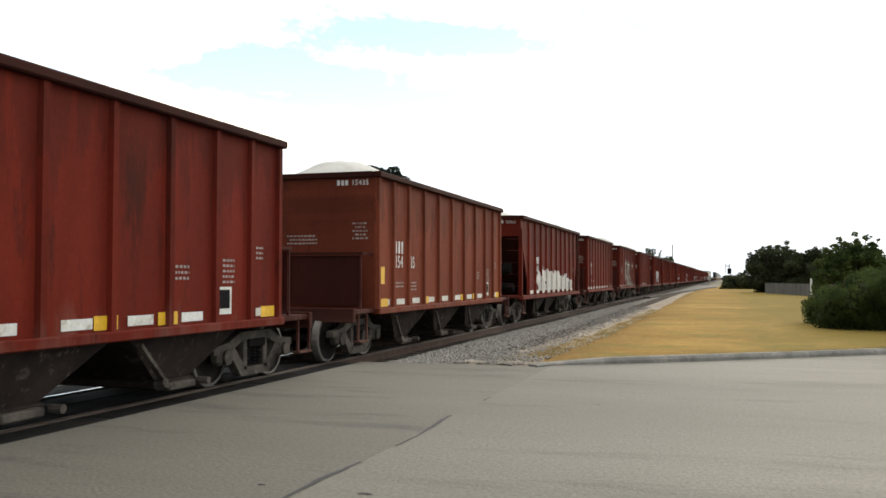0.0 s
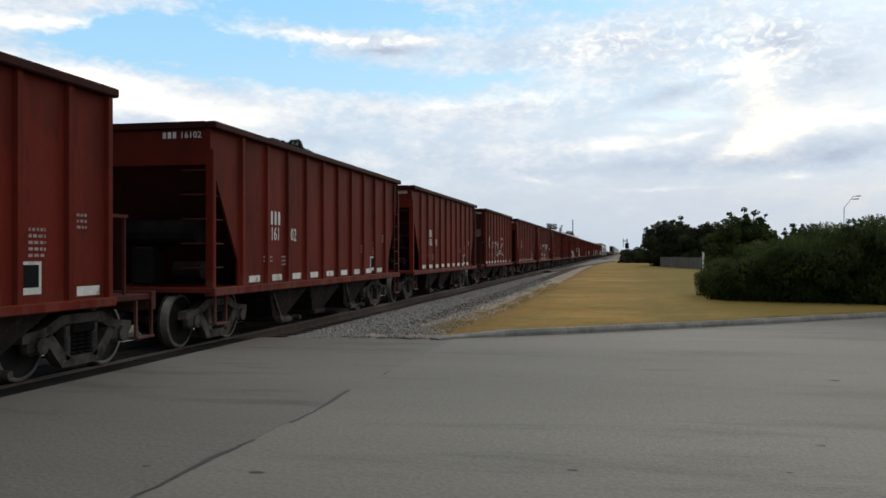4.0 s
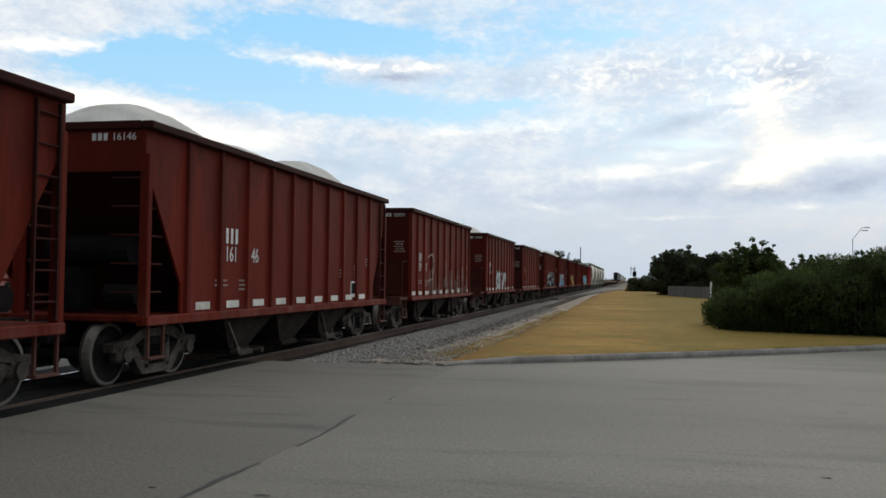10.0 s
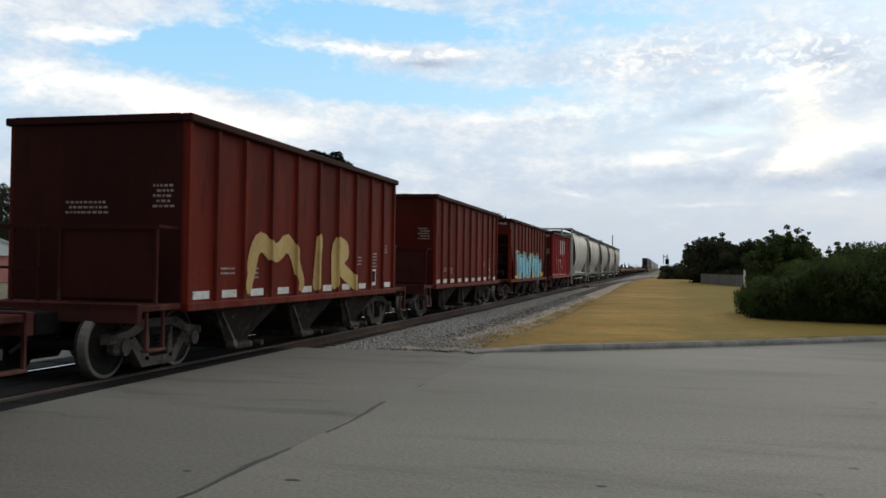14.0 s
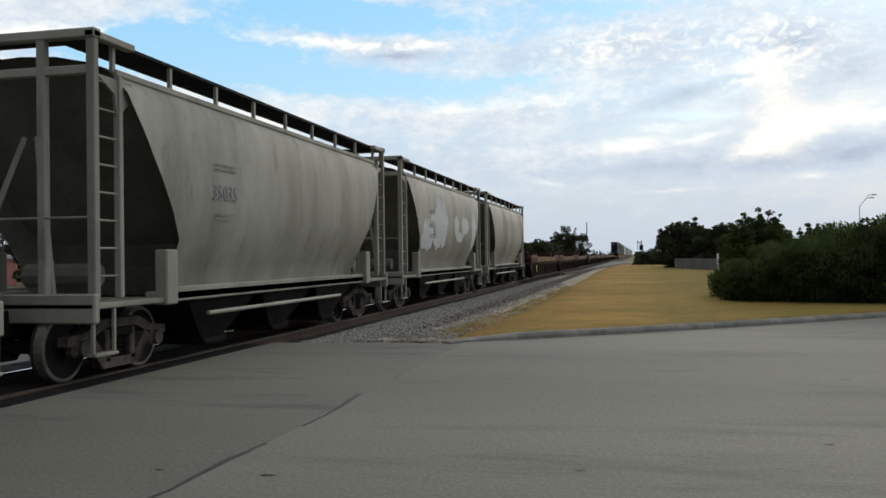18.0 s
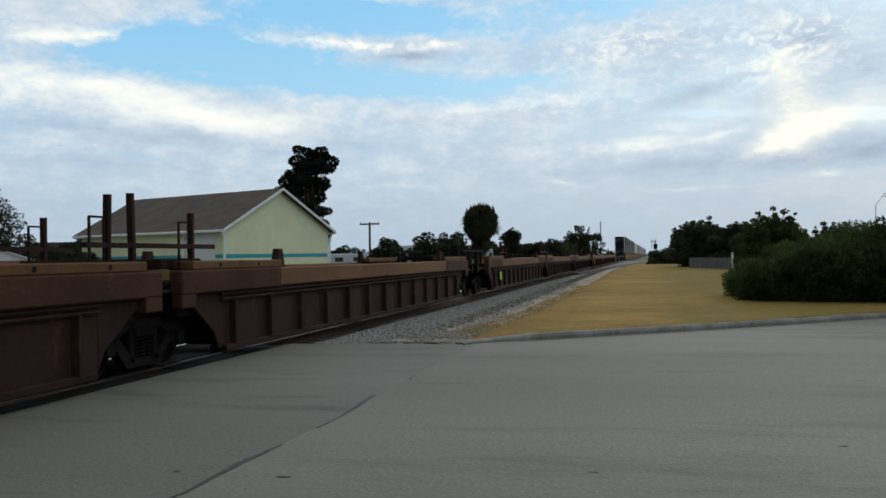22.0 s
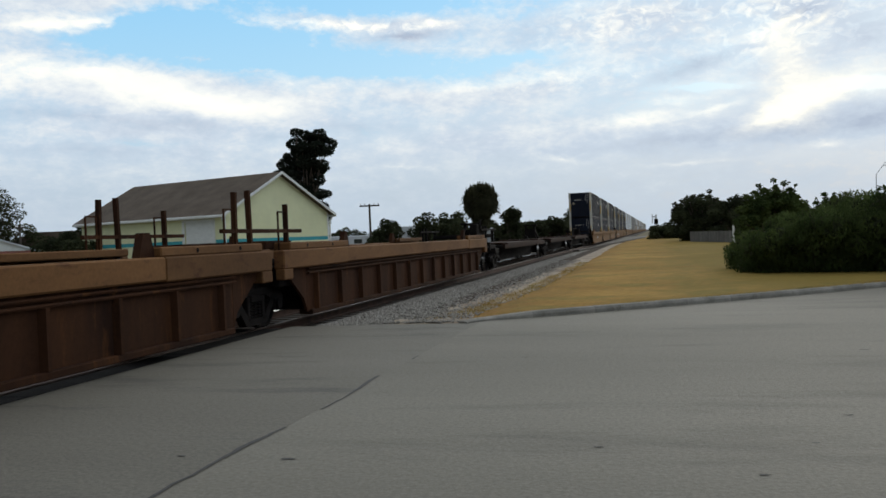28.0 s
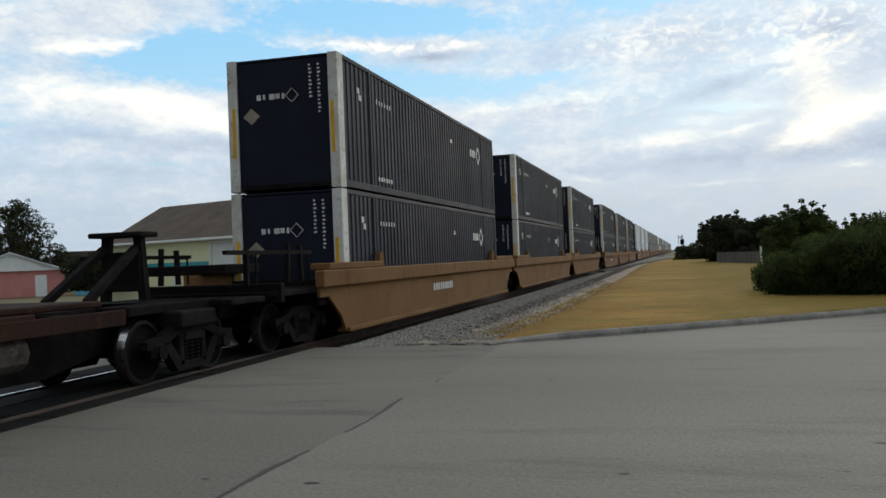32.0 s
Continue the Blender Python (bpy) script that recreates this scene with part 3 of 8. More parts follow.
class Shape:
    """Collects boxes, beams, rods and sheets into one mesh."""

    def __init__(self):
        self.v, self.f = [], []

    def add(self, verts, faces):
        n = len(self.v)
        self.v += [tuple(p) for p in verts]
        self.f += [tuple(i + n for i in face) for face in faces]
        return self

    def box(self, x0, x1, y0, y1, z0, z1, c=0.0):
        if c <= 0:
            p = [(x, y, z) for x in (x0, x1) for y in (y0, y1) for z in (z0, z1)]
            return self.add(p, [(0, 1, 3, 2), (4, 6, 7, 5), (0, 4, 5, 1), (2, 3, 7, 6), (0, 2, 6, 4), (1, 5, 7, 3)])
        lo, hi = (x0, y0, z0), (x1, y1, z1)
        verts, index = [], {}
        for s in [(a, b, d) for a in (0, 1) for b in (0, 1) for d in (0, 1)]:
            for axis in range(3):
                p = []
                for k in range(3):
                    edge = hi[k] if s[k] else lo[k]
                    p.append(edge if k == axis else edge + (-c if s[k] else c))
                index[s, axis] = len(verts)
                verts.append(p)
        faces = []
        for axis in range(3):
            a, b = [k for k in range(3) if k != axis]
            for side in (0, 1):
                ring = []
                for u, w in ((0, 0), (1, 0), (1, 1), (0, 1)):
                    s = [0, 0, 0]
                    s[axis], s[a], s[b] = side, u, w
                    ring.append(index[tuple(s), axis])
                faces.append(ring if (side == 1) == (axis != 1) else ring[::-1])
            for u in (0, 1):
                for w in (0, 1):
                    s0, s1 = [0, 0, 0], [0, 0, 0]
                    s0[a], s0[b], s0[axis] = u, w, 0
                    s1[a], s1[b], s1[axis] = u, w, 1
                    faces.append([index[tuple(s0), a], index[tuple(s1), a], index[tuple(s1), b], index[tuple(s0), b]])
        for s in [(x, y, z) for x in (0, 1) for y in (0, 1) for z in (0, 1)]:
            faces.append([index[s, 0], index[s, 1], index[s, 2]])
        return self.add(verts, faces)

    def beam(self, p, q, w, h=None):
        p, q = Vector(p), Vector(q)
        d = (q - p).normalized()
        a = d.cross(Vector((0, 0, 1)) if abs(d.z) < 0.95 else Vector((0, 1, 0))).normalized() * (w / 2)
        b = d.cross(a).normalized() * ((h or w) / 2)
        ring = [a + b, a - b, -a - b, -a + b]
        return self.add([p + r for r in ring] + [q + r for r in ring], [(3, 2, 1, 0), (4, 5, 6, 7)] + [(i, (i + 1) % 4, (i + 1) % 4 + 4, i + 4) for i in range(4)])

    def rod(self, p, q, r, n=8, r2=None):
        p, q = Vector(p), Vector(q)
        d = (q - p).normalized()
        a = d.cross(Vector((0, 0, 1)) if abs(d.z) < 0.9 else Vector((1, 0, 0))).normalized()
        b = d.cross(a)
        r2 = r if r2 is None else r2
        ring = [a * math.cos(2 * math.pi * i / n) + b * math.sin(2 * math.pi * i / n) for i in range(n)]
        return self.add([p + k * r for k in ring] + [q + k * r2 for k in ring], [tuple(range(n))[::-1], tuple(range(n, 2 * n))] + [(i, (i + 1) % n, (i + 1) % n + n, i + n) for i in range(n)])

    def prism(self, poly, axis, a, b):
        """A flat outline pushed from a to b along x, y or z; the outline gives the other two in order."""
        def at(p, s):
            return {"x": (s, p[0], p[1]), "y": (p[0], s, p[1]), "z": (p[0], p[1], s)}[axis]
        n = len(poly)
        return self.add([at(p, a) for p in poly] + [at(p, b) for p in poly], [tuple(range(n))[::-1], tuple(range(n, 2 * n))] + [(i, (i + 1) % n, (i + 1) % n + n, i + n) for i in range(n)])

    def lathe(self, profile, x_axis=True, n=24):
        """A profile of (along, radius) turned about the x axis."""
        verts, m = [], len(profile)
        for i in range(n):
            a = 2 * math.pi * i / n
            verts += [(s, r * math.cos(a), r * math.sin(a)) for s, r in profile]
        faces = [(i * m + j, i * m + j + 1, (i + 1) % n * m + j + 1, (i + 1) % n * m + j) for i in range(n) for j in range(m - 1)]
        return self.add(verts, faces)

    def mesh(self, name, mat, smooth=False):
        me = bpy.data.meshes.new(name)
        me.from_pydata(self.v, [], self.f)
        b = bmesh.new()
        b.from_mesh(me)
        bmesh.ops.recalc_face_normals(b, faces=b.faces)
        b.to_mesh(me)
        b.free()
        for m in mat if isinstance(mat, (list, tuple)) else [mat]:
            me.materials.append(m)
        if smooth:
            me.polygons.foreach_set("use_smooth", [True] * len(me.polygons))
        me.update()
        return me


def part(name, mesh, parent, label="", place=None):
    ob = new(name, mesh)
    ob.parent = parent
    if place:
        ob.location = place
    return tagged(ob, label) if label else ob


def thing(name, label, category, group="", at=(0, 0, 0), turn=0.0):
    ob = new(name)
    ob.matrix_basis = pose(*at, 0, 0, turn)
    ob.empty_display_size = 0.3
    return tagged(ob, label, category, group)


# ---- ground, road, track ----
def grid_sheet(x0, x1, y0, y1, nx, ny, height):
    xs, ys = np.linspace(x0, x1, nx), np.linspace(y0, y1, ny)
    s = Shape()
    s.v = [(float(x), float(y), float(height(x, y))) for y in ys for x in xs]
    s.f = [(j * nx + i, j * nx + i + 1, (j + 1) * nx + i + 1, (j + 1) * nx + i) for j in range(ny - 1) for i in range(nx - 1)]
    return s


def kerb_y(x):
    """The road's far edge: straight by the track, then swinging away along the kerb."""
    if x < -3.4:
        return 15.72 + 0.03 * (x + 6)
    if x < -2.3:
        return 15.62 + 0.98 * math.sqrt((x + 3.4) / 1.1)
    return 17.1 + 0.72 * (x + 1.6) + 0.010 * (x + 1.6) ** 2


ground = new("ground", Shape().add([(-2500, -2500, -0.32), (2500, -2500, -0.32), (2500, 2500, -0.32), (-2500, 2500, -0.32)], [(0, 1, 2, 3)]).mesh("ground", far_ground))
tagged(ground, "scrubby sandy ground reaching the horizon", "ground", kind="structure")

sh = Shape()
sh.prism([(-60, -14), (-9.72, -14), (-9.72, 15.5), (-60, 15.5)], "z", -0.3, -0.012)
outline = [(-3.17, -40), (60, -40)] + [(x, kerb_y(x)) for x in (60, 40, 25, 15, 10, 7, 5, 3, 1, -1, -2.2, -3.0, -3.17)]
sh.prism(outline, "z", -0.3, 0.0)
tagged(new("crossing_apron", Shape().prism([(-6.83, -40), (-3.17, -40)] + [(x, kerb_y(x)) for x in (-3.17, -3.4, -3.41, -4.2, -5.5, -6.83)], "z", -0.3, -0.001).mesh("crossing_apron", asphalt_dark)), "darker asphalt apron beside the crossing", "road", kind="structure")
road = tagged(new("road", sh.mesh("road", asphalt)), "worn grey asphalt road over the level crossing", "road", kind="structure")

sh = Shape()
jag = random.Random(31)
pts, drift = [], 0.0
for y in np.arange(-6, 11.6, 0.11):
    drift = drift * 0.9 + jag.uniform(-0.016, 0.016)
    pts.append((-3.17 + drift + 0.02 * math.sin(y * 0.9), float(y), 0.011 + 0.012 * max(0.0, math.sin(y * 2.2)) + jag.uniform(0, 0.007)))
for (x0, y0, w0), (x1, y1, w1) in zip(pts[:-1], pts[1:]):
    if y0 > 7.0 and math.sin(y0 * 1.9 + 0.6) > 0.35:
        continue
    sh.add([(x0 - w0, y0, 0.004), (x0 + w0, y0, 0.004), (x1 + w1, y1, 0.004), (x1 - w1, y1, 0.004)], [(0, 1, 2, 3)])
rng = random.Random(4)
for cx, cy in [(rng.uniform(-6, 8), rng.uniform(5, 15)) for _ in range(16)]:
    r = rng.uniform(0.012, 0.035)
    n = 9
    sh.add([(cx + r * rng.uniform(0.5, 1.5) * math.cos(6.283 * i / n) * 1.8, cy + r * rng.uniform(0.4, 1.1) * math.sin(6.283 * i / n), 0.0045) for i in range(n)], [tuple(range(n))])
tagged(new("pavement_joint", sh.mesh("pavement_joint", joint_tar)), "dark cracked joint and tar spots in the asphalt", "joint", kind="structure")

# crossing pads beside and between the rails
pads = thing("crossing_pad", "dark timber and asphalt crossing pads along the rails", "crossing pad", at=(TRACK_X, 0, 0))
pads["kind"] = "structure"
for x0, x1 in ((0.87, 1.31), (-0.62, -0.02), (0.02, 0.62), (-1.5, -0.87)):
    for k in range(9):
        y0 = -16.0 + k * 3.5
        sh = Shape().box(x0 + 0.01, x1 - 0.01, y0 + 0.012, y0 + 3.488, -0.25, -0.008 - 0.004 * (k % 2), 0.012)
        part("pad_panel", sh.mesh("pad_panel", pad_dark), pads)
part("pad_edge_joint", Shape().box(1.315, 1.345, -40, 15.6, -0.2, -0.02).mesh("pad_edge_joint", joint_tar), pads)

# rails and ties
for side in (-1, 1):
    x = TRACK_X + side * 0.755
    rail = thing("rail", "steel rail on a rusty web, polished head" if side < 0 else "steel rail on a rusty web, dull brown head", "rail", "rails of the track", (x, 0, 0))
    # near head is duller and browner than the far one
    part("rail_head", Shape().box(-0.037, 0.037, -300, 1500, -0.042, 0.0, 0.008).mesh("rail_head", rail_steel if side < 0 else dull_rail), rail)
    part("rail_web", Shape().box(-0.012, 0.012, -300, 1500, -0.16, -0.042).box(-0.07, 0.07, -300, 1500, -0.19, -0.16).mesh("rail_web", rail_rust), rail)
tie_mesh = Shape().box(-1.3, 1.3, -0.11, 0.11, -0.36, -0.192, 0.015).mesh("tie", tie_wood)
ties = thing("ties", "weathered wooden railway ties in ballast", "tie", at=(TRACK_X, 0, 0))
ties["kind"] = "structure"
for k in range(150):
    part("tie", tie_mesh, ties, place=(0, 15.9 + k * 0.52, 0))



def bed_height(x, y):
    d = abs(x - TRACK_X)
    return (-0.215 if d < 1.45 else -0.215 - 0.05 * min(d - 1.45, 3.0)) + 0.03 * noise.noise(Vector((x * 1.7, y * 1.7, 0)))


sh = grid_sheet(-12.5, -3.2, 15.66, 60, 40, 160, bed_height)
sh2 = grid_sheet(-12.5, -3.2, 60, 1500, 12, 40, bed_height)
sh.add(sh2.v, sh2.f)
sh3 = grid_sheet(-12.5, -3.2, -700, -40, 6, 10, lambda x, y: -0.25)
sh.add(sh3.v, sh3.f)
# the bed's dark tone holds the shade that lies under the train
tagged(new("ballast_bed", sh.mesh("ballast_bed", ballast_dark)), "dark crushed-stone ballast bed with the train's shade in its colour", "ballast", kind="structure")


def shoulder(x, y):
    return -0.035 + 0.03 * noise.noise(Vector((x * 2.1, y * 2.1, 3))) - 0.20 * max(0.0, (-6.2 - x) / 0.85) - 0.02 * (y > 30)


def foot(y):
    return float(np.interp(y, (16, 22, 34, 80, 130), (-4.6, -4.5, -4.35, -4.6, -4.6))) + 0.22 * noise.noise(Vector((y * 0.7, 2, 0))) + 0.2 * noise.noise(Vector((y * 2.1, 7, 0)))


def crest(y):
    return foot(y) - float(np.interp(y, (17, 22, 40, 110), (0.08, 0.5, 0.85, 1.1))) + 0.15 * noise.noise(Vector((y * 1.3, 12, 0)))


def stones(count, x0, x1, y0, y1, size, base, seed):
    g = np.random.default_rng(seed)
    s = Shape()
    shapes = []
    for _ in range(12):
        b = np.array([(1, 0, 0), (-1, 0, 0), (0, 1, 0), (0, -1, 0), (0, 0, 1), (0, 0, -1)], float)
        shapes.append(b * g.uniform(0.5, 1.1, (6, 1)) + g.uniform(-0.2, 0.2, (6, 3)))
    faces = [(0, 2, 4), (2, 1, 4), (1, 3, 4), (3, 0, 4), (2, 0, 5), (1, 2, 5), (3, 1, 5), (0, 3, 5)]
    for _ in range(count):
        y = y0 + (y1 - y0) * g.uniform(0, 1) ** 1.7
        x = g.uniform(x0, x1(y) if callable(x1) else x1)
        r = size * g.uniform(0.5, 1.3)
        a = g.uniform(0, 6.28)
        p = shapes[g.integers(12)] * r
        p = np.stack([p[:, 0] * math.cos(a) - p[:, 1] * math.sin(a) + x, p[:, 0] * math.sin(a) + p[:, 1] * math.cos(a) + y, p[:, 2] * 0.8 + base(x, y) + r * 0.25], 1)
        s.add(p.tolist(), faces)
    return s


tagged(new("ballast_stones", stones(17000, -6.75, crest, 15.75, 60, 0.045, lambda x, y: shoulder(x, y), 8).mesh("ballast_stones", stone_mat)), "loose grey crushed stones beside the track", "stones", kind="stuff")
tagged(new("rubble", stones(500, -5.3, -3.45, 15.85, 17.6, 0.035, lambda x, y: 0.02, 18).mesh("rubble", stone_mat)), "scattered pale pebbles at the road's edge", "stones", kind="stuff")
# shoulder of loose stone that lies level with the road
sh = grid_sheet(-6.95, -3.3, 15.70, 70, 24, 150, shoulder)
far_part = grid_sheet(-6.95, -1.2, 70, 210, 24, 60, lambda x, y: -0.05 + 0.03 * noise.noise(Vector((x, y * 0.4, 3))) - 0.20 * max(0.0, (-6.2 - x) / 0.85))
sh.add(far_part.v, far_part.f)
tagged(new("ballast_shoulder", sh.mesh("ballast_shoulder", ballast_mat)), "grey stone shoulder level with the road", "ballast", kind="structure")

def verge_left(y):
    return float(np.interp(y, (16, 18, 23, 38, 77, 107, 125, 146, 205), (-4.35, -4.05, -3.72, -3.62, -3.95, -4.05, -3.2, -1.6, -1.4))) + 0.3 * noise.noise(Vector((y * 0.45, 4, 0))) + 0.3 * noise.noise(Vector((y * 1.5, 9, 0)))


def ribbon(left, right, y0, y1, nx, ny, lift):
    """A strip of ground between two wandering edges."""
    s = Shape()
    for j in range(ny):
        y = y0 + (y1 - y0) * (j / (ny - 1)) ** 1.6
        for i in range(nx):
            k = i / (nx - 1)
            x = left(y) + (right(y) - left(y)) * k
            s.v.append((x, y, lift(x, y) + 0.02 * math.sin(math.pi * k) - 0.05 * (i in (0, nx - 1))))
    s.f = [(j * nx + i, j * nx + i + 1, (j + 1) * nx + i + 1, (j + 1) * nx + i) for j in range(ny - 1) for i in range(nx - 1)]
    return s


# dark brown strip between the crest and foot lines
tagged(new("cinder_slope", ribbon(crest, foot, 19.5, 112, 8, 170, lambda x, y: shoulder(x, y) + 0.022).mesh("cinder_slope", slope_brown)), "dark brown strip on the foot of the ballast slope", "ballast", kind="structure")
# low beams stand in for a dark line of unknown make
berm = Shape()
for k in range(16):
    y = 73 + k * 5.6
    x = -6.2 + k * 0.28
    berm.beam((x, y, 0.02), (x + 0.27, y + 5.4, 0.03), 0.55, 0.16)
tagged(new("old_tie_row", berm.mesh("old_tie_row", tie_wood)), "low dark line of beams along the gravel", "timber", kind="stuff")
tagged(new("dirt_strip", ribbon(lambda y: foot(y) - 0.1, lambda y: min(verge_left(y), foot(y) + 0.75) + 0.4, 15.78, 112, 10, 170, lambda x, y: -0.02 + 0.02 * noise.noise(Vector((x * 1.3, y * 0.9, 8)))).mesh("dirt_strip", dirt)), "bare sandy dirt edge between ballast and grass", "dirt", kind="structure")

# verge behind the kerb
def verge_height(x, y):
    rise = 0.09 + 0.16 * max(0.0, min(1.0, (y - 22) / 60))
    edge = max(0.0, min(1.0, (x - verge_left(y) + 0.15) / 1.2))
    edge *= max(0.0, min(1.0, (y - 15.6) / 0.9)) if x < -3.0 else 1.0
    if -3.4 < x < 0.0:
        near_kerb = max(0.0, min(1.0, (y - kerb_y(x)) / 0.8))
        edge *= 1.0 - min(1.0, -x / 1.6) * 0.62 * (1.0 - near_kerb)
    return -0.10 + (rise + 0.10) * edge + 0.03 * noise.noise(Vector((x * 0.8, y * 0.5, 1))) * edge * max(0.15, min(1.0, (40 - y) / 20))


s = Shape()
cols, rows_ = 90, 120
ys = [15.9 + 190 * (j / (rows_ - 1)) ** 2.2 for j in range(rows_)]
for j, dy in enumerate(ys):
    for i in range(cols):
        q = (i / (cols - 1)) ** 1.8
        x = verge_left(dy) + q * (70 + 4.5)
        y = max(dy, kerb_y(x) + 0.05) if x > -3.4 else max(dy, 15.95)
        if x > -3.4:
            y = kerb_y(x) + 0.05 + (dy - 15.9)
        s.v.append((x, y, verge_height(x, y) - 0.02))
s.f = [(j * cols + i, j * cols + i + 1, (j + 1) * cols + i + 1, (j + 1) * cols + i) for j in range(rows_ - 1) for i in range(cols - 1)]
tagged(new("verge", s.mesh("verge", dry_grass, True)), "dry yellow-brown grass verge behind the kerb", "grass", kind="structure")

s = Shape()
nx, ny = 34, 16
for j in range(ny):
    for i in range(nx):
        x = -4.9 + i * 3.6 / (nx - 1)
        d = (j / (ny - 1)) ** 1.4 * 1.2
        fade = max(0.0, min(1.0, (-1.4 - x) / 1.2))
        s.v.append((x, max(15.74, kerb_y(x) + 0.02) + d, -0.02 + (0.02 + 0.06 * fade) * min(1, d / 0.5) - 0.25 * max(0, d - 0.4) + 0.035 * noise.noise(Vector((x * 2.2, d * 2.2, 5))) * min(1, d * 3) + 0.02 * noise.noise(Vector((x * 6, d * 6, 2))) * min(1, d * 3)))
s.f = [(j * nx + i, j * nx + i + 1, (j + 1) * nx + i + 1, (j + 1) * nx + i) for j in range(ny - 1) for i in range(nx - 1)]
tagged(new("dirt_patch", s.mesh("dirt_patch", dirt, True)), "bare reddish dirt where the kerb runs out", "dirt", kind="structure")

kerb = thing("kerb", "weathered concrete kerb along the verge", "kerb")
kerb["kind"] = "structure"
x = -3.38
while x < 30:
    x1 = x + (0.22 if x < -2.2 else 0.9)
    pts = []
    for q in (x, x1):
        d = Vector((0.02, kerb_y(q + 0.02) - kerb_y(q))).normalized()
        low = 0.03 + 0.085 * min(1.0, (q + 3.4) / 1.2)
        pts.append((Vector((q, kerb_y(q))), Vector((-d.y, d.x)), low))
    s = Shape()
    for (p, nrm, low) in pts:
        for off, z in ((0.0, -0.2), (0.0, low * 0.55), (0.035, low), (0.19, low + 0.008), (0.19, -0.2)):
            v = p + nrm * off
            s.v.append((v.x, v.y, z))
    s.f = [(i, i + 1, i + 6, i + 5) for i in range(4)] + [(0, 1, 2, 3, 4), (9, 8, 7, 6, 5)]
    part("kerb_stone", s.mesh("kerb_stone", kerb_stone), kerb)
    x = x1


def blades(count, seed, place, mat_, name, label, high=(0.012, 0.03)):
    g = np.random.default_rng(seed)
    s = Shape()
    for _ in range(count):
        x, y, z = place(g)
        h, a = g.uniform(*high), g.uniform(0, 6.28)
        w = g.uniform(0.006, 0.014)
        dx, dy = math.cos(a) * w, math.sin(a) * w
        lx, ly = g.normal(0, 1.5 * h), g.normal(0, 1.5 * h)
        s.v += [(x - dx, y - dy, z - 0.01), (x + dx, y + dy, z - 0.01), (x + lx, y + ly, z + h)]
        n = len(s.v)
        s.f.append((n - 3, n - 2, n - 1))
    me = bpy.data.meshes.new(name)
    me.from_pydata(s.v, [], s.f)
    me.materials.append(mat_)
    return tagged(new(name, me), label, "grass", kind="stuff")


def on_edge(g):
    if g.uniform() < 0.45:
        y = 16.0 + 30 * g.uniform(0, 1) ** 1.5
        x = verge_left(y) + abs(g.normal(0.0, 0.22)) - 0.06
        return x, y, max(-0.02, verge_height(x, y) - 0.01)
    x = g.uniform(-3.3, 9.5)
    y = kerb_y(x) + 0.15 + abs(g.normal(0, 0.13))
    return x, y, verge_height(x, y)


blades(14000, 15, on_edge, blade_mat, "edge_grass", "ragged dry grass tufts along the verge edges", (0.02, 0.075))
tagged(new("scattered_stones", stones(2600, -5.2, -3.9, 15.9, 50, 0.035, lambda x, y: -0.005, 28).mesh("scattered_stones", stone_mat)), "stray stones in the dirt beside the grass", "stones", kind="stuff")

# ---- the train ----
AXLES, CARS = [], []


def wheel_meshes():
    rim = [(0.69, 0.10), (0.70, 0.17), (0.715, 0.30), (0.70, 0.375), (0.69, 0.40), (0.69, 0.448), (0.70, 0.458), (0.79, 0.452), (0.822, 0.446), (0.828, 0.43), (0.828, 0.395), (0.79, 0.37), (0.775, 0.25), (0.81, 0.13), (0.815, 0.10), (0.69, 0.10)]
    flange = [(0.665, 0.40), (0.665, 0.475), (0.678, 0.482), (0.692, 0.470), (0.692, 0.40)]
    s = Shape()
    for side in (-1, 1):
        s.lathe([(side * a, r) for a, r in rim], n=28)
        s.lathe([(side * a, r) for a, r in flange], n=28)
    s.rod((-0.98, 0, 0), (0.98, 0, 0), 0.085, 10)
    for side in (-1, 1):
        for k in range(3):
            a = 2.094 * k
            s.rod((side * 0.985, 0.05 * math.cos(a), 0.05 * math.sin(a)), (side * 1.0, 0.05 * math.cos(a), 0.05 * math.sin(a)), 0.018, 6)
    n = len(s.f)
    for side in (-1, 1):
        s.lathe([(side * a, r) for a, r in ((0.70, 0.4595), (0.79, 0.4535), (0.823, 0.4475), (0.8295, 0.432), (0.8295, 0.397))], n=28)
    me = s.mesh("wheelset", [wheel_steel, rim_worn])
    me.polygons.foreach_set("material_index", [0] * n + [1] * (len(me.polygons) - n))
    return me


WHEELSET = wheel_meshes()
WHEELSET_DARK = WHEELSET.copy()
WHEELSET_DARK.materials[0] = under_dark
WHEELSET_DARK.materials[1] = wheel_steel

TREADS = [Shape().lathe([(side * 0.705, 0.4645), (side * 0.79, 0.4585), (side * 0.82, 0.4535)], n=28).mesh("tread", tread_steel) for side in (-1, 1)]


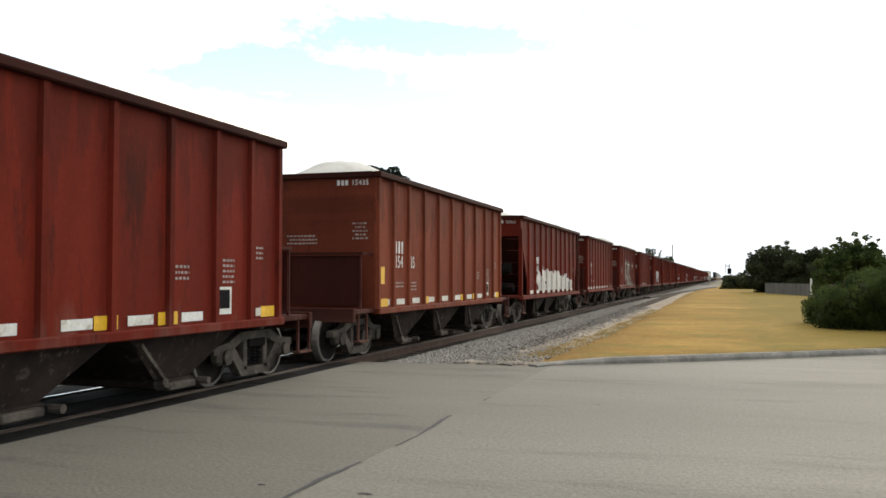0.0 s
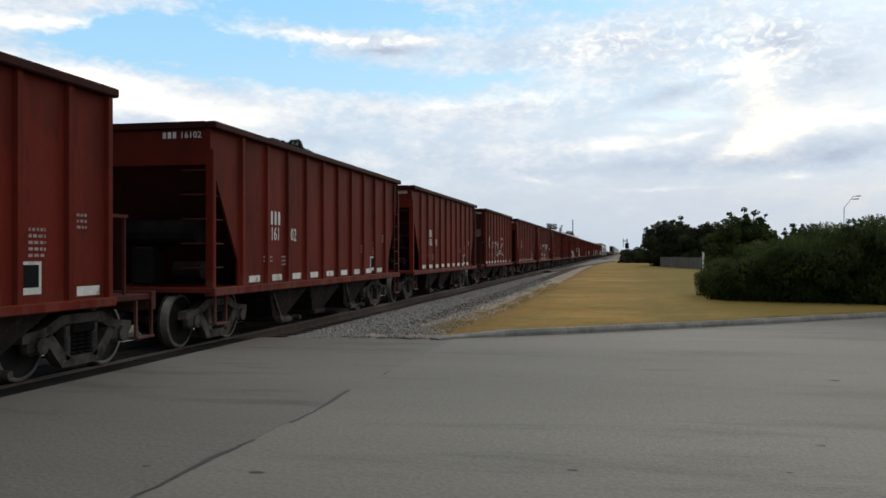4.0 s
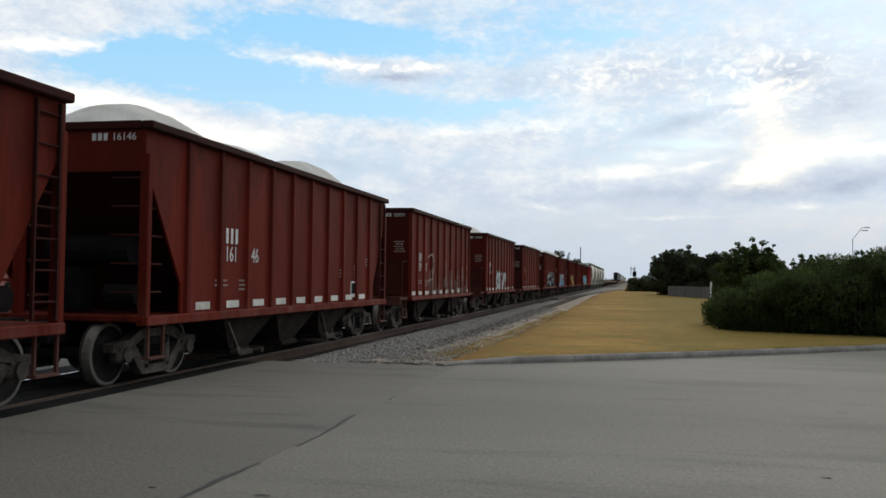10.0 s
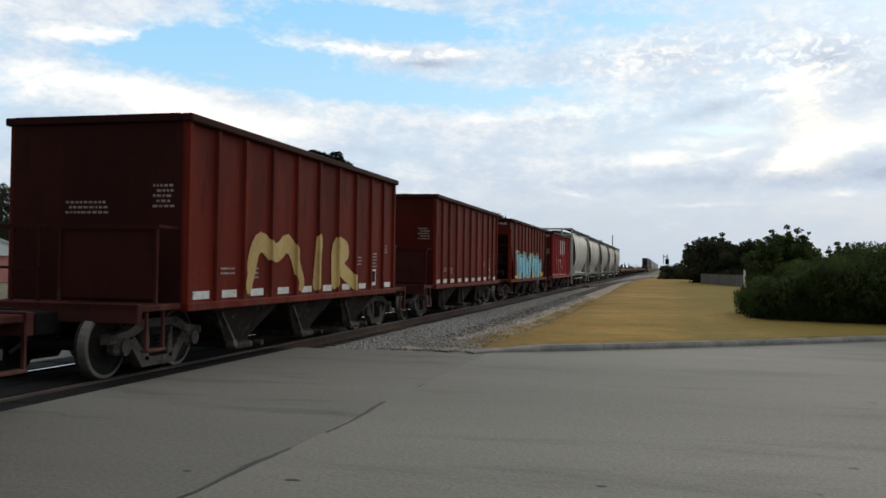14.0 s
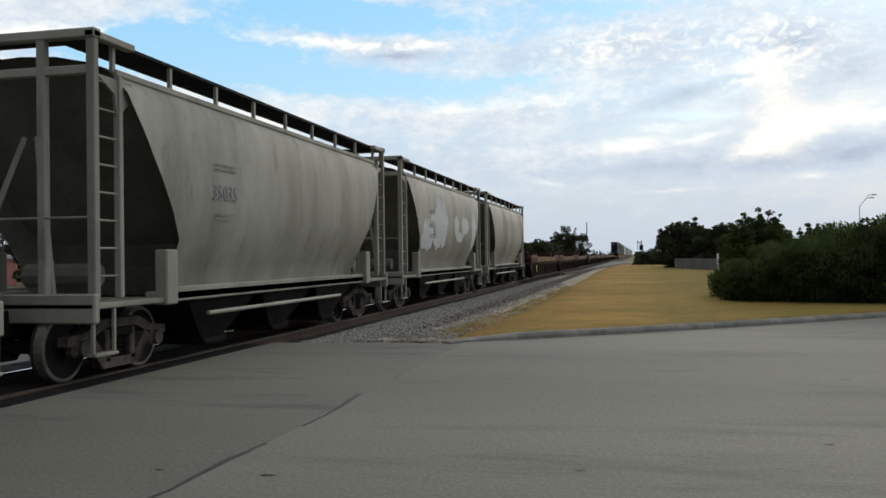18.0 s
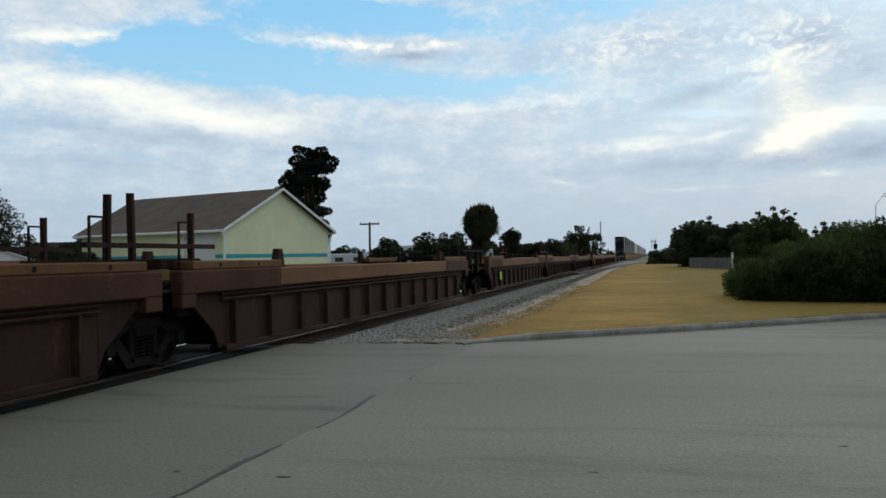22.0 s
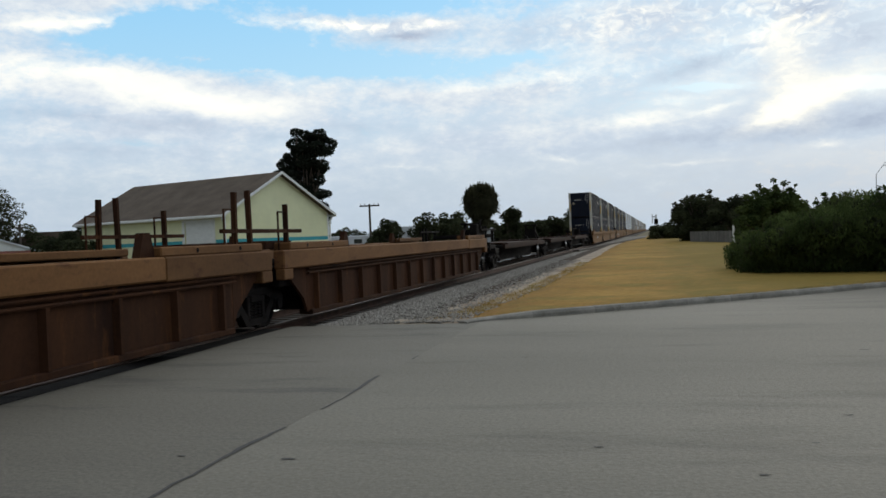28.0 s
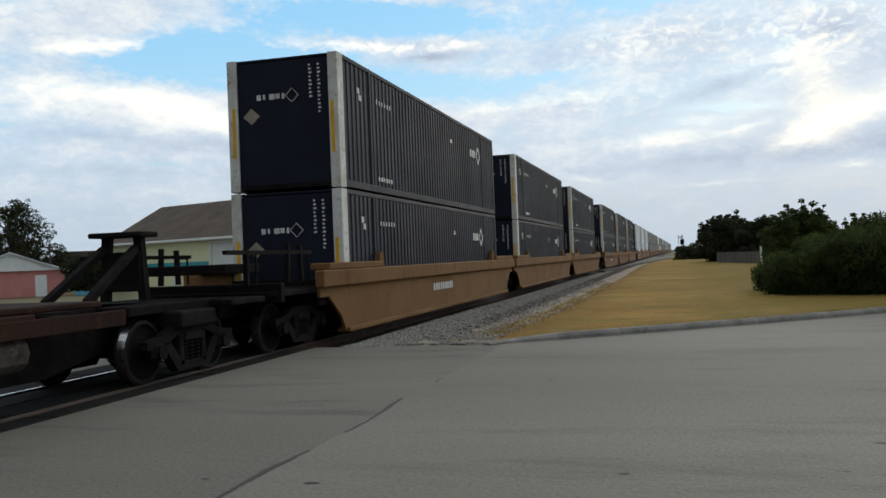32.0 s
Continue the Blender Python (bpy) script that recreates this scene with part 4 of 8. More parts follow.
def side_frame(sign):
    """One cast truck side: arched top, drop to the spring seat, two windows, journal boxes."""
    s = Shape()
    x0, x1 = (0.93, 1.08) if sign > 0 else (-1.08, -0.93)
    top = [(-1.18, 0.50), (-1.18, 0.62), (-0.78, 0.66), (-0.45, 0.80), (0.45, 0.80), (0.78, 0.66), (1.18, 0.62), (1.18, 0.50), (0.74, 0.52), (0.42, 0.66), (-0.42, 0.66), (-0.74, 0.52)]
    s.prism(top, "x", x0, x1)
    s.prism([(-0.80, 0.55), (-0.62, 0.58), (-0.30, 0.26), (0.30, 0.26), (0.62, 0.58), (0.80, 0.55), (0.42, 0.13), (-0.42, 0.13)], "x", x0, x1)
    for y in (-0.30, 0.30):
        s.box(x0, x1, y - 0.06, y + 0.06, 0.2, 0.7, 0.015)
    for y in (-0.89, 0.89):
        s.box(x0 - 0.02, x1 + 0.02, y - 0.17, y + 0.17, 0.34, 0.60, 0.05)
        s.rod((x1 - 0.02 if sign > 0 else x0 + 0.02, y, 0.457), ((x1 + 0.07) if sign > 0 else (x0 - 0.07), y, 0.457), 0.11, 12)
    return s


def spring_nest(sign):
    s = Shape()
    x = sign * 1.0
    for y in (-0.17, 0.0, 0.17):
        for k in range(5):
            s.rod((x, y, 0.28 + k * 0.055), (x, y, 0.31 + k * 0.055), 0.078, 9)
    s.box(x - 0.11, x + 0.11, -0.26, 0.26, 0.55, 0.68, 0.02)
    return s


GEAR = {}
for tone, mat_ in (("grey", under_grey), ("dark", under_dark)):
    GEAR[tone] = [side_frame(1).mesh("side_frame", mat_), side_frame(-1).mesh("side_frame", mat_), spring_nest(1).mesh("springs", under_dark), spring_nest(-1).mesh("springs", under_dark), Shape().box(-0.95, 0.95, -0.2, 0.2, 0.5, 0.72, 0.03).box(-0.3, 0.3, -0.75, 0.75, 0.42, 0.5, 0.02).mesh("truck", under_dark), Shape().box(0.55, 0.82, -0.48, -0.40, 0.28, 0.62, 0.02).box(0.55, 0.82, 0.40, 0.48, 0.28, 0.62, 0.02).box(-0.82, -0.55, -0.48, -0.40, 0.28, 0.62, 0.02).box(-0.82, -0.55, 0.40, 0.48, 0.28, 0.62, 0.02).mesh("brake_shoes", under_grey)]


def truck(car, y, tone="grey"):
    meshes = GEAR[tone]
    t = part("truck", meshes[4], car, place=(0, y, 0))
    for name, me in zip(("side_frame", "side_frame", "spring_nest", "spring_nest"), meshes[:4]):
        part(name, me, t)["kind"] = "stuff" if name == "spring_nest" else ""
    part("brake_rigging", meshes[5], t)["kind"] = "stuff"
    for dy in (-0.89, 0.89):
        w = part("wheelset", WHEELSET if tone == "grey" else WHEELSET_DARK, t, place=(0, dy, 0.46))
        if tone == "dark":
            for tread in TREADS:
                part("tread", tread, t, "polished wheel tread", (0, dy, 0.46))
    return t


COUPLER = Shape().box(-0.10, 0.10, -0.75, 0.1, 0.76, 0.94, 0.02).box(-0.17, 0.17, 0.0, 0.28, 0.70, 1.0, 0.05).rod((0.12, -0.5, 0.72), (0.16, 0.2, 0.42), 0.03, 8).rod((0.16, 0.2, 0.42), (0.05, 0.35, 0.5), 0.03, 8).mesh("coupler", under_dark)
COUPLER_BACK = Shape().box(-0.10, 0.10, -0.1, 0.75, 0.76, 0.94, 0.02).box(-0.17, 0.17, -0.28, 0.0, 0.70, 1.0, 0.05).rod((0.12, 0.5, 0.72), (0.16, -0.2, 0.42), 0.03, 8).mesh("coupler", under_dark)


def couplers(car, reach):
    part("coupler", COUPLER, car, place=(0, reach - 0.28, 0))
    part("coupler", COUPLER_BACK, car, place=(0, -reach + 0.28, 0))


def ladder_mesh(x, y, z0, z1, wide, along, mat_, rungs):
    """Two stiles and rungs; along 'y' lies on a side, 'x' on an end."""
    s = Shape()
    for d in (-wide / 2, wide / 2):
        p = (x, y + d) if along == "y" else (x + d, y)
        s.beam((*p, z0), (*p, z1), 0.045, 0.03)
    for k in range(rungs):
        z = z0 + (k + 0.6) * (z1 - z0) / rungs
        a, b = ((x, y - wide / 2, z), (x, y + wide / 2, z)) if along == "y" else ((x - wide / 2, y, z), (x + wide / 2, y, z))
        s.rod(a, b, 0.014, 6)
    return s.mesh("ladder", mat_)


def bay_mesh(w_top, z_top, mat_):
    s = Shape()
    a, b, z0 = w_top / 2, 0.34, 0.28
    top = [(-1.38, -a, z_top), (1.38, -a, z_top), (1.38, a, z_top), (-1.38, a, z_top)]
    low = [(-1.12, -b, z0), (1.12, -b, z0), (1.12, b, z0), (-1.12, b, z0)]
    s.add(top + low, [(0, 1, 2, 3), (7, 6, 5, 4)] + [(i, i + 4, (i + 1) % 4 + 4, (i + 1) % 4) for i in range(4)])
    s.box(-1.2, 1.2, -0.40, 0.40, 0.20, 0.30, 0.02)
    return s.mesh("hopper_bay", mat_)


GATE = Shape()
GATE.rod((1.22, -0.45, 0.26), (1.36, -0.45, 0.30), 0.07, 8).box(1.16, 1.30, -0.30, 0.30, 0.17, 0.27, 0.02).beam((1.30, -0.4, 0.3), (1.40, -1.05, 0.82), 0.07, 0.05).rod((1.25, 0.42, 0.24), (1.42, 0.42, 0.24), 0.05, 8)
GATE = GATE.mesh("gate_gear", under_grey)


STAKES_Y = [-4.96, -4.12, -3.2, -2.16, -1.08, 0.0, 1.08, 2.16, 3.2, 4.12, 4.96]
STAKES_O = [-4.9] + [-3.8 + k * 1.05 for k in range(9)]


def hopper_f(u, paint, label):
    """Open hopper with flat vertical ends and outside stakes."""
    car = thing("hopper_car", label, "hopper car", "hopper cars of the train", (TRACK_X, u, 0))
    b, top = 5.05, 3.76
    for sx in (-1, 1):
        x0, x1 = sorted((sx * 1.43, sx * 1.47))
        part("side_panel", Shape().box(x0, x1, -b, b, 0.95, top - 0.1).mesh("side_panel", paint), car)
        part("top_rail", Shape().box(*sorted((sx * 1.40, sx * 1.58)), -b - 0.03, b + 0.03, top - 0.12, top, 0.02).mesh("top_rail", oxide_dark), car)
        part("side_sill", Shape().box(*sorted((sx * 1.38, sx * 1.56)), -b, b, 0.90, 1.02, 0.015).mesh("side_sill", paint), car)
    stake = Shape().prism([(1.465, -0.075), (1.525, -0.045), (1.525, 0.045), (1.465, 0.075)], "z", 1.02, top - 0.12).mesh("stake", paint)
    stake_back = Shape().prism([(-1.465, -0.075), (-1.525, -0.045), (-1.525, 0.045), (-1.465, 0.075)], "z", 1.02, top - 0.12).mesh("stake", paint)
    for y in STAKES_Y:
        part("stake", stake, car, place=(0, y, 0))
        part("stake", stake_back, car, place=(0, y, 0))
    for sy in (-1, 1):
        y0, y1 = sorted((sy * (b - 0.04), sy * b))
        # ends face away from the sun; their shade is painted in, darker than the sides
        part("end_panel", Shape().box(-1.43, 1.43, y0, y1, 1.0, top - 0.1).mesh("end_panel", shaded_end_oxide if paint is oxide else (grimy_shaded_red if paint is bright_red else paint)), car)
        part("end_rail", Shape().box(-1.40, 1.40, *sorted((sy * (b - 0.08), sy * (b + 0.05))), top - 0.12, top, 0.015).mesh("end_rail", oxide_dark), car)
        part("end_platform", Shape().box(-1.45, 1.45, *sorted((sy * b, sy * 6.15)), 0.93, 1.02, 0.015).box(-1.48, 1.48, *sorted((sy * 6.05, sy * 6.18)), 0.78, 1.05, 0.015).mesh("end_platform", grimy_oxide), car)
        for x in (-1.35, -1.0, -0.55, -0.2, 1.35):
            part("railing_post", Shape().beam((x, sy * 5.55, 1.0), (x, sy * 5.55, 2.12), 0.04, 0.04).mesh("railing_post", grimy_oxide), car)
        for p, q, w in (((-1.4, sy * 5.55, 2.1), (1.4, sy * 5.55, 2.1), 0.05), ((-1.4, sy * 5.55, 1.5), (-0.5, sy * 5.55, 1.5), 0.04), ((1.38, sy * b, 2.1), (1.38, sy * 5.53, 2.1), 0.045), ((-1.38, sy * b, 2.1), (-1.38, sy * 5.53, 2.1), 0.045)):
            part("handrail", Shape().beam(p, q, w).mesh("handrail", grimy_oxide), car)
        part("end_plate", Shape().box(-0.2, 1.36, *sorted((sy * 5.50, sy * 5.53)), 1.08, 2.06, 0.008).mesh("end_plate", grimy_oxide), car, "grimy dark end plate")
        part("centre_sill", Shape().box(-0.28, 0.28, *sorted((sy * 3.9, sy * 6.6)), 0.62, 0.93, 0.02).mesh("centre_sill", under_dark), car)
        part("step", Shape().beam((1.5, sy * 6.0, 0.93), (1.5, sy * 6.0, 0.42), 0.04).beam((1.5, sy * 5.6, 0.93), (1.5, sy * 5.6, 0.42), 0.04).box(1.42, 1.55, *sorted((sy * 5.58, sy * 6.02)), 0.40, 0.44, 0.008).mesh("step", grimy_oxide), car)
        truck(car, sy * 5.0)
    bay = bay_mesh(2.5, 0.93, bay_brown)
    for y in (-2.75, 0.0, 2.75):
        part("hopper_bay", bay, car, "dusty grey discharge bay", (0, y, 0))
        part("gate_gear", GATE, car, place=(0, y, 0))
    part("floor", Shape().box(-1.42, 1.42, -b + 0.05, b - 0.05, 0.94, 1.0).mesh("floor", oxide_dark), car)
    refl = Shape().box(1.557, 1.562, -0.24, 0.24, 1.04, 1.16).mesh("reflector", post_white)
    for y in (-4.54, -3.66, -2.68, -1.62, -0.54, 0.54, 1.62, 2.68, 4.54):
        part("reflector", refl, car, "small pale reflector strip", (-0.085, y, 0.02))
    couplers(car, 7.02)
    return car


def hopper_o(u, paint, label):
    """Open hopper whose sloping end sheets stand behind corner posts."""
    car = thing("hopper_car", label, "hopper car", "hopper cars of the train", (TRACK_X, u, 0))
    b, c, top = 6.1, 5.05, 3.76
    side = [(-b, top - 0.1), (-b, 3.15), (-c, 1.45), (-c, 0.95), (c, 0.95), (c, 1.45), (b, 3.15), (b, top - 0.1)]
    for sx in (-1, 1):
        x0, x1 = sorted((sx * 1.43, sx * 1.47))
        part("side_panel", Shape().prism(side, "x", x0, x1).mesh("side_panel", paint), car)
        part("top_rail", Shape().box(*sorted((sx * 1.40, sx * 1.58)), -b - 0.03, b + 0.03, top - 0.12, top, 0.02).mesh("top_rail", oxide_dark), car)
        part("side_sill", Shape().box(*sorted((sx * 1.36, sx * 1.55)), -b, b, 0.88, 1.02, 0.015).mesh("side_sill", paint), car)
    for sx in (-1, 1):
        st = Shape().prism([(sx * 1.465, -0.075), (sx * 1.525, -0.045), (sx * 1.525, 0.045), (sx * 1.465, 0.075)], "z", 1.02, top - 0.12).mesh("stake", paint)
        for y in STAKES_O:
            part("stake", st, car, place=(0, y, 0))
    for sy in (-1, 1):
        part("end_panel", Shape().box(-1.43, 1.43, *sorted((sy * (b - 0.05), sy * b)), 3.05, top - 0.1).mesh("end_panel", paint), car)
        part("end_rail", Shape().box(-1.40, 1.40, *sorted((sy * (b - 0.08), sy * (b + 0.05))), top - 0.12, top, 0.015).mesh("end_rail", oxide_dark), car)
        for x in (-1.45, -0.55, 1.45):
            part("end_post", Shape().box(x - 0.07, x + 0.07, *sorted((sy * (b - 0.12), sy * b)), 0.95, 3.3, 0.015).mesh("end_post", paint), car)
        slope = Shape().add([(-1.43, sy * (b - 0.06), 3.1), (1.43, sy * (b - 0.06), 3.1), (1.43, sy * 4.1, 0.98), (-1.43, sy * 4.1, 0.98), (-1.43, sy * (b - 0.1), 3.1), (1.43, sy * (b - 0.1), 3.1), (1.43, sy * 4.06, 0.98), (-1.43, sy * 4.06, 0.98)], [(0, 1, 2, 3), (7, 6, 5, 4), (0, 4, 5, 1), (3, 2, 6, 7), (0, 3, 7, 4), (1, 5, 6, 2)])
        # dark paint here covers both grime and the shade of the end recess
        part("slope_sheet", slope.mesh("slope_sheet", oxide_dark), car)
        part("end_platform", Shape().box(-1.5, 1.5, *sorted((sy * 4.2, sy * 6.12)), 0.93, 1.02, 0.015).mesh("end_platform", paint), car)
        for z in (2.05, 1.5):
            part("handrail", Shape().beam((-1.4, sy * 6.05, z), (-0.5, sy * 6.05, z), 0.045).mesh("handrail", paint), car)
        for z in (1.35, 1.75, 2.15, 2.55, 2.95):
            part("grab_iron", Shape().rod((1.42, sy * 6.1, z), (1.42, sy * 5.55, z), 0.016, 6).rod((1.42, sy * 6.14, z), (0.98, sy * 6.14, z), 0.016, 6).mesh("grab_iron", grimy_oxide), car)
        # reservoir coloured near black for the shade inside the end opening
        part("air_reservoir", Shape().rod((-0.35, sy * 5.55, 1.95), (1.0, sy * 5.55, 1.95), 0.22, 12).box(-0.2, 0.2, *sorted((sy * 5.3, sy * 5.7)), 1.05, 1.7, 0.03).rod((0.6, sy * 5.6, 1.3), (1.1, sy * 5.6, 1.3), 0.16, 10).mesh("air_reservoir", under_dark), car)
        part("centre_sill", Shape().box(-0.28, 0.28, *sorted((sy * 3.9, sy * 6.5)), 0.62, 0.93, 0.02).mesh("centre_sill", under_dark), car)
        part("step", Shape().beam((1.5, sy * 6.0, 0.93), (1.5, sy * 6.0, 0.42), 0.04).beam((1.5, sy * 5.6, 0.93), (1.5, sy * 5.6, 0.42), 0.04).box(1.42, 1.55, *sorted((sy * 5.58, sy * 6.02)), 0.40, 0.44, 0.008).mesh("step", grimy_oxide), car)
        truck(car, sy * 5.0)
    part("ladder", ladder_mesh(1.50, 5.75, 1.05, 3.6, 0.42, "y", grimy_oxide, 7), car)
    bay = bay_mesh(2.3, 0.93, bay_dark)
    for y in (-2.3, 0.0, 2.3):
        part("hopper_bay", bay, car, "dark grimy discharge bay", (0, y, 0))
    for y in (-2.3, 2.3):
        part("gate_gear", GATE, car, place=(0, y, 0))
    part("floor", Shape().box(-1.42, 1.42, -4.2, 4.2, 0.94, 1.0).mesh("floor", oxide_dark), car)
    refl = Shape().box(1.557, 1.562, -0.24, 0.24, 1.04, 1.16).mesh("reflector", post_white)
    for y in (-4.35, -3.28, -2.22, -1.17, -0.12, 0.93, 1.98, 3.02, 4.07):
        part("reflector", refl, car, "small pale reflector strip", (-0.085, y, 0.02))
    couplers(car, 7.02)
    return car


def heap(car, b, seed, height, half=1.38):
    """A load of crushed stone in two or three mounds."""
    g = random.Random(seed)
    peaks = [(g.uniform(-0.2, 0.2), y + g.uniform(-0.4, 0.4), height * f * g.uniform(0.85, 1.1)) for y, f in ((-b * 0.66, 1.0), (-b * 0.1, 0.75), (b * 0.55, 0.9))]
    def z(x, y):
        h = max(p * max(0.0, 1 - ((x - px) / 2.3) ** 2 - ((y - py) / 3.3) ** 2) for px, py, p in peaks)
        slope = (1 - (abs(x) / half) ** 2.4) * (1 - (abs(y) / (b - 0.06)) ** 9)
        return 3.50 + (h * 1.36 + 0.035 * noise.noise(Vector((x * 2.5, y * 2.5, seed)))) * slope - 0.04 * (abs(x) / half) ** 4
    s = grid_sheet(-half, half, -b + 0.06, b - 0.06, 16, 52, z)
    part("load", s.mesh("load", gravel_load, True), car, "pale heaped crushed stone")


def text_mesh(words, size, mat_, narrow=1.0):
    """Lettering that stands on a plane x = const and reads along +y from the near side."""
    cu = bpy.data.curves.new("lettering", "FONT")
    cu.body, cu.size, cu.extrude, cu.resolution_u = words, size, 0.002, 2
    ob = bpy.data.objects.new("lettering", cu)
    scene.collection.objects.link(ob)
    me = bpy.data.meshes.new_from_object(ob)
    bpy.data.objects.remove(ob)
    me.transform(Matrix(((0, 0, 1, 0), (narrow, 0, 0, 0), (0, 1, 0, 0), (0, 0, 0, 1))))
    me.materials.clear()
    me.materials.append(mat_)
    return me


def end_text(words, size, mat_):
    me = text_mesh(words, size, mat_)
    me.transform(Matrix(((0, 1, 0, 0), (-1, 0, 0, 0), (0, 0, 1, 0), (0, 0, 0, 1))))
    return me


def plain_bars(car, seed, places, x, mat_=None):
    """Stencil blocks too small to read: rows of short bars."""
    g = random.Random(seed)
    s = Shape()
    for y, z, w, rows_ in places:
        for r in range(rows_):
            k = y
            while k < y + w:
                step = g.uniform(0.03, 0.08)
                s.box(x, x + 0.003, k, min(k + step, y + w), z - r * 0.075, z - r * 0.075 + 0.035)
                k += step + 0.03
    part("stencil", s.mesh("stencil", mat_ or faint_mark), car, "faded white stencilled data")["kind"] = "stuff"


def initials(car, y, z, size, x, step=0.66, wide=0.34):
    """The owner's mark as three plain blocks."""
    for k in range(3):
        o = y + k * step
        part("owner_mark", Shape().box(x, x + 0.003, o, o + wide * size, z, z + size).mesh("owner_mark", white_mark), car, "faded white owner mark")


def drape(car, name, mask, y0, y1, z0, z1, cell, mat_, label, stakes=STAKES_Y, lift=0.006, surface=None):
    """Paint laid over side sheet and stakes: little square flakes where the mask holds."""
    s = Shape()
    ny, nz = int((y1 - y0) / cell), int((z1 - z0) / cell)
    ys, zs = y0 + (np.arange(ny) + 0.5) * cell, z0 + (np.arange(nz) + 0.5) * cell
    yy, zz = np.meshgrid(ys, zs, indexing="ij")
    on = mask(yy, zz)
    h = cell / 2
    bars = np.array(stakes)

    def height(y, z):
        if surface:
            return np.array([surface(v, z) for v in y])
        d = np.abs(y[:, None] - bars[None]).min(1)
        return np.interp(d, (0.045, 0.075), (1.533, 1.478))

    left, right = height(ys - h, 0), height(ys + h, 0)
    for j in range(nz):
        if surface:
            left = right = height(ys, zs[j])
        i = 0
        while i < ny:
            if not on[i, j]:
                i += 1
                continue
            k = i
            while k + 1 < ny and on[k + 1, j] and abs(right[k + 1] - left[i]) + abs(right[k] - left[i]) < 1e-6:
                k += 1
            a, b_, z = ys[i] - h, ys[k] + h, zs[j]
            s.v += [(left[i] + lift, a, z - h), (right[k] + lift, b_, z - h), (right[k] + lift, b_, z + h), (left[i] + lift, a, z + h)]
            n = len(s.v)
            s.f.append((n - 4, n - 3, n - 2, n - 1))
            i = k + 1
    if s.f:
        me = bpy.data.meshes.new(name)
        me.from_pydata(s.v, [], s.f)
        me.materials.append(mat_)
        part(name, me, car, label)["kind"] = "stuff"


GLYPHS = [
    [(0.0, 0.0), (0.25, 0.55), (0.1, 1.0), (0.45, 0.75), (0.4, 0.35), (0.75, 0.4), (0.85, 0.0)],
    [(0.05, 0.0), (0.3, 0.95), (0.65, 1.0), (0.5, 0.5), (0.15, 0.5), (0.6, 0.45), (0.9, 0.05)],
    [(0.8, 0.85), (0.3, 0.95), (0.1, 0.65), (0.7, 0.45), (0.75, 0.12), (0.05, 0.05)],
    [(0.1, 0.9), (0.3, 0.1), (0.5, 0.6), (0.65, 0.1), (0.9, 0.95)],
    [(0.85, 0.95), (0.2, 0.8), (0.25, 0.45), (0.7, 0.5), (0.2, 0.42), (0.15, 0.05), (0.85, 0.1)],
    [(0.15, 1.0), (0.2, 0.05), (0.6, 0.08), (0.75, 0.4), (0.3, 0.5)],
]


def strokes(seed, y0, y1, z0, z1, letters, slant=0.12):
    """Line pieces of abstract painted shapes side by side."""
    g = random.Random(seed)
    out_ = []
    w = (y1 - y0) / letters
    for k in range(letters):
        glyph = GLYPHS[(seed + k * 5 + k * k) % len(GLYPHS)]
        tall = g.uniform(0.8, 1.0)
        pts = [(y0 + k * w + w * (u * 1.02 + slant * v + g.uniform(-0.05, 0.05)), z0 + (z1 - z0) * tall * (v + g.uniform(-0.04, 0.04))) for u, v in glyph]
        out_ += list(zip(pts[:-1], pts[1:]))
    return out_


def near_lines(lines, width, rough=0.0, seed=0):
    def mask(y, z):
        d = np.full(y.shape, 9.0)
        for (a, b), (c, e) in lines:
            vy, vz = c - a, e - b
            t = np.clip(((y - a) * vy + (z - b) * vz) / (vy * vy + vz * vz + 1e-9), 0, 1)
            d = np.minimum(d, np.hypot(y - a - t * vy, z - b - t * vz))
        if rough:
            d = d + rough * np.sin(y * 23 + seed) * np.sin(z * 19 + seed * 2)
        return d < width
    return mask


def tag(car, seed, y0, y1, z0, z1, letters, fill, edge, label, width=0.13, stakes=STAKES_Y, surface=None, light=None):
    """A painted piece: dark edge below, fill above it."""
    lines = strokes(seed, y0, y1, z0, z1, letters)
    if edge:
        drape(car, "graffiti_outline", near_lines(lines, width + 0.075), y0 - 0.3, y1 + 0.5, z0 - 0.1, z1 + 0.2, 0.022, edge, label, stakes, 0.005, surface)
    drape(car, "graffiti", near_lines(lines, width), y0 - 0.3, y1 + 0.5, z0 - 0.1, z1 + 0.2, 0.022, fill, label, stakes, 0.009, surface)
    if light:
        inner = [((a + 0.06, b + 0.10), (c + 0.06, e + 0.04)) for n, ((a, b), (c, e)) in enumerate(lines) if n % 2 == 0]
        drape(car, "graffiti_highlight", near_lines(inner, 0.075), y0 - 0.3, y1 + 0.5, z0 - 0.1, z1 + 0.2, 0.022, light, label, stakes, 0.013, surface)

pale_spray = material("pale_spray_paint", (0.62, 0.60, 0.56), (0.42, 0.38, 0.34), 0.8, scale=2.0, grain=20.0, bump=0.0, rust=(0.2, 0.08, 0.06))
blue_spray = material("blue_spray_paint", (0.10, 0.38, 0.62), (0.06, 0.25, 0.48), 0.7, scale=1.2, grain=20.0, bump=0.0)
aqua_spray = material("aqua_spray_paint", (0.28, 0.58, 0.62), (0.16, 0.42, 0.52), 0.7, scale=1.2, grain=20.0, bump=0.0)
ochre_spray = material("ochre_spray_paint", (0.50, 0.33, 0.10), (0.36, 0.22, 0.07), 0.7, scale=1.2, grain=20.0, bump=0.0)
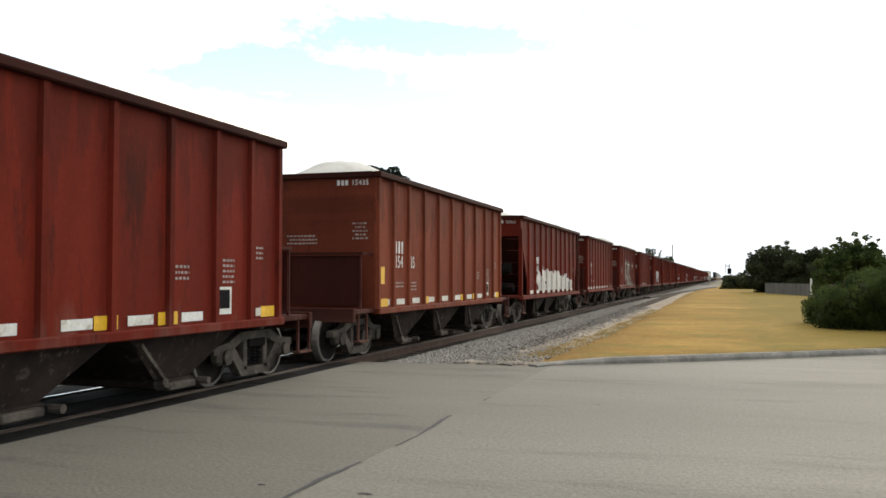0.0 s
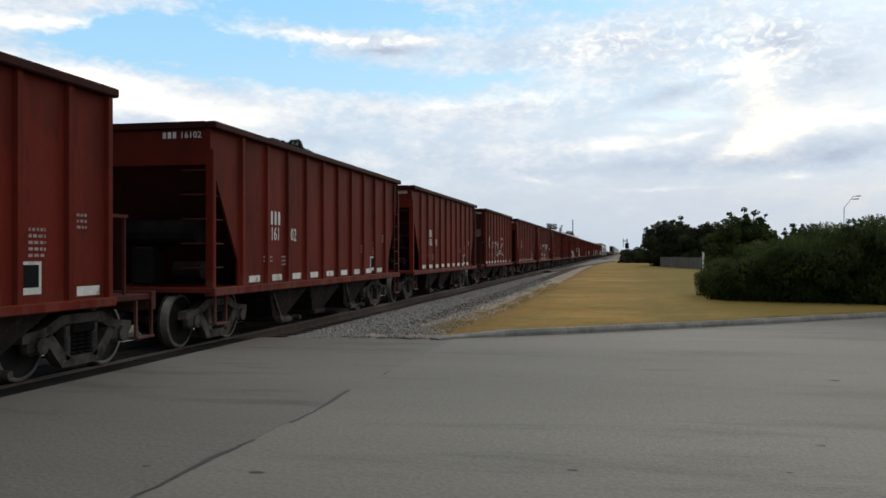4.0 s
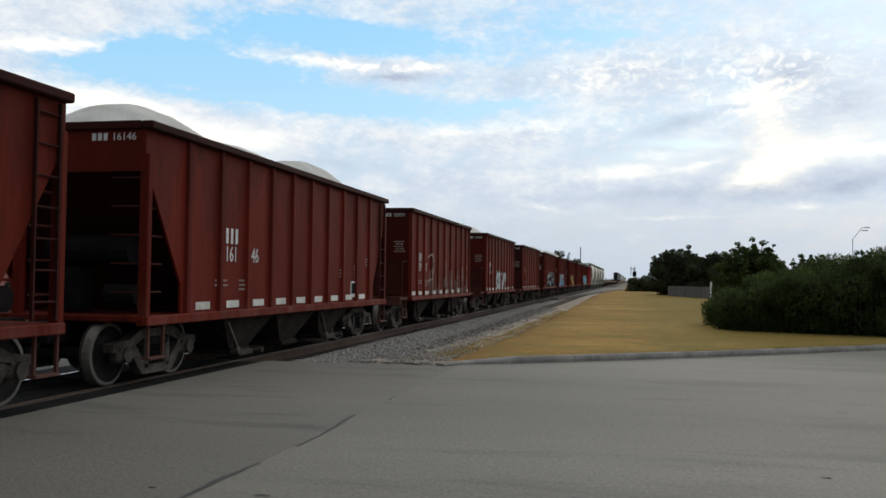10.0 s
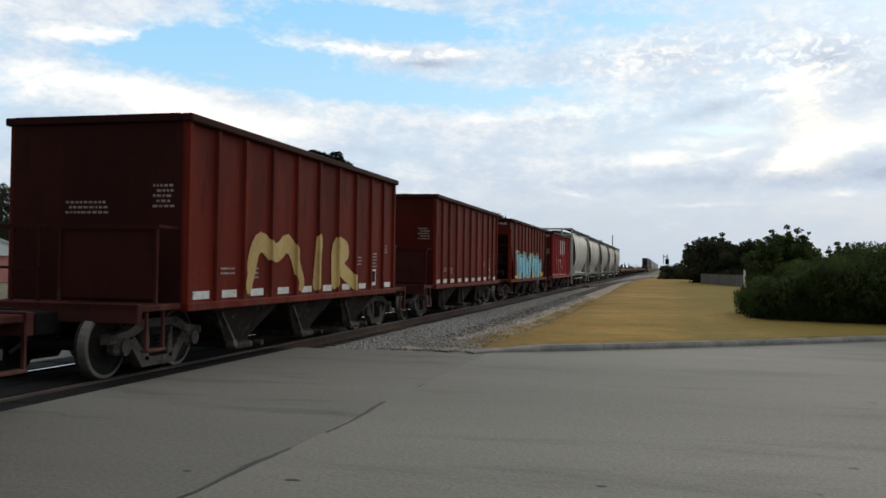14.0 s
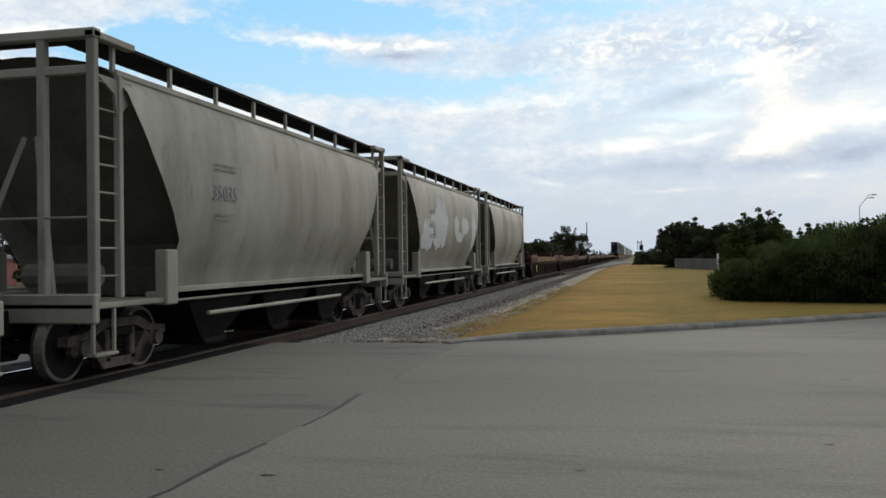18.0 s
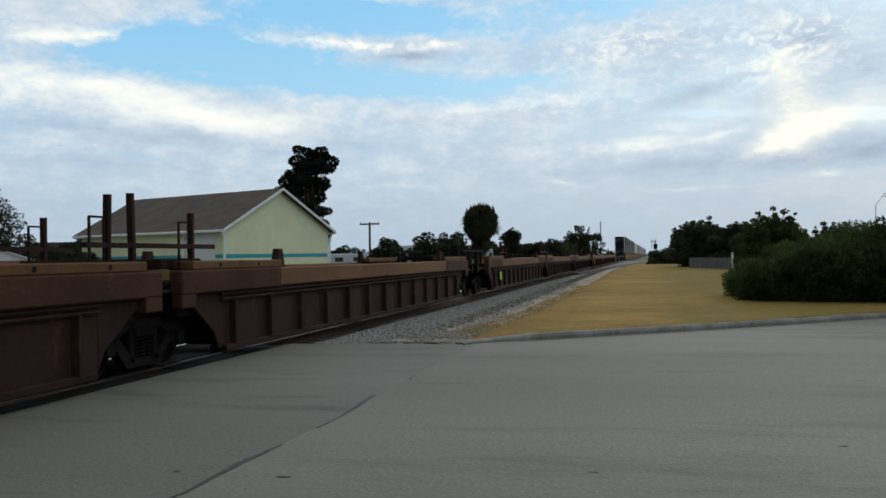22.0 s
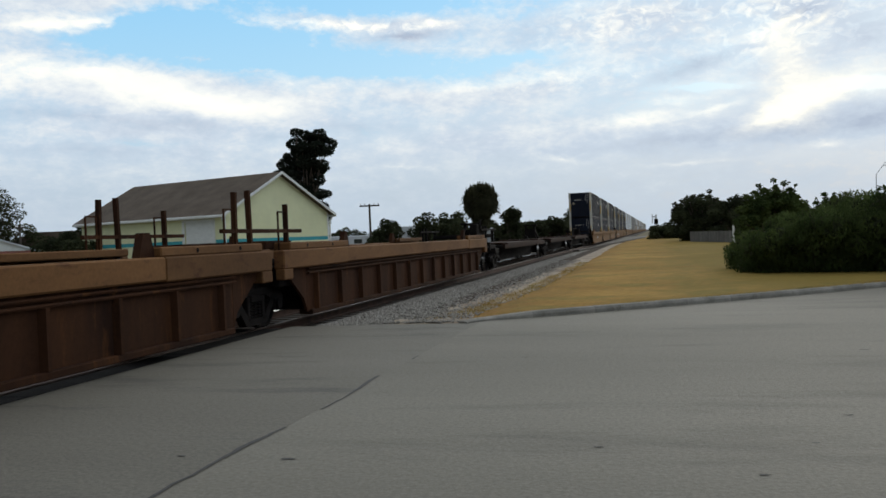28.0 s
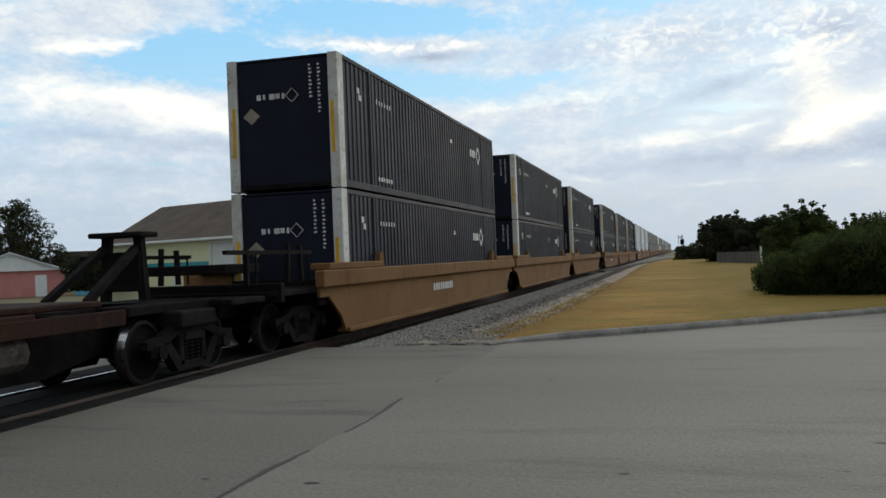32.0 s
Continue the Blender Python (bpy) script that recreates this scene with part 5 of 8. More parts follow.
silver_spray = material("silver_spray_paint", (0.50, 0.52, 0.52), (0.38, 0.40, 0.41), 0.6, scale=1.2, grain=20.0, bump=0.0)

first_f = hopper_f(7.1, oxide, "rust-red open hopper car with flat ends and outside stakes")
first_o = hopper_o(35.2, oxide, "rust-red open hopper car with sloping ends behind corner posts")
maroon_f = hopper_f(189.75, maroon, "clean maroon open hopper car with flat ends")
red_f = hopper_f(360.2, bright_red, "bright red freshly painted open hopper car")


def hopper(u, kind, label=""):
    proto = {"f": first_f, "o": first_o}[kind]
    car = copy_thing(proto, pose(TRACK_X, u, 0))
    return tagged(car, label) if label else car


# distance along the train, kind, two parts of the number, height of the load
ROSTER = [(7.1, "f", "", "", 0.35), (21.15, "f", "154", "35", 0.55), (35.2, "o", "160", "61", 0.40), (49.1, "f", "152", "75", 0.60), (63.2, "f", "158", "34", 0.60), (77.35, "f", "158", "36", 0.65), (91.5, "f", "153", "30", 0.5), (105.5, "o", "161", "02", 0.30), (119.5, "o", "160", "40", 0.30), (133.6, "f", "130", "43", 0.35), (147.7, "o", "160", "25", 0.15), (161.75, "o", "131", "13", 0.20), (175.8, "o", "160", "56", 0.40), (189.75, "m", "155", "19", 0.66), (204.0, "o", "160", "08", 0.55), (218.2, "o", "161", "12", 0.60), (232.2, "o", "161", "46", 0.78), (246.2, "f", "159", "71", 0.20), (260.5, "f", "153", "63", 0.55), (274.7, "f", "152", "57", 0.25), (288.9, "f", "157", "22", 0.60), (303.0, "f", "158", "13", 0.75), (317.3, "f", "", "", 0.45), (331.5, "f", "", "", 0.35), (345.95, "o", "132", "26", 0.25), (360.2, "r", "", "", 0.42)]
by_u = {}
for u, kind, left_no, right_no, load in ROSTER:
    if u == 7.1:
        car = first_f
    elif u == 35.2:
        car = first_o
    elif kind == "m":
        car = maroon_f
    elif kind == "r":
        car = red_f
    else:
        car = None
    by_u[u] = car
for u, kind, left_no, right_no, load in ROSTER:
    if by_u[u] is None:
        by_u[u] = hopper(u, kind)
for u, kind, left_no, right_no, load in ROSTER:
    car = by_u[u]
    CARS.append(car)
    b = 6.1 if kind == "o" else 5.05
    heap(car, b, int(u), load)
    if left_no:
        y, gap = (-3.60, 1.04) if kind == "o" and left_no[:2] == "16" else ((-4.65, 1.45) if kind == "o" else (-4.0, 0.92))
        initials(car, y + 0.02, 2.14, 0.26, 1.474, 0.18)
        part("number", text_mesh(left_no, 0.37, white_mark, 0.86), car, "white stencilled number", (1.474, y, 1.84))
        part("number", text_mesh(right_no, 0.37, white_mark, 0.86), car, "white stencilled number", (1.474, y + gap, 1.84))
        part("end_number", end_text(left_no + right_no, 0.155, white_mark), car, "white stencilled number", (0.93, -(5.054 if kind != "o" else 6.104), 3.49))
        wall_y = -(5.051 if kind != "o" else 6.101)
        bars = Shape()
        for k in range(3):
            bars.box(0.62 + 0.09 * k, 0.68 + 0.09 * k, wall_y - 0.003, wall_y, 3.49, 3.595)
        part("stencil_bar", bars.mesh("stencil_bar", white_mark), car)["kind"] = "stuff"
    plain_bars(car, int(u), [(-3.95, 1.50, 0.45, 2), (-3.05, 1.50, 0.4, 3), (2.3, 1.75, 0.3, 3), (3.4, 1.85, 0.3, 5), (4.3, 2.05, 0.2, 3)], 1.474)
    s = Shape().box(1.474, 1.480, 3.15, 3.62, 1.12, 1.5)
    part("placard_frame", s.mesh("placard_frame", post_white), car, "white framed card holder")
    part("card", Shape().box(1.4795, 1.484, 3.2, 3.57, 1.2, 1.46).mesh("card", black_mark), car)
    if kind != "o":
        s = Shape()
        g = random.Random(int(u))
        for k0, k1, z0 in ((-0.5, 0.15, 2.46), (0.96, 1.26, 2.70)):
            for r in range(3 if k0 < 0 else 5):
                k = k0 + 0.06 * (r % 2)
                while k < k1:
                    d = g.uniform(0.03, 0.08)
                    s.box(k, k + d, -5.054, -5.051, z0 - r * 0.075, z0 + 0.035 - r * 0.075)
                    k += d + 0.025
        part("stencil", s.mesh("stencil", faint_mark), car, "faded white stencilled data")["kind"] = "stuff"



def repaint(car, old, fresh):
    """Give one copied car its own shade of paint."""
    for p in car.children:
        if p.type == "MESH" and p.data.materials and p.data.materials[0] == old:
            p.data = p.data.copy()
            p.data.materials[0] = fresh


repaint(by_u[21.15], oxide, rusty_orange)
repaint(by_u[21.15], shaded_end_oxide, rusty_orange)
# grime and end shade of these three cars, both in a darker paint
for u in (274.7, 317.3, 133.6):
    repaint(by_u[u], shaded_end_oxide, oxide_dark)

# yellow reflectors of the first cars
for u in (7.1, 21.15):
    for y in (-4.6, -2.0, 1.0, 2.15, 4.65):
        part("yellow_reflector", Shape().box(1.474, 1.48, y - 0.2, y + 0.2, 1.04, 1.2).mesh("yellow_reflector", yellow_mark), by_u[u], "yellow reflector strip")
part("yellow_reflector", Shape().box(1.474, 1.48, -4.85, -4.6, 1.5, 1.85).mesh("yellow_reflector", yellow_mark), by_u[21.15], "yellow reflector patch")

# painted pieces
def white_wash(y, z):
    edge = np.interp(y, (-3.4, -2.6, 1.0, 2.6, 4.2), (1.75, 1.95, 1.85, 1.7, 1.5)) + 0.06 * np.sin(y * 3.1) + 0.05 * np.sin(y * 7.7 + 1)
    return (z < edge) & (y > -3.4 - 0.2 * np.sin(z * 9)) & (y < 4.2) & (np.sin(y * 4.1 + z * 2) * np.sin(z * 6 - y * 1.3) > -0.93)


drape(by_u[35.2], "overpaint", white_wash, -3.6, 4.4, 1.15, 2.2, 0.025, pale_spray, "chalky white overpaint", STAKES_O)
def rounded(line):
    """Cut the corners of an open line twice."""
    for _ in range(2):
        if len(line) < 3:
            break
        cut = [line[0]]
        for (a, b), (c, e) in zip(line[:-1], line[1:]):
            cut += [(a * 0.75 + c * 0.25, b * 0.75 + e * 0.25), (a * 0.25 + c * 0.75, b * 0.25 + e * 0.75)]
        line = cut + [line[-1]]
    return line


def segments(shapes, dy=0.0, curved=True):
    shapes = [rounded(line) if curved else line for line in shapes]
    return [((a + dy, b), (c + dy, e)) for line in shapes for (a, b), (c, e) in zip(line[:-1], line[1:])]


def spray(car, shapes, width, mat_, label, stakes, lift, name="graffiti", cell=0.02, dy=0.0, curved=True):
    lines = segments(shapes, dy, curved)
    ys = [p[0] for s_ in lines for p in s_]
    drape(car, name, near_lines(lines, width), min(ys) - 0.3, max(ys) + 0.3, 1.03, 2.9, cell, mat_, label, stakes, lift)


def inside(shapes):
    """Everything inside closed outlines."""
    def mask(y, z):
        on = np.zeros(y.shape, bool)
        for line in shapes:
            hit = np.zeros(y.shape, bool)
            for (a, b), (c, e) in zip(line, line[1:] + line[:1]):
                if b != e:
                    hit ^= ((b > z) != (e > z)) & (y < (c - a) * (z - b) / (e - b) + a)
            on |= hit
        return on
    return mask


def below(top, low=1.04, rough=0.03):
    """Everything under a jagged upper edge."""
    ys, zs = [p[0] for p in top], [p[1] for p in top]
    return lambda y, z: (y > ys[0]) & (y < ys[-1]) & (z > low) & (z < np.interp(y, ys, zs) + rough * np.sin(y * 17) * np.sin(z * 13))


# faded outlined letters
LOOPS = [[(-1.6, 2.6), (-0.85, 2.7), (-0.6, 2.3), (-0.8, 1.75), (-1.15, 1.7), (-1.5, 1.8), (-1.25, 2.2), (-1.6, 2.6)], [(-1.8, 2.15), (-1.45, 1.9), (-1.8, 1.55), (-2.0, 1.15)], [(-0.6, 2.15), (-0.8, 1.65), (-0.45, 1.1)], [(-0.35, 2.55), (0.4, 2.65), (0.35, 2.25), (-0.1, 2.3), (-0.2, 2.05), (0.05, 1.15)], [(0.55, 2.55), (0.95, 2.55), (0.85, 2.0), (1.2, 1.3), (0.5, 1.15)], [(1.45, 2.5), (1.35, 1.85), (2.0, 1.1)], [(2.95, 2.5), (3.5, 2.5), (3.6, 1.15), (2.75, 1.1)]]
car = by_u[63.2]
spray(car, LOOPS, 0.26, olive_spray, "faded olive graffiti fill", STAKES_Y, 0.005, "graffiti_fill", 0.022, 0.1)
spray(car, LOOPS, 0.028, pale_spray, "pale outlined graffiti letters", STAKES_Y, 0.009)
spray(car, LOOPS[1:5], 0.024, pale_spray, "pale outlined graffiti letters", STAKES_Y, 0.010, "graffiti", 0.02, 0.32)
tag(by_u[91.5], 12, -1.4, 1.6, 1.3, 2.3, 3, pale_spray, None, "white painted block letters", 0.12)
SCRAWL = [[(-2.5, 1.25), (-2.55, 1.55), (-2.45, 1.9), (-2.5, 2.25), (-2.25, 1.95)], [(-2.05, 2.0), (-1.85, 1.7), (-2.05, 1.5), (-1.6, 1.25)], [(-1.65, 2.15), (-1.45, 1.8), (-1.0, 1.3)], [(-1.6, 2.15), (-1.1, 2.05), (-1.0, 1.75), (-0.7, 1.6)], [(-0.8, 1.1), (-0.65, 1.6), (0.1, 1.5), (-0.25, 1.9), (-0.6, 2.3), (-0.85, 1.95)], [(0.2, 1.25), (0.1, 1.95), (0.5, 1.6)], [(0.65, 1.85), (1.15, 2.1), (1.05, 2.4), (0.65, 2.4), (0.6, 2.15), (0.9, 1.95), (0.85, 1.65), (1.25, 1.3)]]
spray(by_u[133.6], SCRAWL, 0.024, pale_spray, "thin white scrawled lines", STAKES_Y, 0.006, "scrawl")
THIN_WEST = [[(-2.35, 2.14), (-1.81, 2.26)], [(-1.81, 2.31), (-1.71, 2.07), (-1.51, 1.94), (-1.43, 1.62)], [(-1.51, 2.19), (-0.86, 2.23), (-0.49, 2.21)], [(-2.43, 1.52), (-2.25, 1.57)], [(-2.84, 1.04), (-2.88, 1.4), (-2.65, 1.52), (-2.5, 1.57)], [(-3.03, 1.48), (-2.48, 1.49)], [(-0.96, 1.9), (-0.89, 1.62), (-0.94, 1.36), (-0.92, 1.07)], [(-0.89, 1.62), (-0.71, 1.47), (-0.68, 1.28), (-0.7, 1.04)], [(-0.42, 2.01), (-0.23, 1.51)]]
THIN_EAST = [[(-0.17, 2.25), (0.33, 2.3), (0.56, 2.24)], [(0.61, 2.09), (0.7, 1.71), (0.84, 1.46), (0.77, 1.04)], [(0.61, 2.11), (1.16, 2.13)], [(1.12, 2.11), (1.28, 1.63), (1.37, 1.05)], [(1.68, 1.9), (1.69, 2.2), (1.87, 2.27), (2.21, 2.28), (2.49, 2.21)], [(1.83, 2.23), (1.92, 1.72), (1.9, 1.08)], [(2.55, 1.63), (2.77, 1.24)], [(2.71, 1.83), (2.82, 2.02), (3.05, 1.78)], [(4.29, 1.96), (4.79, 1.86)], [(-0.37, 1.52), (0.22, 1.51)], [(-0.36, 1.36), (0.23, 1.35)]]
THICK = [[(-2.31, 1.92), (-2.24, 1.69), (-2.16, 1.42), (-2.09, 1.22)], [(-0.17, 2.22), (-0.14, 1.63), (-0.11, 1.04)], [(1.36, 2.2), (1.33, 1.81)], [(0.83, 1.46), (0.82, 1.24)], [(1.99, 1.4), (1.96, 1.17)]]
spray(by_u[161.75], THIN_WEST + THIN_EAST, 0.026, pale_spray, "white outlined graffiti letters", STAKES_O, 0.006, cell=0.016, curved=False)
spray(by_u[161.75], THICK, 0.055, pale_spray, "white outlined graffiti letters", STAKES_O, 0.008, cell=0.016, curved=False)

# silver letters with dark cuts
car = by_u[204.0]
EDGE_SHAPE = [[(-2.01, 1.93), (-1.9, 2.04), (-1.47, 2.09), (-1.42, 1.92), (-0.99, 1.85), (-0.45, 1.78), (-0.38, 1.91), (-0.04, 1.9), (0.19, 1.72), (0.42, 1.85), (0.86, 1.92), (1.17, 1.97), (1.63, 2.1), (1.61, 1.78), (1.85, 1.76), (2.08, 1.57), (2.51, 1.09), (1.68, 1.04), (-1.78, 1.04), (-1.95, 1.04), (-1.94, 1.34), (-1.46, 1.51), (-1.84, 1.56)]]
SILVER_SHAPE = [[(-1.91, 1.99), (-1.48, 2.02), (-1.46, 1.86), (-0.46, 1.71), (-0.4, 1.87), (-0.25, 1.9), (-0.04, 1.85), (0.13, 1.68), (0.26, 1.64), (0.37, 1.8), (0.61, 1.82), (0.87, 1.85), (0.99, 1.91), (1.22, 1.88), (1.39, 1.74), (1.73, 1.76), (1.97, 1.62), (2.23, 1.4), (2.43, 1.1), (1.67, 1.06), (0.57, 1.04), (-0.78, 1.04), (-1.68, 1.04), (-1.82, 1.06), (-1.74, 1.3), (-1.4, 1.48), (-1.43, 1.57), (-1.82, 1.61)]]
CUT_SHAPES = [[(-0.8, 1.37), (-0.38, 1.35), (-0.37, 1.19), (-0.67, 1.19)], [(-0.92, 1.53), (-0.8, 1.55), (-0.77, 1.48), (-0.89, 1.47)], [(-0.15, 1.75), (-0.09, 1.73), (-0.01, 1.53), (-0.08, 1.48)], [(-0.28, 1.42), (-0.07, 1.34), (0.13, 1.57), (0.17, 1.51), (-0.04, 1.27)], [(1.01, 1.41), (1.49, 1.53), (1.76, 1.52), (1.74, 1.44), (1.13, 1.37)], [(1.72, 1.62), (1.86, 1.57), (1.94, 1.31), (1.77, 1.21)], [(-1.4, 1.54), (-1.32, 1.51), (-1.23, 1.36), (-1.31, 1.37)], [(0.75, 1.79), (0.87, 1.73), (0.85, 1.5), (0.67, 1.43), (0.88, 1.44), (1.0, 1.47), (0.93, 1.75)], [(0.95, 1.31), (1.04, 1.29), (1.08, 1.06), (0.99, 1.05)], [(-1.96, 1.34), (-1.76, 1.37), (-1.79, 1.2), (-1.7, 1.05), (-1.93, 1.06)], [(-0.72, 1.56), (-0.45, 1.67), (-0.42, 1.56)]]
BROWN_SHAPE = [[(0.23, 1.06), (0.31, 1.22), (0.47, 1.32), (0.68, 1.33), (0.66, 1.08)]]
CUT_LINES = [[(-0.38, 1.46), (-0.23, 1.34), (-0.09, 1.12)], [(-0.63, 1.63), (-0.44, 1.53)], [(-1.45, 1.86), (-1.39, 1.06)], [(1.33, 1.36), (1.69, 1.4), (1.71, 1.06)]]
drape(car, "graffiti_outline", inside(EDGE_SHAPE), -2.6, 2.9, 1.03, 2.5, 0.018, black_mark, "dark graffiti edge", STAKES_O, 0.004)
drape(car, "graffiti", inside(SILVER_SHAPE), -2.6, 2.9, 1.03, 2.5, 0.018, silver_spray, "silver graffiti letters with dark edges", STAKES_O, 0.007)
drape(car, "graffiti_cut", inside(CUT_SHAPES), -2.6, 2.9, 1.03, 2.5, 0.018, black_mark, "dark graffiti cuts", STAKES_O, 0.010)
drape(car, "graffiti_shadow", inside(BROWN_SHAPE), -2.6, 2.9, 1.03, 2.5, 0.018, olive_spray, "brown graffiti shadow", STAKES_O, 0.010)
spray(car, CUT_LINES, 0.02, black_mark, "dark graffiti cuts", STAKES_O, 0.011, "graffiti_cut", 0.018)
spray(car, [[(4.05, 2.3), (4.4, 1.9), (4.1, 1.7), (4.55, 1.15)], [(1.65, 2.05), (2.15, 1.95)], [(-2.5, 1.75), (-2.2, 1.6)]], 0.11, ochre_spray, "ochre graffiti strokes", STAKES_O, 0.006, "graffiti_shadow")
spray(car, [[(3.0, 2.1), (3.2, 1.8), (2.95, 1.6)], [(3.1, 1.5), (3.1, 1.25)]], 0.1, pale_spray, "small pale scrawl", STAKES_O, 0.006)
tag(by_u[218.2], 16, 2.2, 4.2, 1.15, 2.1, 3, pale_spray, None, "pale graffiti letters", 0.17, STAKES_O)
tag(by_u[218.2], 26, -4.8, -3.8, 1.7, 2.4, 3, pale_spray, None, "white scrawl", 0.05, STAKES_O)


def chalk_runs(y, z):
    top = 1.75 + 0.22 * np.sin(y * 2.3) + 0.12 * np.sin(y * 7.1 + 1.0)
    runs = np.sin(y * 13.0 + 0.8 * np.sin(z * 5.0)) + 0.8 * np.sin(y * 5.7 + 1.2) + 0.5 * np.sin(y * 29.0 + z * 3.0)
    return (z < top) & (runs > 0.35 + 0.5 * (z - 1.1))


drape(by_u[246.2], "graffiti_fill", chalk_runs, -3.0, 4.7, 1.06, 2.3, 0.022, misty, "misty chalky streaks over the lower side", STAKES_Y, 0.005)
spray(by_u[246.2], [[(-2.6, 2.3), (-2.0, 2.45), (-1.6, 2.1), (-2.0, 1.6), (-2.6, 1.5)], [(0.2, 2.3), (0.5, 1.2)], [(1.2, 2.2), (1.5, 1.2)], [(2.2, 1.9), (2.2, 1.2), (3.0, 1.2)]], 0.03, faint_mark, "faint pale graffiti lines", STAKES_Y, 0.009, "scrawl")
spray(by_u[260.5], [[(-1.3, 1.9), (-1.6, 1.5), (-1.2, 1.15), (-0.95, 1.5), (-1.3, 1.9)], [(-0.75, 1.95), (-0.45, 1.85), (-0.35, 1.3), (-0.75, 1.15)], [(0.05, 1.85), (0.3, 1.2), (0.45, 1.5), (0.8, 1.15), (0.95, 1.8)], [(1.1, 1.85), (1.7, 1.8), (1.55, 1.5), (1.25, 1.5), (1.25, 1.15)]], 0.12, silver_spray, "silver graffiti letters", STAKES_Y, 0.006)

# black letters with silver edges
car = by_u[288.9]
BLACK_SHAPE = [[(-2.74, 1.78), (-2.48, 2.03), (-2.06, 1.97), (-1.76, 2.13), (-1.55, 1.99), (-1.39, 2.25), (-0.94, 2.19), (-0.9, 2.26), (-0.6, 2.12), (-0.55, 1.91), (-0.45, 2.06), (-0.22, 2.14), (-0.18, 1.89), (0.09, 1.99), (0.32, 2.15), (0.62, 2.2), (0.69, 2.39), (1.17, 2.2), (1.26, 1.9), (1.72, 2.03), (1.83, 2.23), (2.29, 2.18), (2.23, 1.88), (2.44, 1.69), (2.73, 1.68), (2.78, 2.22), (3.36, 2.15), (3.32, 1.68), (3.71, 1.61), (3.96, 1.41), (3.97, 1.13), (3.73, 1.04), (1.75, 1.04), (-1.56, 1.04), (-2.71, 1.04)]]
EDGES_WEST = [[(-1.57, 1.93), (-1.43, 2.06), (-1.37, 2.23), (-1.01, 2.21), (-0.92, 2.24), (-0.65, 2.1), (-0.58, 1.91), (-0.39, 1.71), (-0.02, 1.1)], [(-1.55, 1.82), (-1.3, 1.94), (-0.98, 2.03)], [(-0.57, 1.91), (-0.45, 2.03), (-0.24, 2.11), (-0.2, 1.85), (0.1, 1.95)], [(0.09, 2.0), (0.26, 2.11), (0.52, 2.16)], [(0.65, 2.13), (0.72, 2.34), (1.12, 2.16), (1.18, 1.97), (1.26, 1.86), (1.72, 2.0), (2.06, 1.94)], [(0.65, 2.08), (1.15, 2.04)], [(1.75, 2.03), (1.83, 2.19), (2.28, 2.13)]]
EDGES_EAST = [[(1.27, 1.76), (1.59, 1.55), (1.77, 1.35), (1.83, 1.04)], [(1.81, 1.59), (2.28, 1.61), (2.44, 1.72), (2.73, 1.64), (3.02, 1.44), (2.98, 1.04)], [(2.81, 1.68), (2.81, 2.18), (3.33, 2.12)], [(2.85, 2.03), (3.35, 1.98)], [(3.05, 1.51), (3.42, 1.6), (3.78, 1.5), (3.9, 1.27), (3.73, 1.04)], [(0.34, 1.51), (0.77, 1.56), (0.8, 1.44), (0.72, 1.04)], [(-1.06, 1.45), (-1.39, 1.35)], [(-0.97, 1.45), (-0.82, 1.23), (-0.84, 1.08)], [(-2.05, 1.86), (-1.81, 1.46), (-1.96, 1.12)], [(-2.41, 1.9), (-2.2, 1.96), (-2.12, 1.63), (-2.32, 1.14)], [(-1.75, 2.04), (-1.66, 1.58), (-1.48, 1.1)]]
SLABS = [[(-1.36, 2.15), (-1.21, 2.1), (-1.06, 1.99), (-1.16, 1.76), (-1.28, 1.46), (-1.39, 1.37), (-1.3, 1.82)], [(-0.91, 2.15), (-0.8, 2.03), (-0.63, 1.58), (-0.92, 1.57), (-0.88, 1.83)], [(0.14, 1.69), (0.53, 2.11), (0.69, 1.95), (0.8, 1.66), (0.54, 1.72), (0.46, 1.51), (0.28, 1.58)], [(2.86, 1.98), (3.13, 1.77), (3.05, 1.46), (2.73, 1.61)], [(1.76, 1.75), (2.0, 1.77), (2.07, 1.63), (1.81, 1.59)], [(-0.22, 1.45), (0.17, 1.55), (0.0, 1.39), (0.16, 1.09), (-0.05, 1.14)], [(1.82, 1.19), (1.89, 1.36), (2.28, 1.51), (2.61, 1.42), (2.12, 1.36)], [(-0.72, 1.05), (-0.52, 1.25), (-0.45, 1.07)], [(1.02, 1.78), (1.16, 1.74), (1.23, 1.51), (1.05, 1.62)], [(-2.27, 1.79), (-2.06, 1.91), (-2.12, 1.46)]]
drape(car, "graffiti", inside(BLACK_SHAPE), -3.9, 4.4, 1.03, 2.6, 0.018, black_mark, "black graffiti letters with silver edges", STAKES_Y, 0.005)
spray(car, EDGES_WEST + EDGES_EAST, 0.024, silver_spray, "silver graffiti edges", STAKES_Y, 0.009, "graffiti_edge", 0.018)
drape(car, "graffiti_highlight", inside(SLABS), -3.9, 4.4, 1.03, 2.6, 0.018, silver_spray, "silver graffiti flats", STAKES_Y, 0.011)
tag(car, 39, 4.2, 4.7, 1.15, 2.0, 1, pale_spray, None, "small pale scrawl", 0.06)

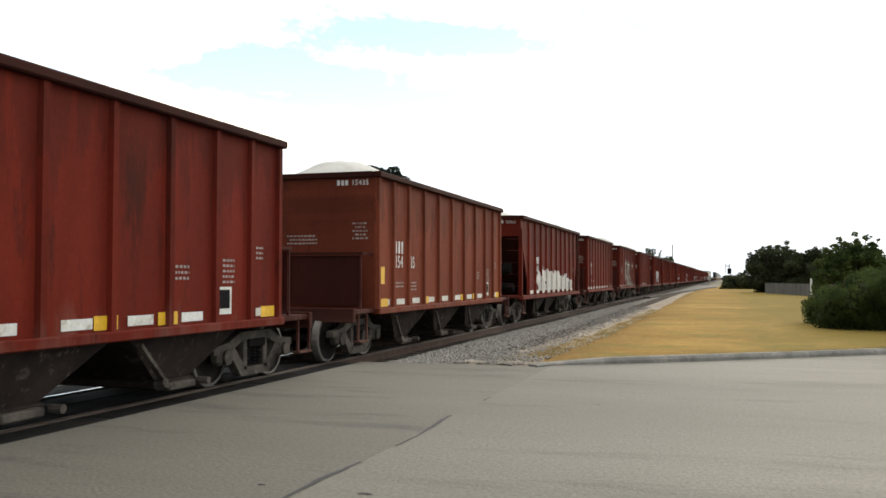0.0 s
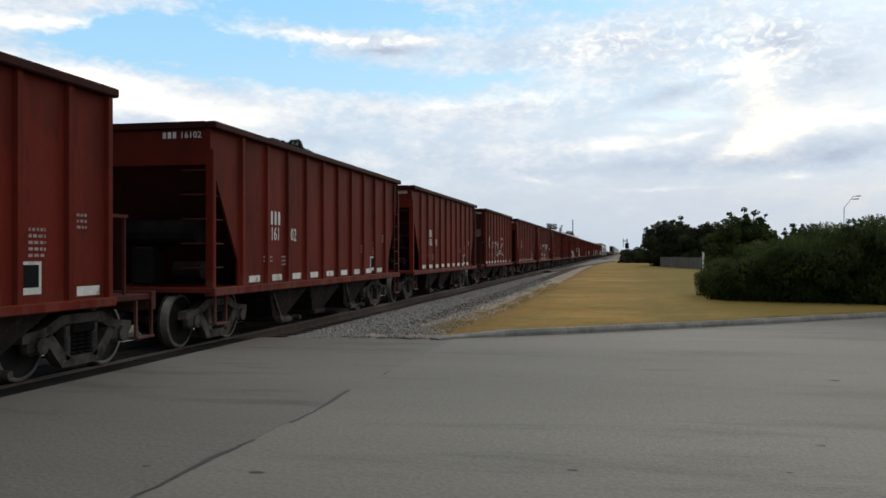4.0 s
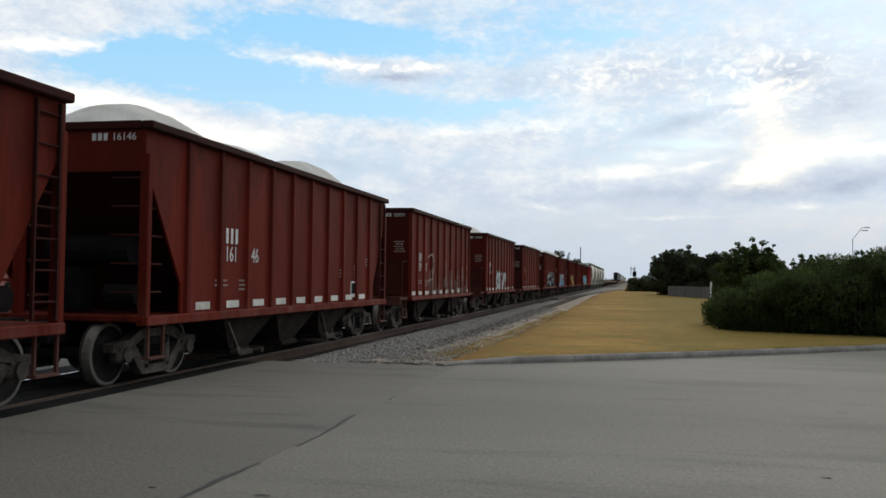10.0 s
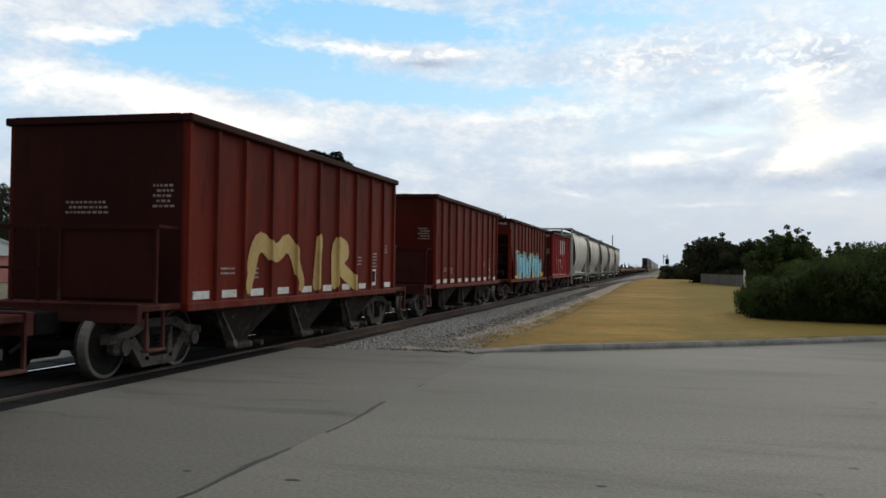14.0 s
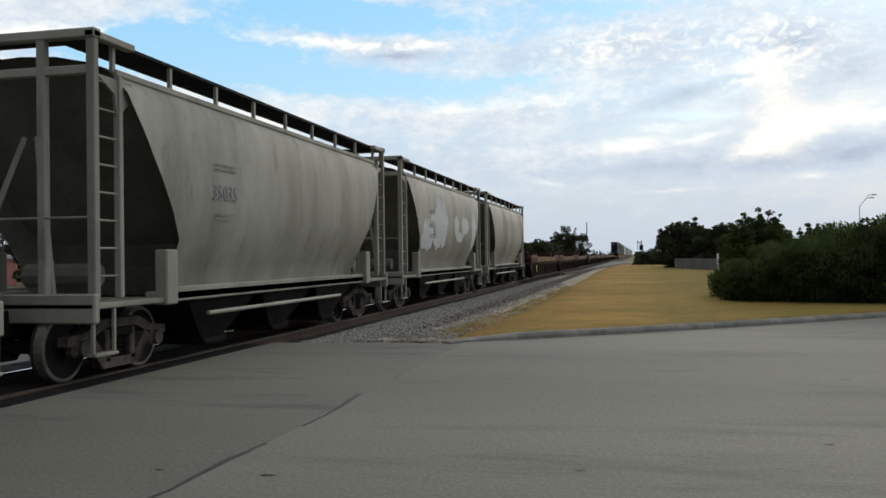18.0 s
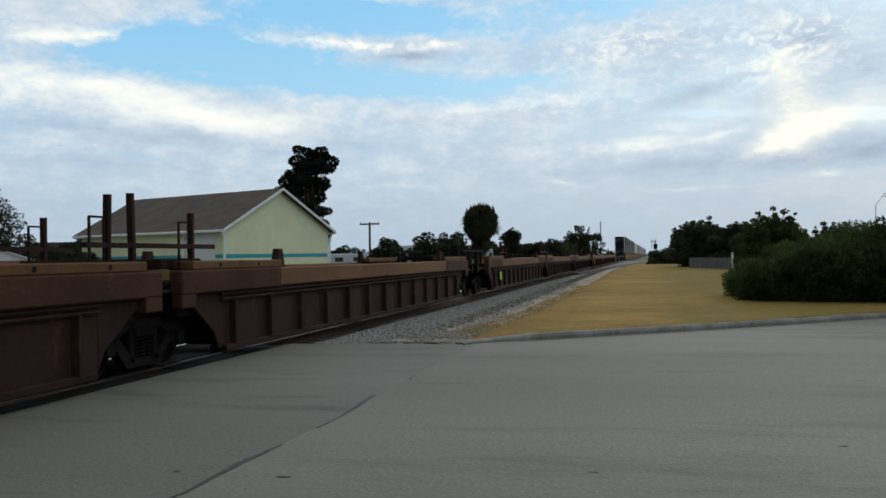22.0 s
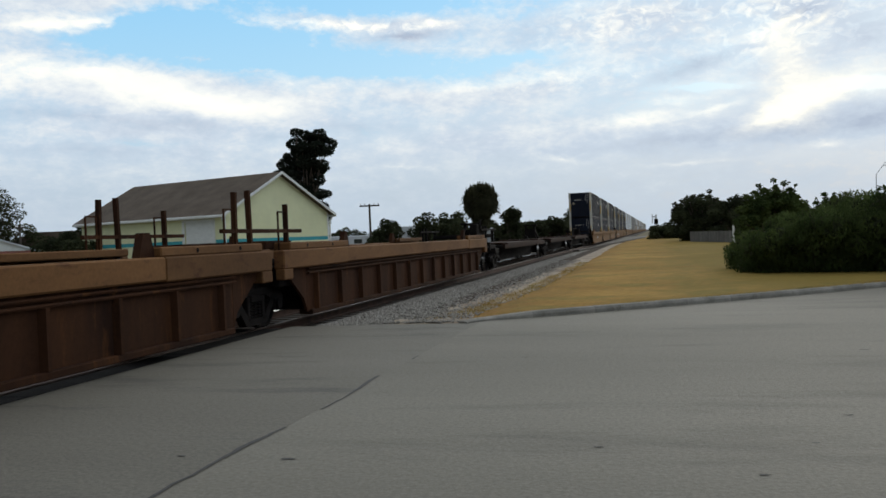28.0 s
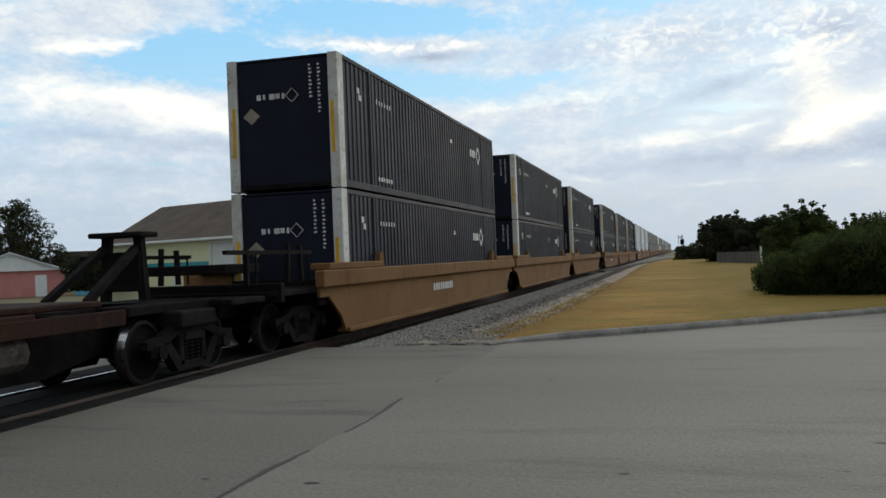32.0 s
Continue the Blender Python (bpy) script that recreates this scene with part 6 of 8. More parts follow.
# silver letters on a blue cloud
car = by_u[303.0]
drape(car, "graffiti_cloud", below([(-4.35, 1.3), (-3.95, 1.35), (-3.9, 1.95), (-3.5, 2.2), (-3.1, 2.2), (-2.8, 2.15), (-2.35, 2.15), (-1.95, 2.2), (-1.75, 2.0), (-1.4, 2.2), (-0.55, 2.15), (0.25, 2.1), (1.0, 1.6), (1.25, 1.25)]), -4.5, 1.4, 1.03, 2.4, 0.02, blue_spray, "blue graffiti cloud", STAKES_Y, 0.004)
STEMS = [[(-3.75, 1.6), (-3.4, 1.35)], [(-3.35, 2.05), (-3.2, 1.15)], [(-2.75, 2.0), (-2.6, 1.15)], [(-3.25, 1.5), (-2.65, 1.5)], [(-2.35, 2.05), (-2.4, 1.15)], [(-2.1, 2.05), (-1.55, 1.15)], [(-1.25, 2.05), (-0.95, 1.15)], [(-1.15, 2.05), (-0.25, 2.05)], [(-1.05, 1.6), (-0.25, 1.6)], [(-1.0, 1.15), (-0.2, 1.2)], [(0.0, 2.05), (0.15, 1.15)], [(0.65, 1.8), (0.1, 1.55), (1.05, 1.2)]]
spray(car, STEMS, 0.17, black_mark, "dark graffiti edges", STAKES_Y, 0.007, "graffiti_outline")
spray(car, STEMS, 0.115, silver_spray, "silver graffiti letters on a blue cloud", STAKES_Y, 0.010)
spray(car, [[(1.35, 2.25), (1.5, 1.65)], [(1.4, 2.25), (1.8, 2.05), (1.5, 1.9)], [(2.15, 1.7), (2.25, 2.3), (2.45, 2.0)], [(2.45, 2.1), (2.7, 1.7), (2.95, 2.2)], [(3.0, 1.75), (3.45, 1.8)]], 0.025, pale_spray, "thin white scrawl", STAKES_Y, 0.006, "scrawl", 0.025)
spray(by_u[317.3], [[(-3.05, 1.25), (-2.7, 2.1), (-2.0, 1.7), (-1.4, 2.1), (-0.85, 1.25)], [(-0.1, 1.25), (0.05, 2.05)], [(0.9, 1.25), (0.85, 2.1), (1.8, 1.9), (0.9, 1.65), (2.15, 1.2)]], 0.17, ochre_spray, "ochre graffiti letters", STAKES_Y, 0.006)

# pale blue letters along the whole side
car = by_u[345.95]
LETTERS = [[(-0.55, 1.85), (-0.5, 1.2)], [(0.15, 2.0), (-0.15, 2.0), (-0.2, 1.8), (0.05, 1.6), (-0.15, 1.2)], [(0.6, 2.05), (0.75, 1.15)], [(0.6, 2.0), (1.2, 2.0), (1.15, 1.6), (0.75, 1.55), (1.35, 1.15)], [(1.5, 1.9), (1.6, 1.15)], [(1.5, 1.9), (2.1, 1.85)], [(1.55, 1.5), (2.05, 1.5)], [(2.45, 2.05), (2.55, 1.15)], [(2.45, 2.05), (2.95, 1.95), (3.05, 1.6), (2.55, 1.5), (3.15, 1.15)], [(4.0, 1.7), (3.4, 1.7), (3.3, 1.45), (3.95, 1.35), (3.85, 1.15)]]
for dy, some in ((0.0, LETTERS), (-4.6, LETTERS[2:])):
    spray(car, some, 0.32, green_spray, "pale green graffiti halo", STAKES_O, 0.004, "graffiti_halo", 0.022, dy)
    spray(car, some, 0.235, navy, "dark graffiti edges", STAKES_O, 0.007, "graffiti_outline", 0.02, dy)
    spray(car, some, 0.19, aqua_spray, "pale blue graffiti letters along the whole side", STAKES_O, 0.010, "graffiti", 0.02, dy)
spray(car, [[(-0.6, 1.12), (-0.05, 1.1)], [(1.4, 1.12), (1.9, 1.12)], [(4.0, 1.2), (4.5, 1.2)], [(-4.2, 1.12), (-3.7, 1.12)]], 0.1, yellow_mark, "ochre graffiti base", STAKES_O, 0.013, "graffiti_base")
spray(by_u[360.2], [[(-3.15, 2.5), (-3.0, 2.3), (-3.2, 1.9), (-2.95, 1.6)], [(-2.75, 2.25), (-2.6, 2.1), (-2.65, 1.55)], [(-2.15, 2.1), (-2.1, 1.3)], [(-1.9, 2.15), (-1.6, 1.85), (-1.9, 1.7)], [(-1.45, 1.6), (-1.55, 1.25)], [(-1.15, 2.05), (-0.6, 1.25)], [(-0.5, 2.15), (-0.6, 1.75), (-0.05, 1.6)], [(0.15, 2.25), (0.45, 1.75), (0.45, 1.25)]], 0.025, pale_spray, "thin pale scrawl", STAKES_Y, 0.006, "scrawl", 0.025)


def end_scrawl(car, y, seed, x0, x1, z0, z1, letters, mat_, width):
    lines = strokes(seed, x0, x1, z0, z1, letters)
    s = Shape()
    for (a, b_), (c, e) in lines:
        d = math.hypot(c - a, e - b_) + 1e-6
        nx, nz = -(e - b_) / d * width, (c - a) / d * width
        s.add([(a + nx, y, b_ + nz), (a - nx, y, b_ - nz), (c - nx, y, e - nz), (c + nx, y, e + nz)], [(0, 1, 2, 3)])
        y -= 0.0006
    part("graffiti", s.mesh("graffiti", mat_), car, "scrawled graffiti on the car's end")["kind"] = "stuff"


end_scrawl(by_u[63.2], -5.054, 31, -1.2, 0.5, 2.32, 2.85, 5, faint_mark, 0.022)
end_scrawl(by_u[288.9], -5.054, 33, -1.25, 0.2, 2.6, 3.2, 4, silver_spray, 0.022)
end_scrawl(by_u[288.9], -5.058, 35, -1.25, 0.1, 1.95, 2.55, 3, silver_spray, 0.022)

# the bright red car has its number spread over the panels
initials(by_u[360.2], -0.92, 2.45, 0.95, 1.474, 1.08, 0.6)
for k, d in enumerate("15627"):
    part("number", text_mesh(d, 0.66, white_mark, 0.86), by_u[360.2], "white painted figure", (1.474, -1.98 + k * 1.08, 1.80))

part("end_number", end_text("15627", 0.155, white_mark), by_u[360.2], "white stencilled number", (0.93, -5.054, 3.49))
bars = Shape()
for k in range(3):
    bars.box(0.62 + 0.09 * k, 0.68 + 0.09 * k, -5.054, -5.051, 3.49, 3.595)
part("stencil_bar", bars.mesh("stencil_bar", white_mark), by_u[360.2])["kind"] = "stuff"

# ---- covered hoppers ----
PROFILE = [(0.0, 4.38), (0.55, 4.35), (1.05, 4.25), (1.34, 4.12), (1.51, 3.85), (1.58, 3.35), (1.60, 2.75), (1.57, 2.3), (1.48, 1.9), (1.32, 1.55), (1.22, 1.3), (1.20, 1.08)]


def tank_end(z):
    """How far the rounded side reaches: long at the roof, drawn in towards the sill."""
    t = max(0.0, min(1.0, (4.3 - z) / 2.5))
    return 6.0 - 1.65 * t ** 1.25


def tank_mesh(mat_):
    s = Shape()
    ring = [(-x, z) for x, z in PROFILE[::-1]] + PROFILE[1:]
    m = len(ring)
    rows_ = 13
    for j in range(rows_):
        for x, z in ring:
            s.v.append((x, tank_end(z) * (2 * j / (rows_ - 1) - 1), z))
    s.f = [(j * m + i, j * m + i + 1, (j + 1) * m + i + 1, (j + 1) * m + i) for j in range(rows_ - 1) for i in range(m - 1)]
    return s.mesh("tank", mat_, True)


def slope_end(sy, mat_):
    s = Shape()
    ring = [(-x, z) for x, z in PROFILE[::-1]] + PROFILE[1:]
    a = [(x * 0.985, sy * (tank_end(z) - 0.02), z - 0.01) for x, z in ring]
    b_ = [(x * 0.9, sy * (tank_end(z) - 0.35 - 0.5 * max(0, (3.4 - z) / 2.4)), z - 0.05) for x, z in ring]
    n = len(a)
    s.add(a + b_, [(i, i + 1, i + 1 + n, i + n) for i in range(n - 1)])
    s.add(b_, [(i, i + 1, n - 2 - i, n - 1 - i) for i in range(n // 2)])
    return s.mesh("slope_sheet", mat_)


def covered_hopper(u, paint, label):
    car = thing("covered_hopper_car", label, "hopper car", "covered hopper cars of the train", (TRACK_X, u, 0))
    e = 6.6
    part("tank", tank_mesh(paint), car, "rounded grey tank side with grime streaks")
    for sx in (-1, 1):
        part("side_sill", Shape().box(*sorted((sx * 1.18, sx * 1.46)), -4.9, 4.9, 1.0, 1.14, 0.02).box(*sorted((sx * 1.40, sx * 1.46)), -4.9, 4.9, 0.98, 1.2, 0.015).mesh("side_sill", paint), car)
        part("roof_seam", Shape().box(*sorted((sx * 1.30, sx * 1.40)), -5.9, 5.9, 4.06, 4.16, 0.02).mesh("roof_seam", paint), car)
        for y in (-4.75, 4.75):
            part("jacking_post", Shape().box(*sorted((sx * 1.35, sx * 1.55)), y - 0.16, y + 0.16, 0.95, 1.75, 0.02).mesh("jacking_post", paint), car)
        x0, x1 = sorted((sx * 0.75, sx * 1.38))
        for k in range(9):
            y = -6.1 + k * 12.2 / 9
            part("walkway_panel", Shape().box(x0, x1, y + 0.01, y + 12.2 / 9 - 0.01, 4.47, 4.52).mesh("walkway_panel", grating), car, "dark steel roof walkway")
        for k in range(9):
            y = -5.9 + k * 11.8 / 8
            part("walkway_post", Shape().box(sx * 1.34 - 0.03, sx * 1.34 + 0.03, y - 0.035, y + 0.035, 4.1, 4.47, 0.008).mesh("walkway_post", paint), car)
        pipe = Shape().rod((sx * 1.40, -3.4, 0.74), (sx * 1.40, 3.0, 0.74), 0.036, 8)
        part("pipe", pipe.mesh("pipe", grey_paint), car)
    for sy in (-1, 1):
        part("slope_sheet", slope_end(sy, grey_dim), car, "dingy sloped end sheet")
        part("end_platform", Shape().box(-1.5, 1.5, *sorted((sy * 4.75, sy * e)), 0.98, 1.06, 0.015).box(-1.52, 1.52, *sorted((sy * (e - 0.12), sy * e)), 0.80, 1.18, 0.02).mesh("end_platform", paint), car)
        for x in (-1.42, -0.7, 0.7, 1.42):
            part("end_post", Shape().box(x - 0.06, x + 0.06, *sorted((sy * (e - 0.2), sy * (e - 0.08))), 1.1, 4.5, 0.015).mesh("end_post", paint), car)
        for x in (-1.42, 1.42):
            part("end_post", Shape().box(x - 0.05, x + 0.05, *sorted((sy * (e - 0.75), sy * (e - 0.66))), 1.1, 4.05, 0.012).mesh("end_post", paint), car)
            rung_mesh = Shape().rod((x, sy * (e - 0.7), 0), (x, sy * (e - 0.12), 0), 0.015, 6).mesh("rung", paint)
            for k in range(8):
                part("rung", rung_mesh, car, place=(0, 0, 1.4 + k * 0.36))
            part("gusset", Shape().prism([(sy * (e - 0.2), 4.0), (sy * (e - 1.0), 4.0), (sy * (e - 0.95), 3.72), (sy * (e - 0.66), 3.5), (sy * (e - 0.6), 3.8)], "x", x - 0.02, x + 0.02).mesh("gusset", paint), car)
        part("top_frame", Shape().box(-1.5, 1.5, *sorted((sy * (e - 0.22), sy * (e - 0.06))), 4.44, 4.56, 0.015).box(1.36, 1.5, *sorted((sy * 5.6, sy * (e - 0.06))), 4.44, 4.53, 0.01).box(-1.5, -1.36, *sorted((sy * 5.6, sy * (e - 0.06))), 4.44, 4.53, 0.01).box(-1.45, 1.45, *sorted((sy * (e - 0.2), sy * (e - 0.1))), 3.98, 4.1, 0.015).mesh("top_frame", paint), car)
        part("end_walkway", Shape().box(-1.3, 1.3, *sorted((sy * 6.1, sy * (e - 0.2))), 4.46, 4.50).mesh("end_walkway", grating), car)
        part("handrail", Shape().rod((-1.4, sy * (e - 0.1), 2.15), (1.4, sy * (e - 0.1), 2.15), 0.02, 6).rod((-1.4, sy * (e - 0.1), 1.6), (-0.4, sy * (e - 0.1), 1.6), 0.018, 6).beam((-0.7, sy * (e - 0.3), 1.1), (0.0, sy * 5.9, 3.3), 0.07).beam((0.7, sy * (e - 0.3), 1.1), (0.2, sy * 5.9, 3.3), 0.07).mesh("handrail", paint), car)
        part("step", Shape().beam((1.46, sy * (e - 0.05), 1.0), (1.46, sy * (e - 0.05), 0.4), 0.04).beam((1.46, sy * (e - 0.5), 1.0), (1.46, sy * (e - 0.5), 0.4), 0.04).box(1.38, 1.52, *sorted((sy * (e - 0.03), sy * (e - 0.52))), 0.38, 0.42, 0.008).mesh("step", paint), car)
        part("centre_sill", Shape().box(-0.28, 0.28, *sorted((sy * 4.0, sy * 7.1)), 0.62, 0.98, 0.02).mesh("centre_sill", under_dark), car)
        part("brake_cylinder", Shape().rod((-0.2, sy * 5.6, 1.4), (0.9, sy * 5.6, 1.4), 0.17, 10).mesh("brake_cylinder", grey_dim), car)
        truck(car, sy * 5.35)
    bay = bay_mesh(2.6, 1.02, under_dark)
    for y in (-2.75, 0.0, 2.75):
        part("outlet_bay", bay, car, "dark outlet bay", (0, y, 0))
    for k in range(4):
        part("hatch", Shape().rod((0, -4.2 + k * 2.8, 4.36), (0, -4.2 + k * 2.8, 4.46), 0.36, 14).mesh("hatch", paint), car)
    couplers(car, 7.42)
    return car


pale_tank = material("pale_grey_car_paint", (0.47, 0.445, 0.375), (0.36, 0.34, 0.28), 0.6, scale=0.5, stretch=(1, 1.3, 0.4), grain=12.0, bump=0.05, rust=(0.31, 0.285, 0.23), spec=0.15, grit=0.4)
olive_tank = material("dusty_grey_car_paint", (0.330, 0.310, 0.255), (0.185, 0.170, 0.135), 0.65, scale=0.5, stretch=(1, 1.3, 0.4), grain=12.0, bump=0.05, rust=(0.17, 0.155, 0.12), spec=0.15, grit=0.4)


def tank_x(y, z):
    zs = [p[1] for p in PROFILE[::-1]]
    return float(np.interp(z, zs, [p[0] for p in PROFILE[::-1]]))


tanks = [covered_hopper(373.8, pale_tank, "pale grey covered hopper car with rounded sides"), covered_hopper(388.6, grey_paint, "grey covered hopper car with dark stencilled figures")]
for u in (403.4, 418.2, 433.0):
    c = covered_hopper(u, olive_tank, "dusty grey covered hopper car with patchy overpaint" if u == 418.2 else "grimy olive-grey covered hopper car")
    tanks.append(c)
CARS += tanks
grey_mark = material("faded_grey_stencil", (0.16, 0.17, 0.17), (0.24, 0.24, 0.22), 0.8, scale=4.0, grain=30.0, bump=0.0)
for c, words in zip(tanks[1:], (("", "35023"), ("", "35035"), ("", "35013"), ("", ""))):
    if words[1]:
        part("number", text_mesh(words[1], 0.36, grey_mark), c, "faded dark stencilled number", (1.605, -3.6, 2.55))
        plain_bars(c, 77, [(-3.5, 3.1, 0.75, 2), (-3.5, 2.3, 0.6, 2), (2.2, 2.2, 0.4, 3)], 1.607, grey_mark)


def blobs(seed, spots):
    def mask(y, z):
        on = np.zeros(y.shape, bool)
        for cy, cz, ry, rz in spots:
            wob = 0.25 * np.sin(y * 6 + seed) + 0.22 * np.sin(z * 8 + seed * 2) + 0.15 * np.sin(y * 15 + z * 11)
            on |= ((y - cy) / ry) ** 2 + ((z - cz) / rz) ** 2 < 1 + wob
        return on
    return mask


chalk = material("chalky_overpaint", (0.55, 0.56, 0.54), (0.47, 0.47, 0.44), 0.8, scale=1.5, grain=14.0, bump=0.0)
drape(tanks[3], "overpaint", blobs(2, [(-1.9, 2.75, 1.2, 0.85), (-3.6, 2.3, 0.8, 0.5), (0.75, 2.7, 0.42, 0.42), (2.4, 2.75, 0.62, 0.4), (1.5, 2.35, 0.5, 0.22), (4.3, 2.9, 0.45, 0.9)]), -4.6, 5.2, 1.7, 3.8, 0.04, chalk, "chalky white patches of overpaint", surface=lambda y, z: tank_x(y, z), lift=0.006)
faded_band = material("faded_grimy_band", (0.42, 0.40, 0.345), (0.33, 0.31, 0.26), 0.8, scale=1.2, grain=14.0, bump=0.0)
drape(tanks[0], "grime", lambda y, z: (z < 1.78 + 0.06 * np.sin(y * 2.1) + 0.04 * np.sin(y * 5.3)) & (y > -4.3) & (y < 4.3) & (np.sin(y * 2.7) + 0.6 * np.sin(y * 6.1 + z * 4) > -0.5), -4.4, 4.6, 1.32, 1.95, 0.03, faded_band, "faint grimy band along the lower side", surface=lambda y, z: tank_x(y, z), lift=0.006)
ring = [(1.55 + 0.32 * math.cos(k * 0.5236), 2.95 + 0.36 * math.sin(k * 0.5236)) for k in range(13)]
for shape, w, nm in (([ring, [(1.35, 2.8), (1.75, 3.1)]], 0.07, "faded_ring"), ([[(2.2 + 0.42 * k, 3.1), (2.45 + 0.42 * k, 3.1)] for k in range(5)], 0.15, "faded_bar"), ([[(2.2 + 0.4 * k, 2.72), (2.4 + 0.4 * k, 2.72)] for k in range(5)], 0.09, "faded_bar")):
    lines = segments(shape)
    drape(tanks[0], nm, near_lines(lines, w, 0.02, 3), 1.0, 4.5, 2.4, 3.5, 0.025, faded_band, "faded plain owner's mark", surface=lambda y, z: tank_x(y, z), lift=0.006)
tag(tanks[1], 41, 0.8, 3.2, 1.55, 2.1, 4, black_mark, None, "thin dark scrawl", 0.018, surface=lambda y, z: tank_x(y, z))

# ---- empty well cars ----
UNIT = 20.85


def well_unit(car, y, wall, beam_, ribs, containers=False):
    half, low = 10.17, 8.85
    for sx in (-1, 1):
        part("side_wall", Shape().box(*sorted((sx * 1.38, sx * 1.42)), y - low, y + low, 0.22, 1.14, 0.01).mesh("side_wall", wall), car)
        if ribs:
            part("top_beam", Shape().box(*sorted((sx * 1.34, sx * 1.54)), y - half + 3.5, y + half - 3.5, 1.14, 1.48, 0.025).mesh("top_beam", beam_), car, "rusty ochre top beam")
            for sy in (-1, 1):
                part("beam_end", Shape().box(*sorted((sx * 1.33, sx * 1.55)), *sorted((y + sy * (half - 3.52), y + sy * half)), 1.12, 1.48, 0.025).box(*sorted((sx * 1.36, sx * 1.545)), *sorted((y + sy * (half - 0.42), y + sy * half)), 0.92, 1.13, 0.02).mesh("beam_end", plum_brown), car, "plum-brown reinforced beam end")
                for d in (1.2, 2.6):
                    part("lock_hole", Shape().rod((sx * 1.525, y + sy * (half - d), 1.55), (sx * 1.535, y + sy * (half - d), 1.55), 0.035, 10).mesh("lock_hole", black_mark), car)
        else:
            part("top_beam", Shape().box(*sorted((sx * 1.34, sx * 1.54)), y - half, y + half, 1.14, 1.48, 0.025).mesh("top_beam", beam_), car)
        part("bottom_sill", Shape().box(*sorted((sx * 1.20, sx * 1.50)), y - low + 0.1, y + low - 0.1, 0.16, 0.26, 0.015).mesh("bottom_sill", wall), car)
        if ribs:
            rib = Shape().prism([(sx * 1.415, -0.07), (sx * 1.51, -0.035), (sx * 1.51, 0.035), (sx * 1.415, 0.07)], "z", 0.26, 0.98).mesh("rib", wall)
            for k in range(13):
                part("rib", rib, car, place=(0, y - 8.4 + k * 16.8 / 12, 0))
            for z in (1.0, 1.08):
                part("pipe", Shape().rod((sx * 1.475, y - low, z), (sx * 1.475, y + low, z), 0.025, 6).mesh("pipe", wall), car)
        for sy in (-1, 1):
            part("end_web", Shape().prism([(y + sy * low, 0.25), (y + sy * (low + 0.15), 0.5), (y + sy * (half - 0.5), 0.95), (y + sy * (half - 0.05), 0.95), (y + sy * (half - 0.05), 1.14), (y + sy * low, 1.14)], "x", *sorted((sx * 1.36, sx * 1.42))).mesh("end_web", wall), car)
            part("end_block", Shape().box(*sorted((sx * 1.10, sx * 1.53)), *sorted((y + sy * (half - 0.35), y + sy * (half - 3.6))), 1.48, 1.62, 0.02).mesh("end_block", beam_), car)
    for d in (-7.0, 0.0, 7.0):
        part("cross_member", Shape().box(-1.3, 1.3, y + d - 0.4, y + d + 0.4, 0.2, 0.27).mesh("cross_member", under_dark), car)
    for sy in (-1, 1):
        part("bulkhead", Shape().box(-1.3, 1.3, *sorted((y + sy * 8.5, y + sy * 9.9)), 0.78, 1.15, 0.02).box(-1.3, 1.3, *sorted((y + sy * 8.5, y + sy * 8.6)), 0.25, 1.3, 0.02).mesh("bulkhead", under_dark), car)
        part("guide", Shape().prism([(y + sy * 6.4 - 0.2, 1.48), (y + sy * 6.4 + 0.2, 1.48), (y + sy * 6.4 + 0.08, 1.82), (y + sy * 6.4 - 0.08, 1.82)], "x", 1.30, 1.42).mesh("guide", wall), car)
        part("guide", Shape().prism([(y + sy * 6.4 - 0.2, 1.48), (y + sy * 6.4 + 0.2, 1.48), (y + sy * 6.4 + 0.08, 1.82), (y + sy * 6.4 - 0.08, 1.82)], "x", -1.42, -1.30).mesh("guide", wall), car)


